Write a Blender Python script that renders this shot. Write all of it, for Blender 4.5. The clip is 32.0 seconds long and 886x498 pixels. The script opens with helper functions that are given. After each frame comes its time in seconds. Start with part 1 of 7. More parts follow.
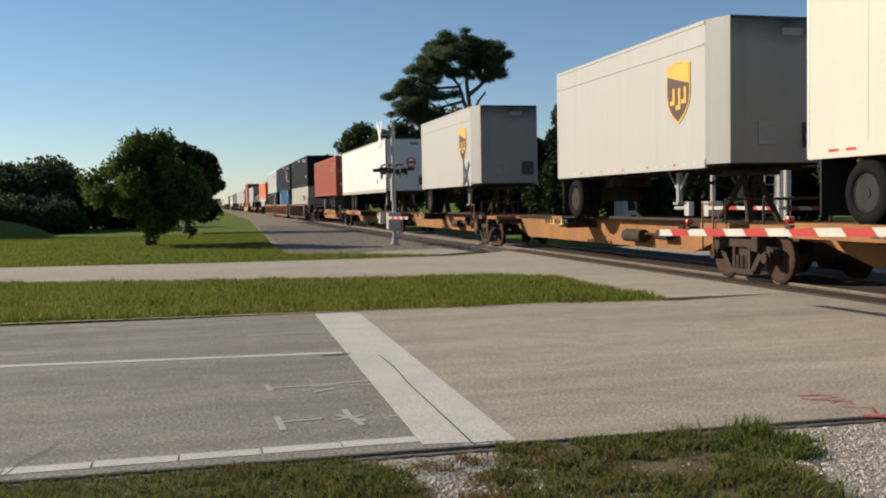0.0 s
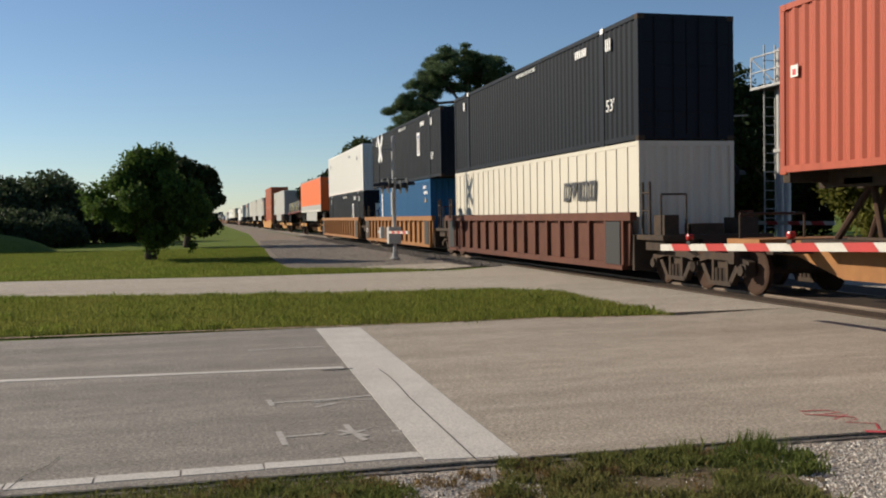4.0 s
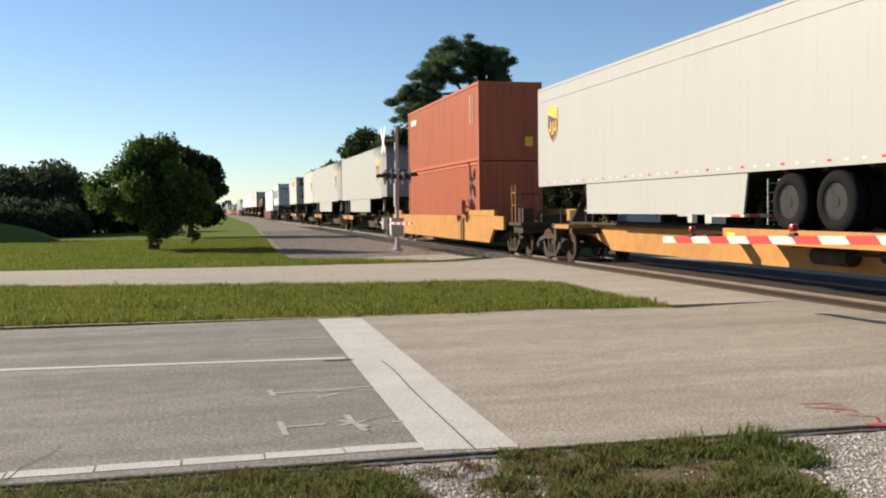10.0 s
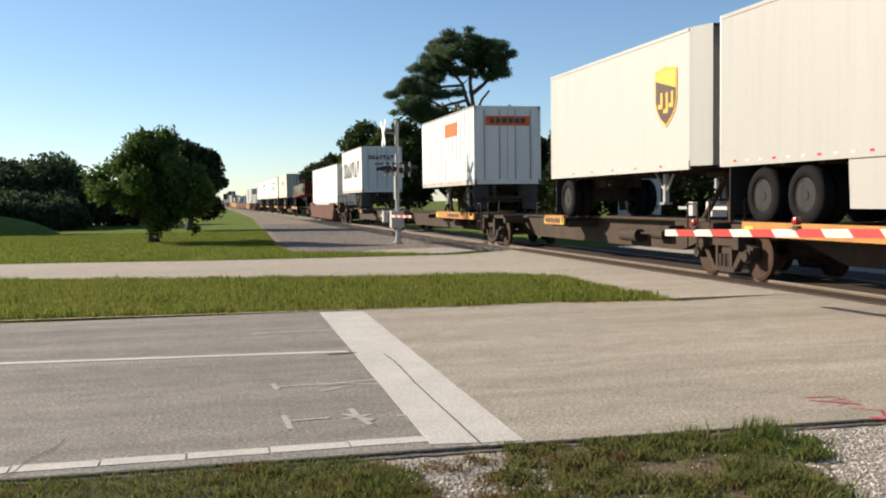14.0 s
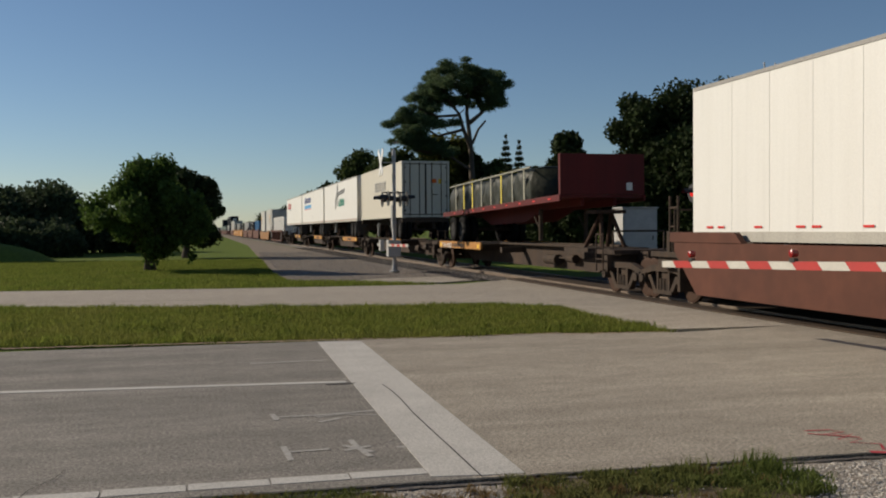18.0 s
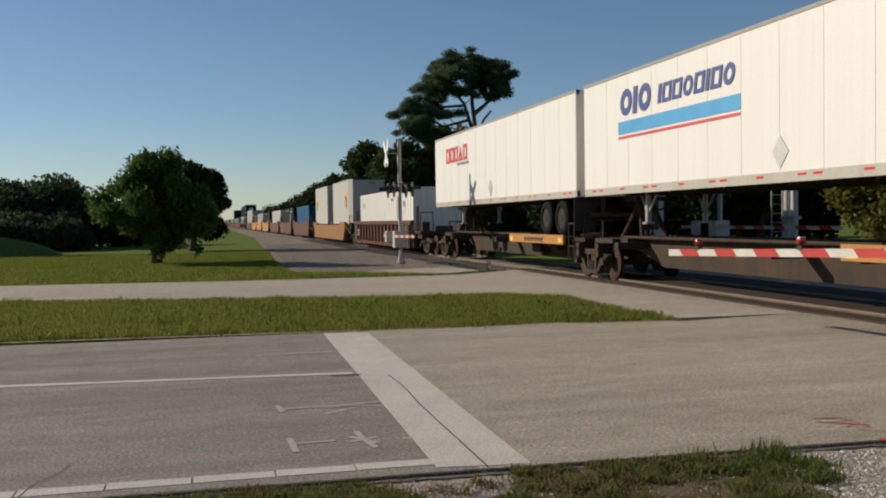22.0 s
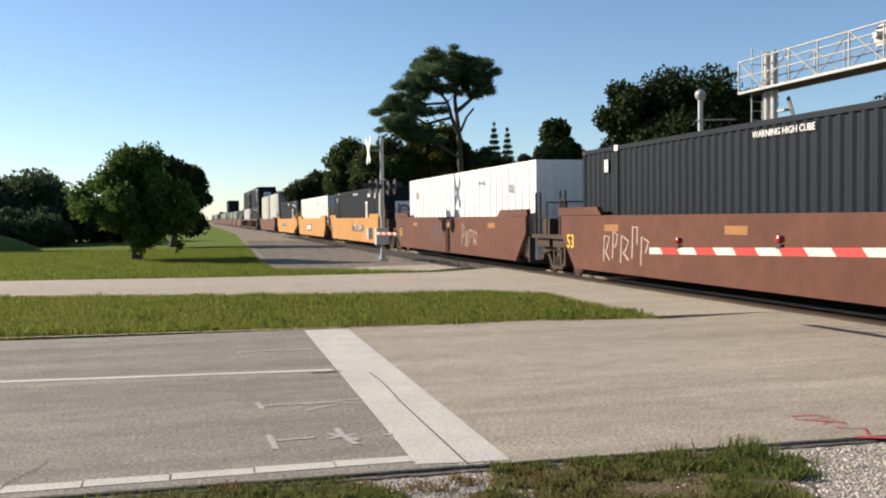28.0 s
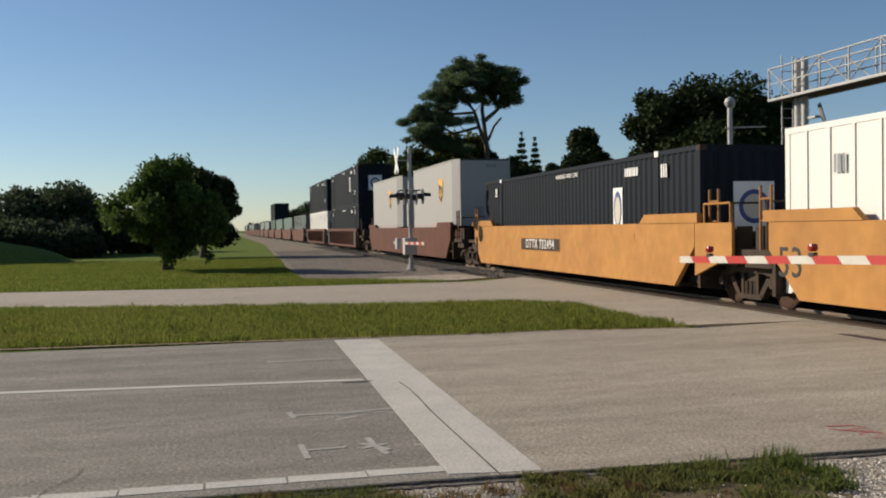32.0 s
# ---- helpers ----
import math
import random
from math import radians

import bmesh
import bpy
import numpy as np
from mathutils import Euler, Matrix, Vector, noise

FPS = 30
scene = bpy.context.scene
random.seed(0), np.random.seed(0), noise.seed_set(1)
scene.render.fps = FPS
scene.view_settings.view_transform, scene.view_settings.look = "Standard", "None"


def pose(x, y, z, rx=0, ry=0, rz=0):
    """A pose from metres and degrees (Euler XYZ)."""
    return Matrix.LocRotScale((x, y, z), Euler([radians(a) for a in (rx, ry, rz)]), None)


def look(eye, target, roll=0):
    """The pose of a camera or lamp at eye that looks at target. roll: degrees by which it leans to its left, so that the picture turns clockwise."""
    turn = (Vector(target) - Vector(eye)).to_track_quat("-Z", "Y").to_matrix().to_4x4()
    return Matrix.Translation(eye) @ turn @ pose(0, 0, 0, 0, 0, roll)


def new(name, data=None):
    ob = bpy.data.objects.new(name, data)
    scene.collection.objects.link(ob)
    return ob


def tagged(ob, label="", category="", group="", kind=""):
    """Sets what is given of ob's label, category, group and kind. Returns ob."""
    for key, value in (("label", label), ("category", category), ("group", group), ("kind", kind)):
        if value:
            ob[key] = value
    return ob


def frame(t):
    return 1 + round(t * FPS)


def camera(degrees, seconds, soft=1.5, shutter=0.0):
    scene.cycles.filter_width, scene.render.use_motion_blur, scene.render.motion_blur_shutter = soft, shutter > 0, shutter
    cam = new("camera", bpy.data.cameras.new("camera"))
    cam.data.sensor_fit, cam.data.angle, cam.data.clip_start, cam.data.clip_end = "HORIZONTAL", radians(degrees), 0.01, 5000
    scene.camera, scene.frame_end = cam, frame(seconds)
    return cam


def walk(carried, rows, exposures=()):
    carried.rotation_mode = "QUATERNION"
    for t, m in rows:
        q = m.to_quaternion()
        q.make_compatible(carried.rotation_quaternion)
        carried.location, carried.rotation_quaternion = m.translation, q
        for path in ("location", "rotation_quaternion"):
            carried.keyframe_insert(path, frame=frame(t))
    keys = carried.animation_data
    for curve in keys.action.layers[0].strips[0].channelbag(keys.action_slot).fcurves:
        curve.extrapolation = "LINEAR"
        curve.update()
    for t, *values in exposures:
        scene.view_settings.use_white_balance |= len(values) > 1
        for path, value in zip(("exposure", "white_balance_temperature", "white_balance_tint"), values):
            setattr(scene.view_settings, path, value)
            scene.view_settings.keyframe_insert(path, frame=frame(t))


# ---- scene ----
cam = camera(50.0, 32.0, soft=2.0)

PATH = [
    (0, (0.054, -0.026, 1.627), (0.545, 1.911, 1.528), -1.0),
    (0.5, (0.052, -0.026, 1.626), (0.557, 1.908, 1.531), -0.8),
    (1, (0.043, -0.026, 1.629), (0.553, 1.906, 1.536), -0.6),
    (1.5, (0.053, -0.022, 1.629), (0.565, 1.909, 1.535), -0.6),
    (2, (0.048, -0.019, 1.627), (0.558, 1.913, 1.537), -0.5),
    (2.5, (0.052, -0.033, 1.634), (0.554, 1.901, 1.549), -0.8),
    (3, (0.045, -0.040, 1.635), (0.538, 1.897, 1.563), -1.1),
    (3.5, (0.034, -0.032, 1.633), (0.528, 1.906, 1.563), -1.0),
    (5.5, (0.039, -0.024, 1.630), (0.524, 1.915, 1.566), -0.8),
    (6, (0.041, -0.020, 1.629), (0.524, 1.919, 1.556), -0.7),
    (6.5, (0.048, -0.017, 1.625), (0.530, 1.923, 1.544), -0.7),
    (7, (0.052, -0.022, 1.629), (0.530, 1.919, 1.541), -0.8),
    (7.5, (0.047, -0.012, 1.624), (0.526, 1.928, 1.535), -0.8),
    (8, (0.050, -0.016, 1.627), (0.523, 1.925, 1.536), -0.9),
    (8.5, (0.050, -0.024, 1.631), (0.529, 1.917, 1.541), -0.9),
    (9, (0.048, -0.028, 1.632), (0.530, 1.911, 1.544), -0.9),
    (9.5, (0.043, -0.017, 1.629), (0.528, 1.921, 1.541), -0.8),
    (10, (0.045, -0.027, 1.630), (0.531, 1.912, 1.543), -0.7),
    (10.5, (0.044, -0.024, 1.631), (0.529, 1.914, 1.542), -0.6),
    (11, (0.042, -0.021, 1.628), (0.524, 1.918, 1.535), -0.6),
    (11.5, (0.044, -0.016, 1.625), (0.523, 1.923, 1.525), -0.5),
    (12, (0.039, -0.021, 1.633), (0.525, 1.917, 1.535), -0.5),
    (12.5, (0.037, -0.016, 1.629), (0.527, 1.921, 1.532), -0.6),
    (13, (0.025, -0.007, 1.627), (0.508, 1.931, 1.529), -0.6),
    (13.5, (0.020, 0.003, 1.629), (0.502, 1.942, 1.527), -0.7),
    (15.5, (-0.021, -0.002, 1.648), (0.485, 1.931, 1.554), -0.5),
    (16, (-0.024, 0.002, 1.650), (0.479, 1.936, 1.566), -0.6),
    (16.5, (-0.017, 0.007, 1.651), (0.484, 1.942, 1.577), -0.6),
    (17, (-0.017, -0.008, 1.654), (0.482, 1.928, 1.593), -0.6),
    (17.5, (-0.024, -0.020, 1.657), (0.477, 1.916, 1.607), -0.5),
    (18, (-0.037, -0.030, 1.661), (0.460, 1.907, 1.619), -0.4),
    (18.5, (-0.036, -0.031, 1.662), (0.442, 1.911, 1.620), -0.5),
    (19, (-0.029, -0.012, 1.663), (0.439, 1.932, 1.620), -0.5),
    (19.5, (-0.020, -0.005, 1.658), (0.449, 1.939, 1.611), -0.4),
    (20, (-0.021, -0.017, 1.658), (0.449, 1.927, 1.604), -0.6),
    (20.5, (-0.018, -0.017, 1.656), (0.454, 1.926, 1.600), -0.7),
    (21, (-0.017, -0.010, 1.653), (0.460, 1.932, 1.593), -0.8),
    (21.5, (-0.010, 0.002, 1.650), (0.469, 1.943, 1.589), -0.9),
    (22, (-0.010, 0.006, 1.652), (0.473, 1.946, 1.591), -0.9),
    (22.5, (-0.006, -0.006, 1.654), (0.479, 1.933, 1.593), -0.9),
    (23, (-0.012, -0.002, 1.653), (0.476, 1.937, 1.596), -0.9),
    (23.5, (-0.005, 0.003, 1.649), (0.489, 1.940, 1.590), -0.9),
    (24, (-0.003, 0.011, 1.650), (0.490, 1.948, 1.588), -0.9),
    (24.5, (0.002, 0.022, 1.645), (0.498, 1.959, 1.583), -0.8),
    (25, (0.005, 0.014, 1.649), (0.506, 1.950, 1.584), -0.9),
    (25.5, (0.002, 0.005, 1.650), (0.507, 1.940, 1.581), -0.8),
    (27.5, (0.001, 0.001, 1.645), (0.516, 1.932, 1.577), -0.6),
    (28, (-0.000, 0.001, 1.650), (0.519, 1.931, 1.583), -0.6),
    (28.5, (-0.008, -0.010, 1.653), (0.513, 1.920, 1.591), -0.6),
    (29, (-0.011, -0.014, 1.653), (0.505, 1.917, 1.597), -0.6),
    (29.5, (-0.018, -0.024, 1.653), (0.500, 1.907, 1.602), -0.7),
    (30, (-0.027, -0.023, 1.651), (0.485, 1.910, 1.602), -0.6),
    (30.5, (-0.023, -0.022, 1.649), (0.488, 1.911, 1.599), -0.7),
    (31, (-0.026, -0.024, 1.656), (0.479, 1.911, 1.611), -0.7),
    (31.5, (-0.021, -0.014, 1.648), (0.458, 1.928, 1.601), -0.9),
    (32, (-0.023, -0.003, 1.651), (0.440, 1.942, 1.605), -0.9),
]
EXPOSURES = [(0, 0.55), (1, 0.93), (2, 0.45), (3, 0.38), (6, 0.78), (7, 0.25), (8, 0.57), (9, 0.86), (11, 1.02), (12, 1.03), (13, 1.05), (16, 0.55), (17, 0.12), (18, 0.04), (19, 0.65), (20, 0.7), (21, 0.26), (22, 0.15), (23, 0.12), (24, 0.42), (25, 0.4), (28, 1.04), (29, 0.5), (30, 0.5), (31, 0.86), (32, 0.4)]
walk(cam, [(t, look(eye, target, roll)) for t, eye, target, roll in PATH], EXPOSURES)

# ---- world, sun ----
SUN_DIR = Vector((-1.9, 1.4, 1.12)).normalized()
SUN_EL = math.asin(SUN_DIR.z)
SUN_AZ = math.atan2(SUN_DIR.x, SUN_DIR.y)
world = bpy.data.worlds.new("sky")
scene.world = world
world.use_nodes = True
wn = world.node_tree.nodes
wl = world.node_tree.links
sky = wn.new("ShaderNodeTexSky")
sky.sky_type = "NISHITA"
sky.sun_disc = False
sky.sun_elevation = SUN_EL
sky.sun_rotation = SUN_AZ
sky.air_density, sky.dust_density, sky.ozone_density, sky.altitude = 1.0, 0.3, 3.4, 1000
wn["Background"].inputs[1].default_value = 0.069
wl.new(sky.outputs[0], wn["Background"].inputs[0])
sun = new("sun", bpy.data.lights.new("sun", "SUN"))
sun.data.energy, sun.data.angle, sun.data.color = 4.8, radians(0.5), (1.0, 0.872, 0.70)
sun.matrix_world = look((-60, 50, 40), Vector((-60, 50, 40)) - SUN_DIR)

# ---- plan ----
TX, RZ, SPEED = 11.0, 0.08, 17.35      # track centre, rail top, train speed in m/s
ROAD_S = 6.0                           # edge of the near carriageway

# ---- materials ----
def M(name, col, col2=None, rough=0.6, metal=0.0, scale=1.5, fine=40.0, mix=0.5, bump=0.0, bscale=80.0, streaks=0.0, grain=0.25, island=0.0, spec=0.5):
    """Two scales of variation between col and col2, with fine relief; streaks: dirt running down."""
    m = bpy.data.materials.new(name)
    m.use_nodes = True
    n, l = m.node_tree.nodes, m.node_tree.links
    b = n["Principled BSDF"]
    b.inputs["Roughness"].default_value, b.inputs["Metallic"].default_value = rough, metal
    b.inputs["Specular IOR Level"].default_value = spec
    if col2 is None:
        col2 = tuple(c * 0.72 for c in col)
    tc = n.new("ShaderNodeTexCoord")
    big = n.new("ShaderNodeTexNoise")
    big.inputs["Scale"].default_value, big.inputs["Detail"].default_value = scale, 6
    sm = n.new("ShaderNodeTexNoise")
    sm.inputs["Scale"].default_value, sm.inputs["Detail"].default_value = fine, 4
    if streaks:
        mp = n.new("ShaderNodeMapping")
        mp.inputs["Scale"].default_value = (1.0, 1.0, 0.08)
        l.new(tc.outputs["Object"], mp.inputs[0])
        l.new(mp.outputs[0], big.inputs["Vector"])
    else:
        l.new(tc.outputs["Object"], big.inputs["Vector"])
    l.new(tc.outputs["Object"], sm.inputs["Vector"])
    r1 = n.new("ShaderNodeMapRange")
    r1.inputs[1].default_value, r1.inputs[2].default_value = 0.5 - 0.5 * mix * 0.6, 0.5 + 0.5 * mix * 0.6
    r1.inputs[3].default_value, r1.inputs[4].default_value = 0.0, 1.0
    l.new(big.outputs[0], r1.inputs[0])
    a = n.new("ShaderNodeMix")
    a.data_type = "RGBA"
    a.inputs[6].default_value, a.inputs[7].default_value = (*col, 1), (*col2, 1)
    f = n.new("ShaderNodeMath")
    f.operation = "MULTIPLY"
    f.inputs[1].default_value = streaks if streaks else mix
    l.new(r1.outputs[0], f.inputs[0])
    l.new(f.outputs[0], a.inputs[0])
    g = n.new("ShaderNodeMix")
    g.data_type, g.blend_type = "RGBA", "MULTIPLY"
    g.inputs[0].default_value = 1.0
    r2 = n.new("ShaderNodeMapRange")
    r2.inputs[1].default_value, r2.inputs[2].default_value = 0.3, 0.7
    r2.inputs[3].default_value, r2.inputs[4].default_value = 1 - grain, 1 + grain * 0.5
    l.new(sm.outputs[0], r2.inputs[0])
    l.new(a.outputs[2], g.inputs[6])
    l.new(r2.outputs[0], g.inputs[7])
    last = g.outputs[2]
    if streaks:
        # narrow dirt runs
        mp2 = n.new("ShaderNodeMapping")
        mp2.inputs["Scale"].default_value = (1.0, 1.0, 0.05)
        l.new(tc.outputs["Object"], mp2.inputs[0])
        run = n.new("ShaderNodeTexNoise")
        run.inputs["Scale"].default_value, run.inputs["Detail"].default_value = 7.0, 5
        l.new(mp2.outputs[0], run.inputs["Vector"])
        r4 = n.new("ShaderNodeMapRange")
        r4.inputs[1].default_value, r4.inputs[2].default_value, r4.inputs[3].default_value, r4.inputs[4].default_value = 0.5, 0.78, 1.0, 1 - 0.28 * streaks
        l.new(run.outputs[0], r4.inputs[0])
        k = n.new("ShaderNodeMix")
        k.data_type, k.blend_type = "RGBA", "MULTIPLY"
        k.inputs[0].default_value = 1.0
        l.new(last, k.inputs[6])
        l.new(r4.outputs[0], k.inputs[7])
        last = k.outputs[2]
    if island:
        geo = n.new("ShaderNodeNewGeometry")
        r3 = n.new("ShaderNodeMapRange")
        r3.inputs[3].default_value, r3.inputs[4].default_value = 1 - island, 1 + island
        l.new(geo.outputs["Random Per Island"], r3.inputs[0])
        h = n.new("ShaderNodeMix")
        h.data_type, h.blend_type = "RGBA", "MULTIPLY"
        h.inputs[0].default_value = 1.0
        l.new(last, h.inputs[6])
        l.new(r3.outputs[0], h.inputs[7])
        last = h.outputs[2]
    l.new(last, b.inputs["Base Color"])
    if bump:
        bn = n.new("ShaderNodeTexNoise")
        bn.inputs["Scale"].default_value, bn.inputs["Detail"].default_value = bscale, 5
        l.new(tc.outputs["Object"], bn.inputs["Vector"])
        bu = n.new("ShaderNodeBump")
        bu.inputs["Strength"].default_value, bu.inputs["Distance"].default_value = bump, 0.02
        l.new(bn.outputs[0], bu.inputs["Height"])
        l.new(bu.outputs[0], b.inputs["Normal"])
    return m


def leafy(name, col, col2, trans=0.35):
    m = M(name, col, col2, rough=0.75, scale=0.6, fine=9.0, mix=0.8, island=0.3, grain=0.3, spec=0.1)
    n, l = m.node_tree.nodes, m.node_tree.links
    b = n["Principled BSDF"]
    tr = n.new("ShaderNodeBsdfTranslucent")
    src = b.inputs["Base Color"].links[0].from_socket
    l.new(src, tr.inputs[0])
    mx = n.new("ShaderNodeMixShader")
    mx.inputs[0].default_value = trans
    l.new(b.outputs[0], mx.inputs[1])
    l.new(tr.outputs[0], mx.inputs[2])
    l.new(mx.outputs[0], n["Material Output"].inputs[0])
    return m


def road_surface(name, col, col2, dark):
    """Worn pavement: wide stains, wheel streaks along the road, mottling and stone speckle."""
    m = M(name, col, col2, rough=0.9, scale=0.4, fine=34, mix=0.85, bump=0.45, bscale=70, grain=0.5, spec=0.25)
    n, l = m.node_tree.nodes, m.node_tree.links
    b = n["Principled BSDF"]
    src = b.inputs["Base Color"].links[0].from_socket
    tc = n.new("ShaderNodeTexCoord")
    for sc, stretch, lo, hi, dist in ((1.0, (0.12, 1.5, 1.0), 1 - dark, 1.06, 0.6), (5.0, (0.5, 1.0, 1.0), 1 - dark * 0.6, 1.08, 0.0), (95.0, (1.0, 1.0, 1.0), 0.5, 1.3, 0.0)):
        mp = n.new("ShaderNodeMapping")
        mp.inputs["Scale"].default_value = stretch
        l.new(tc.outputs["Object"], mp.inputs[0])
        t = n.new("ShaderNodeTexNoise")
        t.inputs["Scale"].default_value, t.inputs["Detail"].default_value, t.inputs["Distortion"].default_value = sc, 5, dist
        l.new(mp.outputs[0], t.inputs["Vector"])
        r = n.new("ShaderNodeMapRange")
        r.inputs[1].default_value, r.inputs[2].default_value, r.inputs[3].default_value, r.inputs[4].default_value = 0.34, 0.66, lo, hi
        l.new(t.outputs[0], r.inputs[0])
        x = n.new("ShaderNodeMix")
        x.data_type, x.blend_type = "RGBA", "MULTIPLY"
        x.inputs[0].default_value = 1.0
        l.new(src, x.inputs[6])
        l.new(r.outputs[0], x.inputs[7])
        src = x.outputs[2]
    l.new(src, b.inputs["Base Color"])
    return m


ASPHALT = road_surface("aged_asphalt", (0.30, 0.275, 0.24), (0.25, 0.23, 0.202), 0.2)
PALEASPHALT = road_surface("bleached_asphalt", (0.43, 0.38, 0.308), (0.37, 0.326, 0.266), 0.17)
CONCRETE = road_surface("pale_pavement", (0.45, 0.396, 0.325), (0.395, 0.348, 0.286), 0.12)
ROADPAINT = M("white_road_paint", (0.54, 0.515, 0.47), (0.41, 0.39, 0.355), rough=0.8, scale=1.5, fine=60, mix=0.8, grain=0.35)
CHALK = M("faint_white_paint", (0.41, 0.395, 0.365), (0.29, 0.275, 0.25), rough=0.85, scale=14, fine=60, mix=0.9, grain=0.3)
REDPAINT = M("red_marking_paint", (0.46, 0.03, 0.05), (0.36, 0.10, 0.10), rough=0.8, scale=9, mix=0.8, spec=0.2)
CRACKFILL = M("dark_crack", (0.035, 0.033, 0.03), rough=0.95)
GRAVEL = M("gravel", (0.25, 0.212, 0.172), (0.175, 0.146, 0.118), rough=0.95, scale=0.7, fine=25, mix=0.8, bump=0.35, bscale=22, grain=0.5, spec=0.1)
SHELL = M("shell_gravel", (0.43, 0.385, 0.325), (0.2, 0.16, 0.12), rough=0.95, scale=3.5, fine=45, mix=0.9, bump=1.0, bscale=45, grain=0.5)
LOTSTONE = M("lot_stone", (0.24, 0.22, 0.2), (0.13, 0.12, 0.11), rough=0.95, scale=5, island=0.45)
STONE = M("gravel_stone", (0.55, 0.51, 0.45), (0.33, 0.30, 0.26), rough=0.9, scale=5, island=0.45)
BALLAST = M("ballast_rock", (0.16, 0.14, 0.125), (0.08, 0.07, 0.06), rough=0.95, scale=1.0, fine=18, mix=0.8, bump=1.0, bscale=16, grain=0.5, island=0.4)
TURF = M("turf", (0.122, 0.165, 0.03), (0.09, 0.125, 0.024), rough=0.95, scale=0.5, fine=12, mix=0.8, bump=0.4, bscale=30, grain=0.4, spec=0.05)
LAWNBLADE = leafy("lush_grass_blades", (0.145, 0.195, 0.032), (0.225, 0.235, 0.058), 0.45)
BLADE = leafy("grass_blades", (0.165, 0.2, 0.036), (0.24, 0.235, 0.065), 0.45)
WEED = leafy("weed_leaves", (0.11, 0.155, 0.036), (0.2, 0.17, 0.07), 0.42)
SOIL = M("dark_verge_soil", (0.17, 0.135, 0.085), (0.09, 0.075, 0.045), rough=0.95, scale=5, fine=40, mix=0.8, bump=0.5, grain=0.45, spec=0.1)
DIRT = M("dry_dirt", (0.36, 0.255, 0.175), (0.25, 0.175, 0.12), rough=0.95, scale=2, bump=0.6, spec=0.2)
LENSLIT = M("glowing_red_lens", (0.6, 0.02, 0.02), rough=0.3)
LENSLIT.node_tree.nodes["Principled BSDF"].inputs["Emission Color"].default_value = (1.0, 0.03, 0.02, 1)
LENSLIT.node_tree.nodes["Principled BSDF"].inputs["Emission Strength"].default_value = 0.8
STEEL = M("rail_steel", (0.22, 0.17, 0.13), (0.13, 0.095, 0.07), rough=0.6, metal=0.35)
RUSTY = M("rusty_steel", (0.062, 0.034, 0.022), (0.034, 0.02, 0.015), rough=0.85, scale=4, bump=0.3, spec=0.2)
GALV = M("galvanised_steel", (0.36, 0.36, 0.355), (0.25, 0.25, 0.245), rough=0.55, metal=0.2, scale=3)
MASTPAINT = M("silver_mast_paint", (0.47, 0.465, 0.45), (0.36, 0.35, 0.335), rough=0.55, scale=4, spec=0.3)
BLACK = M("black_paint", (0.018, 0.018, 0.018), rough=0.5)
# grimy iron; also used where shade is put into the colour: bulkheads, crossing panels
GRIME = M("grimy_iron", (0.042, 0.032, 0.025), (0.085, 0.055, 0.036), rough=0.85, scale=5, bump=0.3, spec=0.2)
RAILTRIM = M("soiled_trim_steel", (0.14, 0.13, 0.12), (0.06, 0.055, 0.05), rough=0.6, scale=3, streaks=0.5, spec=0.3)
TRIMGREY = M("dull_trim_aluminium", (0.30, 0.29, 0.27), (0.17, 0.16, 0.15), rough=0.55, scale=3, streaks=0.3, spec=0.3)
RAILPALE = M("pale_trim_paint", (0.44, 0.42, 0.37), (0.33, 0.31, 0.27), rough=0.5, scale=2.5, streaks=0.4, spec=0.3)
TYRE = M("tyre_rubber", (0.0075, 0.0075, 0.008), (0.013, 0.012, 0.0115), rough=0.85, scale=6, spec=0.08)
RIM = M("wheel_rim_paint", (0.028, 0.027, 0.026), (0.012, 0.0115, 0.011), rough=0.75, scale=8, streaks=0.5, spec=0.2)
WHITE = M("white_paint", (0.66, 0.655, 0.625), (0.56, 0.545, 0.505), rough=0.5, scale=2.2, fine=30, streaks=0.2, grain=0.04, spec=0.3)
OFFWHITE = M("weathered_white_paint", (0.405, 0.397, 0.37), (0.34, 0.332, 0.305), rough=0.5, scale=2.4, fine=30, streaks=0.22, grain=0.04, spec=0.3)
WHITEPLAIN = M("clean_white_paint", (0.8, 0.8, 0.78), rough=0.5, grain=0.05)
CREAM = M("cream_paint", (0.53, 0.50, 0.42), (0.46, 0.43, 0.36), rough=0.5, scale=2.2, streaks=0.2, grain=0.04, spec=0.3)
SILVER = M("silver_grey_paint", (0.33, 0.325, 0.31), (0.275, 0.27, 0.26), rough=0.5, scale=2.2, streaks=0.2, grain=0.04, spec=0.3)
ALU = M("aluminium_trim", (0.62, 0.61, 0.58), (0.42, 0.40, 0.36), rough=0.4, metal=0.5, scale=3, streaks=0.4)
ORANGE = M("orange_paint", (0.66, 0.125, 0.018), (0.5, 0.095, 0.015), rough=0.5, scale=2.2, streaks=0.35, grain=0.06, spec=0.25)
RUSTRED = M("rust_red_paint", (0.37, 0.085, 0.05), (0.26, 0.055, 0.032), rough=0.6, scale=2.5, streaks=0.5, grain=0.1, spec=0.2)
RUSTORANGE = M("faded_orange_paint", (0.39, 0.105, 0.05), (0.29, 0.075, 0.038), rough=0.6, scale=2.5, streaks=0.5, grain=0.1, spec=0.2)
NAVY = M("dark_slate_paint", (0.0125, 0.0172, 0.025), (0.0095, 0.0127, 0.0185), rough=0.6, scale=2.5, streaks=0.5, grain=0.12, spec=0.1)
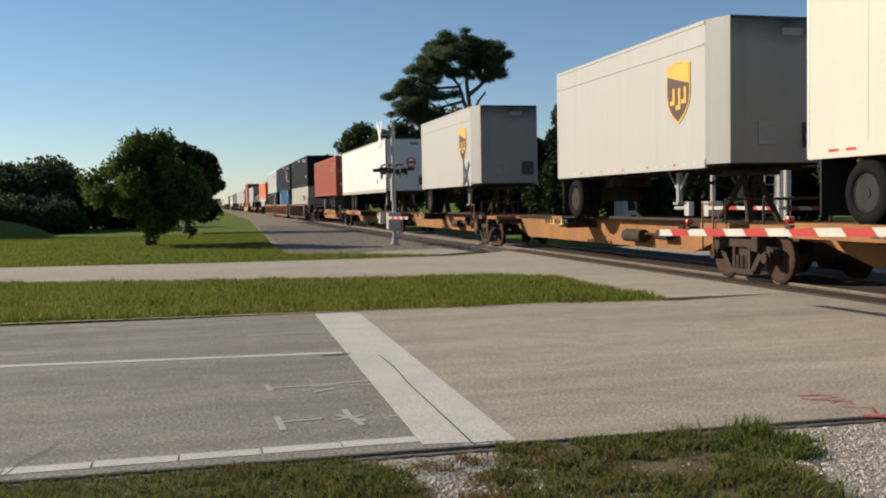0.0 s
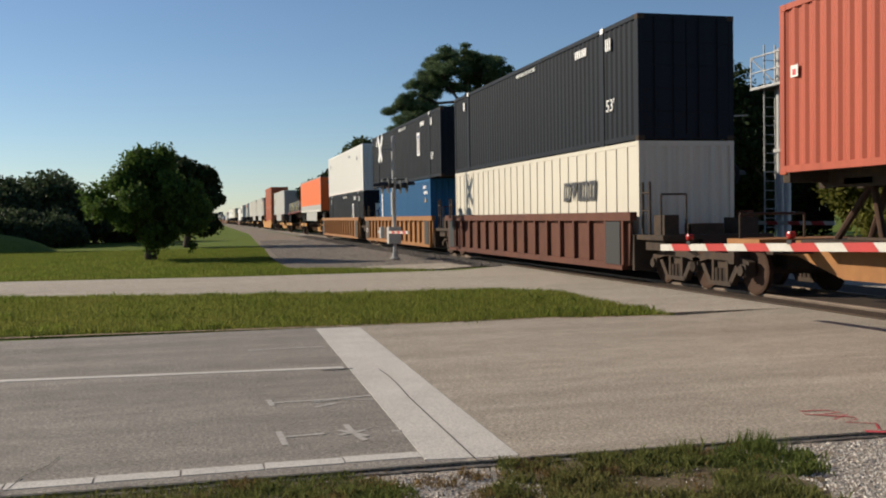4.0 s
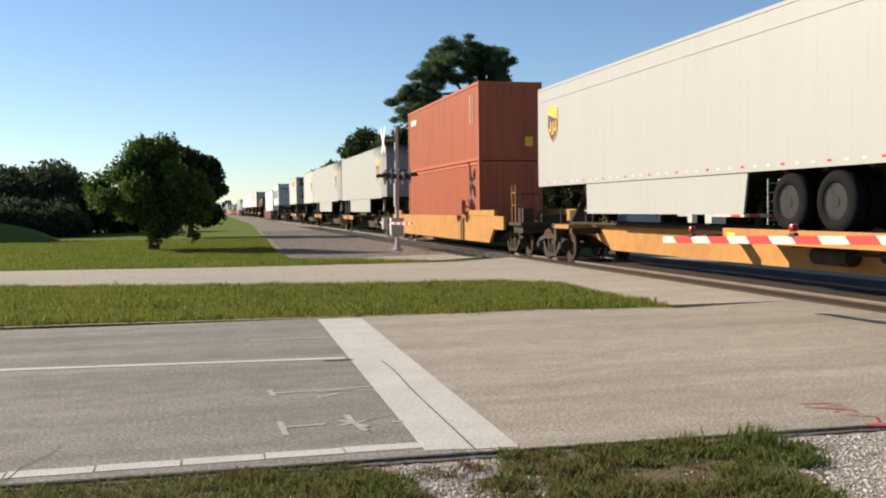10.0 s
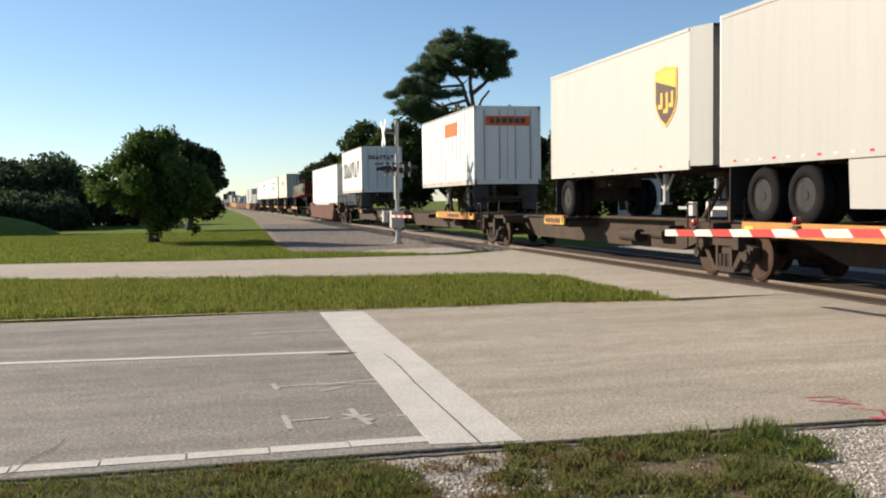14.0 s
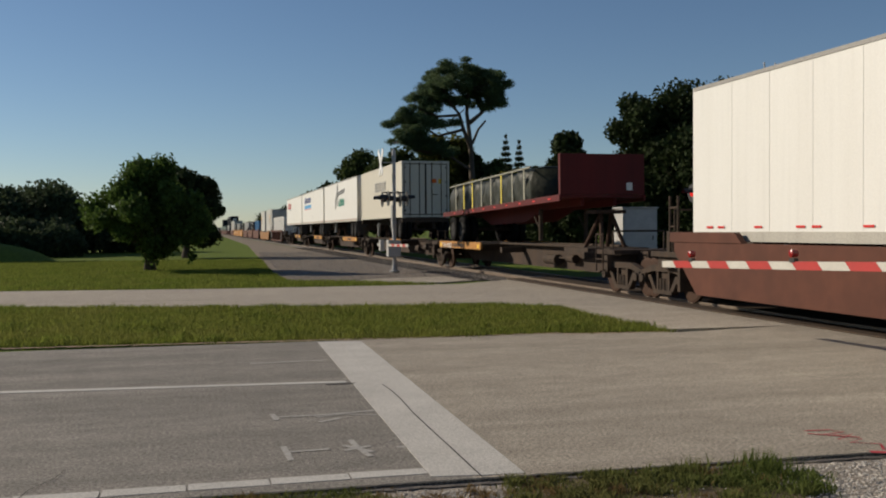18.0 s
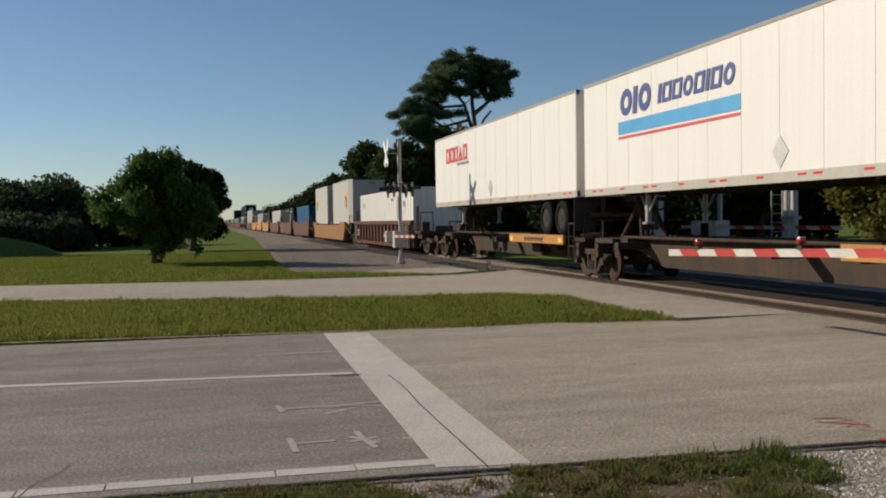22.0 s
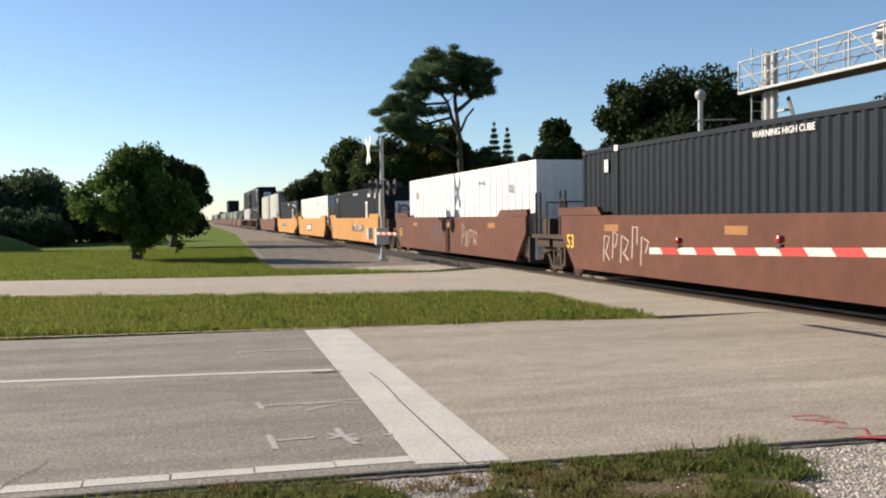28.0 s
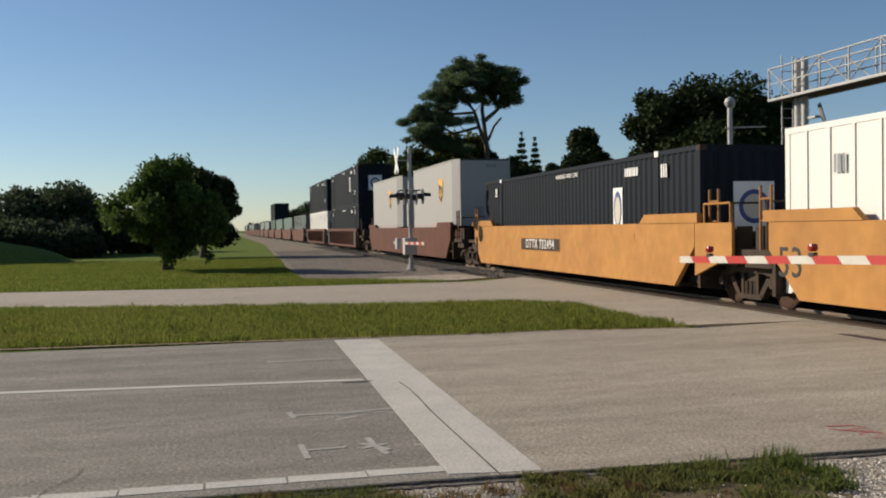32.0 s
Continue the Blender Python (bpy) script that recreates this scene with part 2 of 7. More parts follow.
BLUE = M("mid_blue_paint", (0.014, 0.10, 0.235), (0.012, 0.075, 0.175), rough=0.55, scale=2.5, streaks=0.4, grain=0.1, spec=0.15)
TEALGREY = M("grey_green_paint", (0.17, 0.20, 0.19), (0.12, 0.145, 0.14), rough=0.6, scale=1.5, streaks=0.4, grain=0.1, spec=0.2)
DKGREEN = M("dark_green_paint", (0.06, 0.11, 0.09), (0.045, 0.08, 0.065), rough=0.5, scale=1.5, streaks=0.4)
CARDARK = M("grimy_tan_railcar_paint", (0.06, 0.038, 0.025), (0.03, 0.022, 0.018), rough=0.75, scale=1.8, fine=5, mix=0.8, streaks=0.8, grain=0.14, spec=0.2)
CARTAN = M("ochre_railcar_paint", (0.31, 0.14, 0.044), (0.12, 0.055, 0.027), rough=0.65, scale=1.6, fine=5, mix=0.8, streaks=0.45, grain=0.1, spec=0.25)
CARYEL = M("yellow_railcar_paint", (0.42, 0.205, 0.055), (0.31, 0.145, 0.045), rough=0.65, scale=0.9, fine=3.5, mix=0.7, grain=0.14, spec=0.2)
CARMUD = M("muddy_ochre_railcar_paint", (0.30, 0.145, 0.042), (0.13, 0.062, 0.026), rough=0.65, scale=1.3, fine=4, mix=0.8, streaks=0.7, grain=0.14, spec=0.2)
CARBROWN = M("oxide_brown_railcar_paint", (0.105, 0.038, 0.023), (0.068, 0.026, 0.017), rough=0.7, scale=0.9, fine=3.5, mix=0.7, grain=0.14, spec=0.2)
ARMWHITE = M("weathered_gate_white", (0.52, 0.50, 0.45), (0.40, 0.38, 0.33), rough=0.5, scale=3, grain=0.1)
ARMRED = M("weathered_gate_red", (0.42, 0.028, 0.024), (0.32, 0.03, 0.026), rough=0.45, scale=3, grain=0.1)
DRYWEED = leafy("dry_weed_leaves", (0.24, 0.165, 0.07), (0.15, 0.105, 0.045), 0.35)
YELLOW = M("bright_yellow_paint", (0.8, 0.5, 0.04), rough=0.5, grain=0.1)
REDREF = M("red_reflective_tape", (0.62, 0.03, 0.025), rough=0.3, grain=0.1)
SHIELDBROWN = M("dark_brown_decal", (0.07, 0.035, 0.016), rough=0.45, grain=0.05)
GOLD = M("gold_decal", (0.75, 0.42, 0.05), rough=0.4, grain=0.05)
INKBLACK = M("black_lettering", (0.03, 0.03, 0.035), rough=0.5, grain=0.05)
INKBLUE = M("blue_lettering", (0.03, 0.055, 0.22), rough=0.5, grain=0.05)
INKSKY = M("sky_blue_band", (0.05, 0.30, 0.58), rough=0.5, grain=0.05)
INKGREEN = M("green_lettering", (0.02, 0.26, 0.17), rough=0.5, grain=0.05)
INKRED = M("red_lettering", (0.55, 0.05, 0.06), rough=0.5, grain=0.05)
INKGREY = M("grey_lettering", (0.22, 0.23, 0.25), rough=0.5, grain=0.05)
FLATRED = M("dark_red_trailer_paint", (0.115, 0.013, 0.012), (0.06, 0.01, 0.01), rough=0.6, scale=2, streaks=0.5, spec=0.2)
TARP = M("olive_tarpaulin", (0.026, 0.030, 0.019), (0.011, 0.0135, 0.009), rough=0.5, scale=3.2, fine=9, mix=0.9, bump=1.0, bscale=6, spec=0.22)
STRAP = M("yellow_webbing", (0.75, 0.6, 0.06), rough=0.7, grain=0.1)
STRAPGREY = M("pale_webbing", (0.34, 0.335, 0.27), (0.22, 0.21, 0.17), rough=0.7, grain=0.1, spec=0.2)
BARK = M("bark", (0.10, 0.075, 0.055), (0.055, 0.042, 0.032), rough=0.95, scale=6, bump=0.8, bscale=18)
PINELEAF = leafy("pine_needles", (0.11, 0.155, 0.075), (0.065, 0.10, 0.048), 0.35)
LEAF = leafy("broad_leaves", (0.09, 0.145, 0.032), (0.05, 0.085, 0.02), 0.38)
LEAFDARK = leafy("dark_oak_leaves", (0.032, 0.048, 0.016), (0.022, 0.034, 0.012), 0.15)
# Oak leaf colour lightened and greyed to imitate haze over the far hedge
LEAFHAZE = leafy("hazed_hedge_leaves", (0.065, 0.09, 0.045), (0.045, 0.065, 0.032), 0.3)
LEAFWOOD = leafy("deep_green_leaves", (0.062, 0.088, 0.026), (0.034, 0.05, 0.016), 0.3)
LEAFOLIVE = leafy("olive_leaves", (0.16, 0.15, 0.035), (0.08, 0.095, 0.022), 0.35)
REDLENS = M("red_lens", (0.28, 0.012, 0.012), rough=0.25, grain=0.05)



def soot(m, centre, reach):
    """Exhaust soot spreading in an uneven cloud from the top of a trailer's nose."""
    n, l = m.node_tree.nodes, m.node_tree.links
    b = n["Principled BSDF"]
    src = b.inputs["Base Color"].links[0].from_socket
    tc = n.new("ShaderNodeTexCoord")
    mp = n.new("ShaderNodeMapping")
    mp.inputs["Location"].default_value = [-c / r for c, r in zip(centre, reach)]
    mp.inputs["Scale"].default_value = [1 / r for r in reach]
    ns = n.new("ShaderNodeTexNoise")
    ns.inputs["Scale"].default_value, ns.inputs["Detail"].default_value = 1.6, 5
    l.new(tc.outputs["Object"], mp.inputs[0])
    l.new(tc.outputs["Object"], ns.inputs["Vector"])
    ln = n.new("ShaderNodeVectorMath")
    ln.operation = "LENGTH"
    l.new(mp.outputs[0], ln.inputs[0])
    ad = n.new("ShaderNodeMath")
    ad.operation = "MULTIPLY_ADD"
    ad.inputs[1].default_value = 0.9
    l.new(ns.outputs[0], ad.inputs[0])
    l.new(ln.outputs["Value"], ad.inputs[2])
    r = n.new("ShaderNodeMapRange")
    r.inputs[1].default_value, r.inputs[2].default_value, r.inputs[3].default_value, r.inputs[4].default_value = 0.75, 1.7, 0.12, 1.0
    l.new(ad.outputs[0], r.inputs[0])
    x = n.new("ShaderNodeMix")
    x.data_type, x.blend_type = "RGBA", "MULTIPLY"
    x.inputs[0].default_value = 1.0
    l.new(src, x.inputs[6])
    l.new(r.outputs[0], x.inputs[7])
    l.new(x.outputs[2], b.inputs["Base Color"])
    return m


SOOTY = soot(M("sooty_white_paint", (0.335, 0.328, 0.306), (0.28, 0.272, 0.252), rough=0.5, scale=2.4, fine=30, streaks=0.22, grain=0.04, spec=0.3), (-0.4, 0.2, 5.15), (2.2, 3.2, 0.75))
# Nose ends: grey darkened to stand for their shade, plus soot at the top
NOSESHADE = soot(M("shaded_nose_grey", (0.235, 0.233, 0.228), (0.19, 0.188, 0.184), rough=0.55, scale=2.2, streaks=0.25, grain=0.05, spec=0.25), (0.3, 0.0, 5.2), (2.6, 2.0, 0.6))

# ---- mesh helpers ----
def quadbox(bm, x0, x1, y0, y1, z0, z1):
    v = [bm.verts.new(p) for p in ((x0, y0, z0), (x1, y0, z0), (x1, y1, z0), (x0, y1, z0), (x0, y0, z1), (x1, y0, z1), (x1, y1, z1), (x0, y1, z1))]
    for f in ((3, 2, 1, 0), (4, 5, 6, 7), (0, 1, 5, 4), (1, 2, 6, 5), (2, 3, 7, 6), (3, 0, 4, 7)):
        bm.faces.new([v[i] for i in f])
    return v


def box(x0, x1, y0, y1, z0, z1, bevel=0.0):
    bm = bmesh.new()
    quadbox(bm, x0, x1, y0, y1, z0, z1)
    if bevel:
        bmesh.ops.bevel(bm, geom=bm.edges[:], offset=bevel, segments=2, affect="EDGES", profile=0.6)
    return bm


def boxes(*rows):
    bm = bmesh.new()
    for r in rows:
        quadbox(bm, *r)
    return bm


def tube(bm, p, q, r0, r1=None, seg=10, cap=True):
    """A tapered round bar from p to q."""
    p, q = Vector(p), Vector(q)
    r1 = r0 if r1 is None else r1
    d = (q - p).normalized()
    a = d.orthogonal().normalized()
    b = d.cross(a)
    rings = []
    for c, r in ((p, r0), (q, r1)):
        rings.append([bm.verts.new(c + r * (math.cos(2 * math.pi * i / seg) * a + math.sin(2 * math.pi * i / seg) * b)) for i in range(seg)])
    for i in range(seg):
        j = (i + 1) % seg
        bm.faces.new((rings[0][i], rings[0][j], rings[1][j], rings[1][i]))
    if cap:
        bm.faces.new(rings[0][::-1])
        bm.faces.new(rings[1])
    return bm


def tubes(*rows, seg=8):
    bm = bmesh.new()
    for r in rows:
        tube(bm, r[0], r[1], r[2], r[3] if len(r) > 3 else None, seg=seg)
    return bm


def prism(bm, pts, axis, a, b):
    """A polygon in the plane across axis, drawn out from a to b along it."""
    def at(u, v, w):
        return {"x": (w, u, v), "y": (u, w, v), "z": (u, v, w)}[axis]
    lo = [bm.verts.new(at(u, v, a)) for u, v in pts]
    hi = [bm.verts.new(at(u, v, b)) for u, v in pts]
    n = len(pts)
    for i in range(n):
        j = (i + 1) % n
        bm.faces.new((lo[i], lo[j], hi[j], hi[i]))
    bm.faces.new(lo[::-1])
    bm.faces.new(hi)
    bmesh.ops.recalc_face_normals(bm, faces=bm.faces[:])
    return bm


def lathe(profile, seg=20, axis="x", ring_shaped=False):
    """A turned body: profile rows of (along the axis, radius)."""
    bm = bmesh.new()
    rings = []
    for u, r in profile:
        ring = []
        for i in range(seg):
            c, s = r * math.cos(2 * math.pi * i / seg), r * math.sin(2 * math.pi * i / seg)
            ring.append(bm.verts.new((u, c, s) if axis == "x" else (c, s, u) if axis == "z" else (c, u, s)))
        rings.append(ring)
    for a, b in zip(rings, rings[1:] + rings[:1] if ring_shaped else rings[1:]):
        for i in range(seg):
            j = (i + 1) % seg
            bm.faces.new((a[i], a[j], b[j], b[i]))
    if not ring_shaped:
        bm.faces.new(rings[0][::-1])
        bm.faces.new(rings[-1])
    bmesh.ops.recalc_face_normals(bm, faces=bm.faces[:])
    return bm


def mesh_of(bm, name, material, smooth=False):
    me = bpy.data.meshes.new(name)
    bm.to_mesh(me)
    bm.free()
    me.materials.append(material)
    if smooth:
        for p in me.polygons:
            p.use_smooth = True
    return me


def part(name, bm, material, parent, label="", at=None, smooth=False):
    """Links a bmesh (or a ready mesh) as one mesh object under a thing or a part."""
    me = bm if isinstance(bm, bpy.types.Mesh) else mesh_of(bm, name, material, smooth)
    ob = new(name, me)
    ob.parent = parent
    if at is not None:
        ob.matrix_basis = at if isinstance(at, Matrix) else Matrix.Translation(at)
    if label:
        ob["label"] = label
    return ob


MESHES = {}


def shared(key, make, material, smooth=False):
    """One mesh for alike pieces."""
    k = (key, material.name)
    if k not in MESHES:
        MESHES[k] = mesh_of(make(), key if isinstance(key, str) else key[0], material, smooth)
    return MESHES[k]


def solid(name, bm, material, label, category, kind="", group="", at=None, smooth=False):
    ob = new(name, mesh_of(bm, name, material, smooth))
    if at is not None:
        ob.matrix_basis = at if isinstance(at, Matrix) else Matrix.Translation(at)
    return tagged(ob, label, category, group, kind)


def from_arrays(name, verts, faces, material):
    me = bpy.data.meshes.new(name)
    me.from_pydata(verts.tolist() if hasattr(verts, "tolist") else verts, [], faces.tolist() if hasattr(faces, "tolist") else faces)
    me.materials.append(material)
    me.update()
    return me


def lettering(text, size, material, parent, m, name="lettering", depth=0.004, spread=1.0):
    """Letters of the built-in font as a thin mesh."""
    cu = bpy.data.curves.new(name, "FONT")
    cu.body, cu.size, cu.extrude, cu.align_x, cu.align_y = text, size, depth, "CENTER", "CENTER"
    cu.space_character = spread
    cu.resolution_u = 2
    ob = bpy.data.objects.new(name, cu)
    me = bpy.data.meshes.new_from_object(ob)
    bpy.data.objects.remove(ob)
    # each character becomes a part of its own
    src = bmesh.new()
    src.from_mesh(me)
    bpy.data.meshes.remove(me)
    left, groups = set(src.verts), []
    while left:
        stack, got = [left.pop()], []
        while stack:
            v = stack.pop()
            got.append(v)
            for e in v.link_edges:
                o = e.other_vert(v)
                if o in left:
                    left.discard(o)
                    stack.append(o)
        lo, hi = min(v.co.x for v in got), max(v.co.x for v in got)
        for g in groups:
            if lo < g[1] - 0.2 * size * 0.2 and hi > g[0] + 0.2 * size * 0.2:
                g[0], g[1] = min(lo, g[0]), max(hi, g[1])
                g[2] += got
                break
        else:
            groups.append([lo, hi, got])
    for lo, hi, got in sorted(groups, key=lambda g: g[0]):
        keep = set(got)
        bm = src.copy()
        bm.verts.ensure_lookup_table()
        src.verts.index_update()
        gone = [bm.verts[v.index] for v in src.verts if v not in keep]
        bmesh.ops.delete(bm, geom=gone, context="VERTS")
        part("letter", bm, material, parent, at=m)
    src.free()


# The near side of a car faces -x: letters there read with their line along -y.
def near_side(x, y, z):
    return Matrix.Translation((x, y, z)) @ Matrix(((0, 0, -1, 0), (-1, 0, 0, 0), (0, 1, 0, 0), (0, 0, 0, 1)))


def near_end(x, y, z):
    return Matrix.Translation((x, y, z)) @ Matrix(((1, 0, 0, 0), (0, 0, -1, 0), (0, 1, 0, 0), (0, 0, 0, 1)))

# ---- ground and roads ----
def slab(name, pts, z0, z1, material, label, category, kind="structure"):
    bm = bmesh.new()
    prism(bm, pts, "z", z0, z1)
    return solid(name, bm, material, label, category, kind)


GZ = -0.06
bm = bmesh.new()
vs = [bm.verts.new(p) for p in ((-2500, -1500, GZ), (2500, -1500, GZ), (2500, 3000, GZ), (-2500, 3000, GZ))]
bm.faces.new(vs)
solid("ground", bm, TURF, "flat green turf reaching to the horizon", "ground", "structure")

slab("road", [(-90, 6.12), (-2.0, 6.1), (1.72, ROAD_S), (1.9, 9.9), (1.96, 14.15), (-90, 15.6)], -0.3, 0.0, ASPHALT, "aged grey two-lane asphalt carriageway before the crossing", "road")
slab("road_crossing", [(1.72, ROAD_S), (9.71, ROAD_S - 0.25), (9.71, 14.0), (7.35, 13.6), (5.5, 14.05), (1.96, 14.15), (1.9, 9.9)], -0.3, 0.0, PALEASPHALT, "bleached beige asphalt between stop line and rails", "road")
slab("road_far", [(-90, 27.0), (-90, 34.6), (-5.6, 28.9), (0.5, 27.9), (7.0, 27.65), (7.55, 27.7), (9.71, 29.4), (9.71, 14.0), (7.36, 14.1), (7.25, 16.7), (7.4, 18.9),
     (6.3, 20.1), (2.8, 20.5), (-4.4, 22.7)], -0.3, -0.004, CONCRETE, "pale second carriageway and apron by the rails", "road")
# the panels' dark colour also carries the shade under the train
slab("crossing_panel", [(9.72, 4.6), (10.2, 4.6), (10.2, 29.6), (9.72, 29.6)], -0.3, 0.03, GRIME, "dark crossing panel beside the rail, shade under the train painted in", "crossing panel")
slab("crossing_panel", [(10.36, 4.6), (11.64, 4.6), (11.64, 29.6), (10.36, 29.6)], -0.3, 0.05, GRIME, "dark crossing panel between the rails", "crossing panel")
slab("crossing_panel", [(11.82, 4.6), (13.4, 4.6), (13.4, 29.6), (11.82, 29.6)], -0.3, 0.03, GRIME, "dark crossing panel beside the rail, shade under the train painted in", "crossing panel")
slab("road_beyond", [(13.41, 4.6), (60, 3.0), (60, 32), (13.41, 29.6)], -0.3, 0.02, CONCRETE, "pale road on the other side of the rails", "road")

# ---- track ----
def track():
    bm = bmesh.new()
    for y0, y1 in ((-600, 4.55), (29.65, 1500)):
        prism(bm, [(8.7, GZ - 0.1), (9.4, -0.02), (12.6, -0.02), (13.3, GZ - 0.1)], "y", y0, y1)
    solid("ballast", bm, BALLAST, "dark grey-brown railway ballast bed", "ballast", "stuff")
    for dx in (-0.7535, 0.7535):
        bm = bmesh.new()
        prism(bm, [(-0.07, -0.1), (0.07, -0.1), (0.07, -0.085), (0.012, -0.07), (0.012, -0.035), (0.036, -0.03), (0.036, 0.0), (-0.036, 0.0), (-0.036, -0.03), (-0.012, -0.035), (-0.012, -0.07), (-0.07, -0.085)], "y", -600, 1500)
        solid("rail", bm, STEEL, "worn steel running rail of the single track", "rail", "structure", at=(TX + dx, 0, RZ))


track()
slab("gravel_lot", [(2.75, 31.5), (2.75, 34), (2.9, 41), (5.4, 112), (7.6, 400), (8.9, 400), (8.75, 30.2), (7.0, 29.4), (5.0, 30.5)], -0.2, -0.03, GRAVEL, "grey gravel strip between grass and rails", "gravel", "structure")
slab("concrete_pad", [(4.6, 30.2), (7.3, 28.9), (8.6, 29.8), (8.4, 32.4), (5.5, 31.8)], -0.2, -0.015, CONCRETE, "pale sandy apron at the foot of the signal", "pavement")

# markings on the road
def marking(name, pts, material, label, z=0.004):
    return slab(name, pts, 0.0, z, material, label, "road marking")


marking("stop_line", [(1.452, 6.13), (1.774, 6.08), (1.79, 6.8), (1.80, 7.5), (1.815, 8.3), (1.85, 9.0), (1.87, 9.9), (1.955, 14.0), (1.64, 14.02), (1.55, 10.2)], ROADPAINT, "worn white stop line on the asphalt")
marking("stop_line", [(1.776, 6.07), (2.085, 6.05), (2.28, 13.9), (1.957, 14.0), (1.872, 9.9), (1.852, 9.0), (1.817, 8.3), (1.802, 7.5), (1.792, 6.8)], ROADPAINT, "worn white stop line on the asphalt")
marking("lane_line", [(-60, 15.9), (-2.1, 10.54), (1.5, 10.19), (1.5, 10.31), (-2.1, 10.68), (-60, 16.05)], ROADPAINT, "solid white lane line on the asphalt")
for i in range(46):
    x1 = 1.45 - i * 0.53
    marking("edge_line", [(x1 - 0.515, 6.22), (x1, 6.21), (x1, 6.36), (x1 - 0.515, 6.38)], ROADPAINT, "cracked white edge line segment")

MOVERS = []

# ---- rolling stock parts ----
def wheel_profile():
    return lathe([(-0.067, 0.30), (-0.067, 0.40), (-0.05, 0.455), (-0.035, 0.46), (-0.03, 0.425), (0.065, 0.42), (0.067, 0.36), (0.03, 0.34), (0.02, 0.17), (0.07, 0.14), (0.07, 0.08)], 24)


def sideframe_mesh():
    bm = bmesh.new()
    prism(bm, [(-0.98, 0.40), (-1.06, 0.60), (-0.80, 0.66), (-0.5, 0.74), (0.5, 0.74), (0.80, 0.66), (1.06, 0.60), (0.98, 0.40), (0.80, 0.40), (0.76, 0.54), (0.45, 0.60), (-0.45, 0.60), (-0.76, 0.54), (-0.80, 0.40)], "x", -0.07, 0.07)
    prism(bm, [(-0.72, 0.50), (-0.58, 0.52), (-0.30, 0.16), (-0.42, 0.12)], "x", -0.065, 0.065)
    prism(bm, [(0.72, 0.50), (0.58, 0.52), (0.30, 0.16), (0.42, 0.12)], "x", -0.065, 0.065)
    quadbox(bm, -0.08, 0.08, -0.42, 0.42, 0.10, 0.19)
    quadbox(bm, -0.06, 0.06, -0.30, -0.22, 0.19, 0.62)
    quadbox(bm, -0.06, 0.06, 0.22, 0.30, 0.19, 0.62)
    for y in (-0.15, 0.0, 0.15):
        tube(bm, (0, y, 0.19), (0, y, 0.44), 0.065, seg=8)
    for y in (-0.89, 0.89):
        quadbox(bm, -0.11, 0.11, y - 0.12, y + 0.12, 0.33, 0.55)
        tube(bm, (-0.16, y, 0.43), (0.0, y, 0.43), 0.10, seg=10)
    return bm


WHEELSETS = [[], []]


def truck(parent, y, material=None):
    """A two-axle railway truck: bolster, side frames and wheelsets."""
    tr = part("truck", shared("bolster", lambda: boxes((-1.0, 1.0, -0.17, 0.17, 0.42, 0.66), (-0.35, 0.35, -0.3, 0.3, 0.62, 0.78)), GRIME), GRIME, parent, at=(0, y, 0))
    for sx in (-1, 1):
        part("side_frame", shared("side_frame", sideframe_mesh, material or GRIME), GRIME, tr, at=(sx * 1.0, 0, 0))
    def ws():
        bm = tubes(((-0.9, 0, 0), (0.9, 0, 0), 0.08))
        for sx in (-1, 1):
            w = wheel_profile()
            bmesh.ops.transform(w, matrix=Matrix.Translation((sx * 0.78, 0, 0)) @ Matrix.Scale(-sx, 4, (1, 0, 0)), verts=w.verts[:])
            me = bpy.data.meshes.new("tmp")
            w.to_mesh(me)
            w.free()
            bm.from_mesh(me)
            bpy.data.meshes.remove(me)
        return bm
    for k, dy in enumerate((-0.89, 0.89)):
        o = part("wheelset", shared("wheelset", ws, RUSTY), RUSTY, tr, at=(0, dy, 0.42))
        WHEELSETS[k].append(o)
    return tr


def road_wheel(parent, x, y, z=0.0, r=0.51):
    """A dual truck wheel standing at z."""
    w = part("wheel", shared("hub", lambda: lathe([(-0.27, 0.0), (-0.27, 0.09), (-0.16, 0.13), (-0.10, 0.2), (0.10, 0.2), (0.27, 0.1)], 16), RIM), RIM, parent, at=(x, y, z + r))
    sx = 1 if x < 0 else -1
    def tyre():
        return lathe([(-0.13, 0.30), (-0.135, 0.40), (-0.115, 0.48), (-0.08, r), (0.08, r), (0.115, 0.48), (0.135, 0.40), (0.13, 0.30)], 26, ring_shaped=True)
    def rim():
        bm = lathe([(-0.11, 0.31), (-0.12, 0.27), (-0.06, 0.24), (-0.03, 0.12), (0.05, 0.12), (0.08, 0.31)], 22)
        for i in range(6):
            a = i * math.pi / 3
            tube(bm, (-0.045, 0.17 * math.cos(a), 0.17 * math.sin(a)), (-0.085, 0.17 * math.cos(a), 0.17 * math.sin(a)), 0.02, seg=6)
        return bm
    for dx in (-0.15, 0.15):
        part("tyre", shared("tyre", tyre, TYRE, True), TYRE, w, at=(dx, 0, 0))
    part("rim", shared("rim", rim, RIM), RIM, w, at=Matrix.Translation((-0.15 * sx, 0, 0)) @ Matrix.Scale(sx, 4, (1, 0, 0)))
    return w


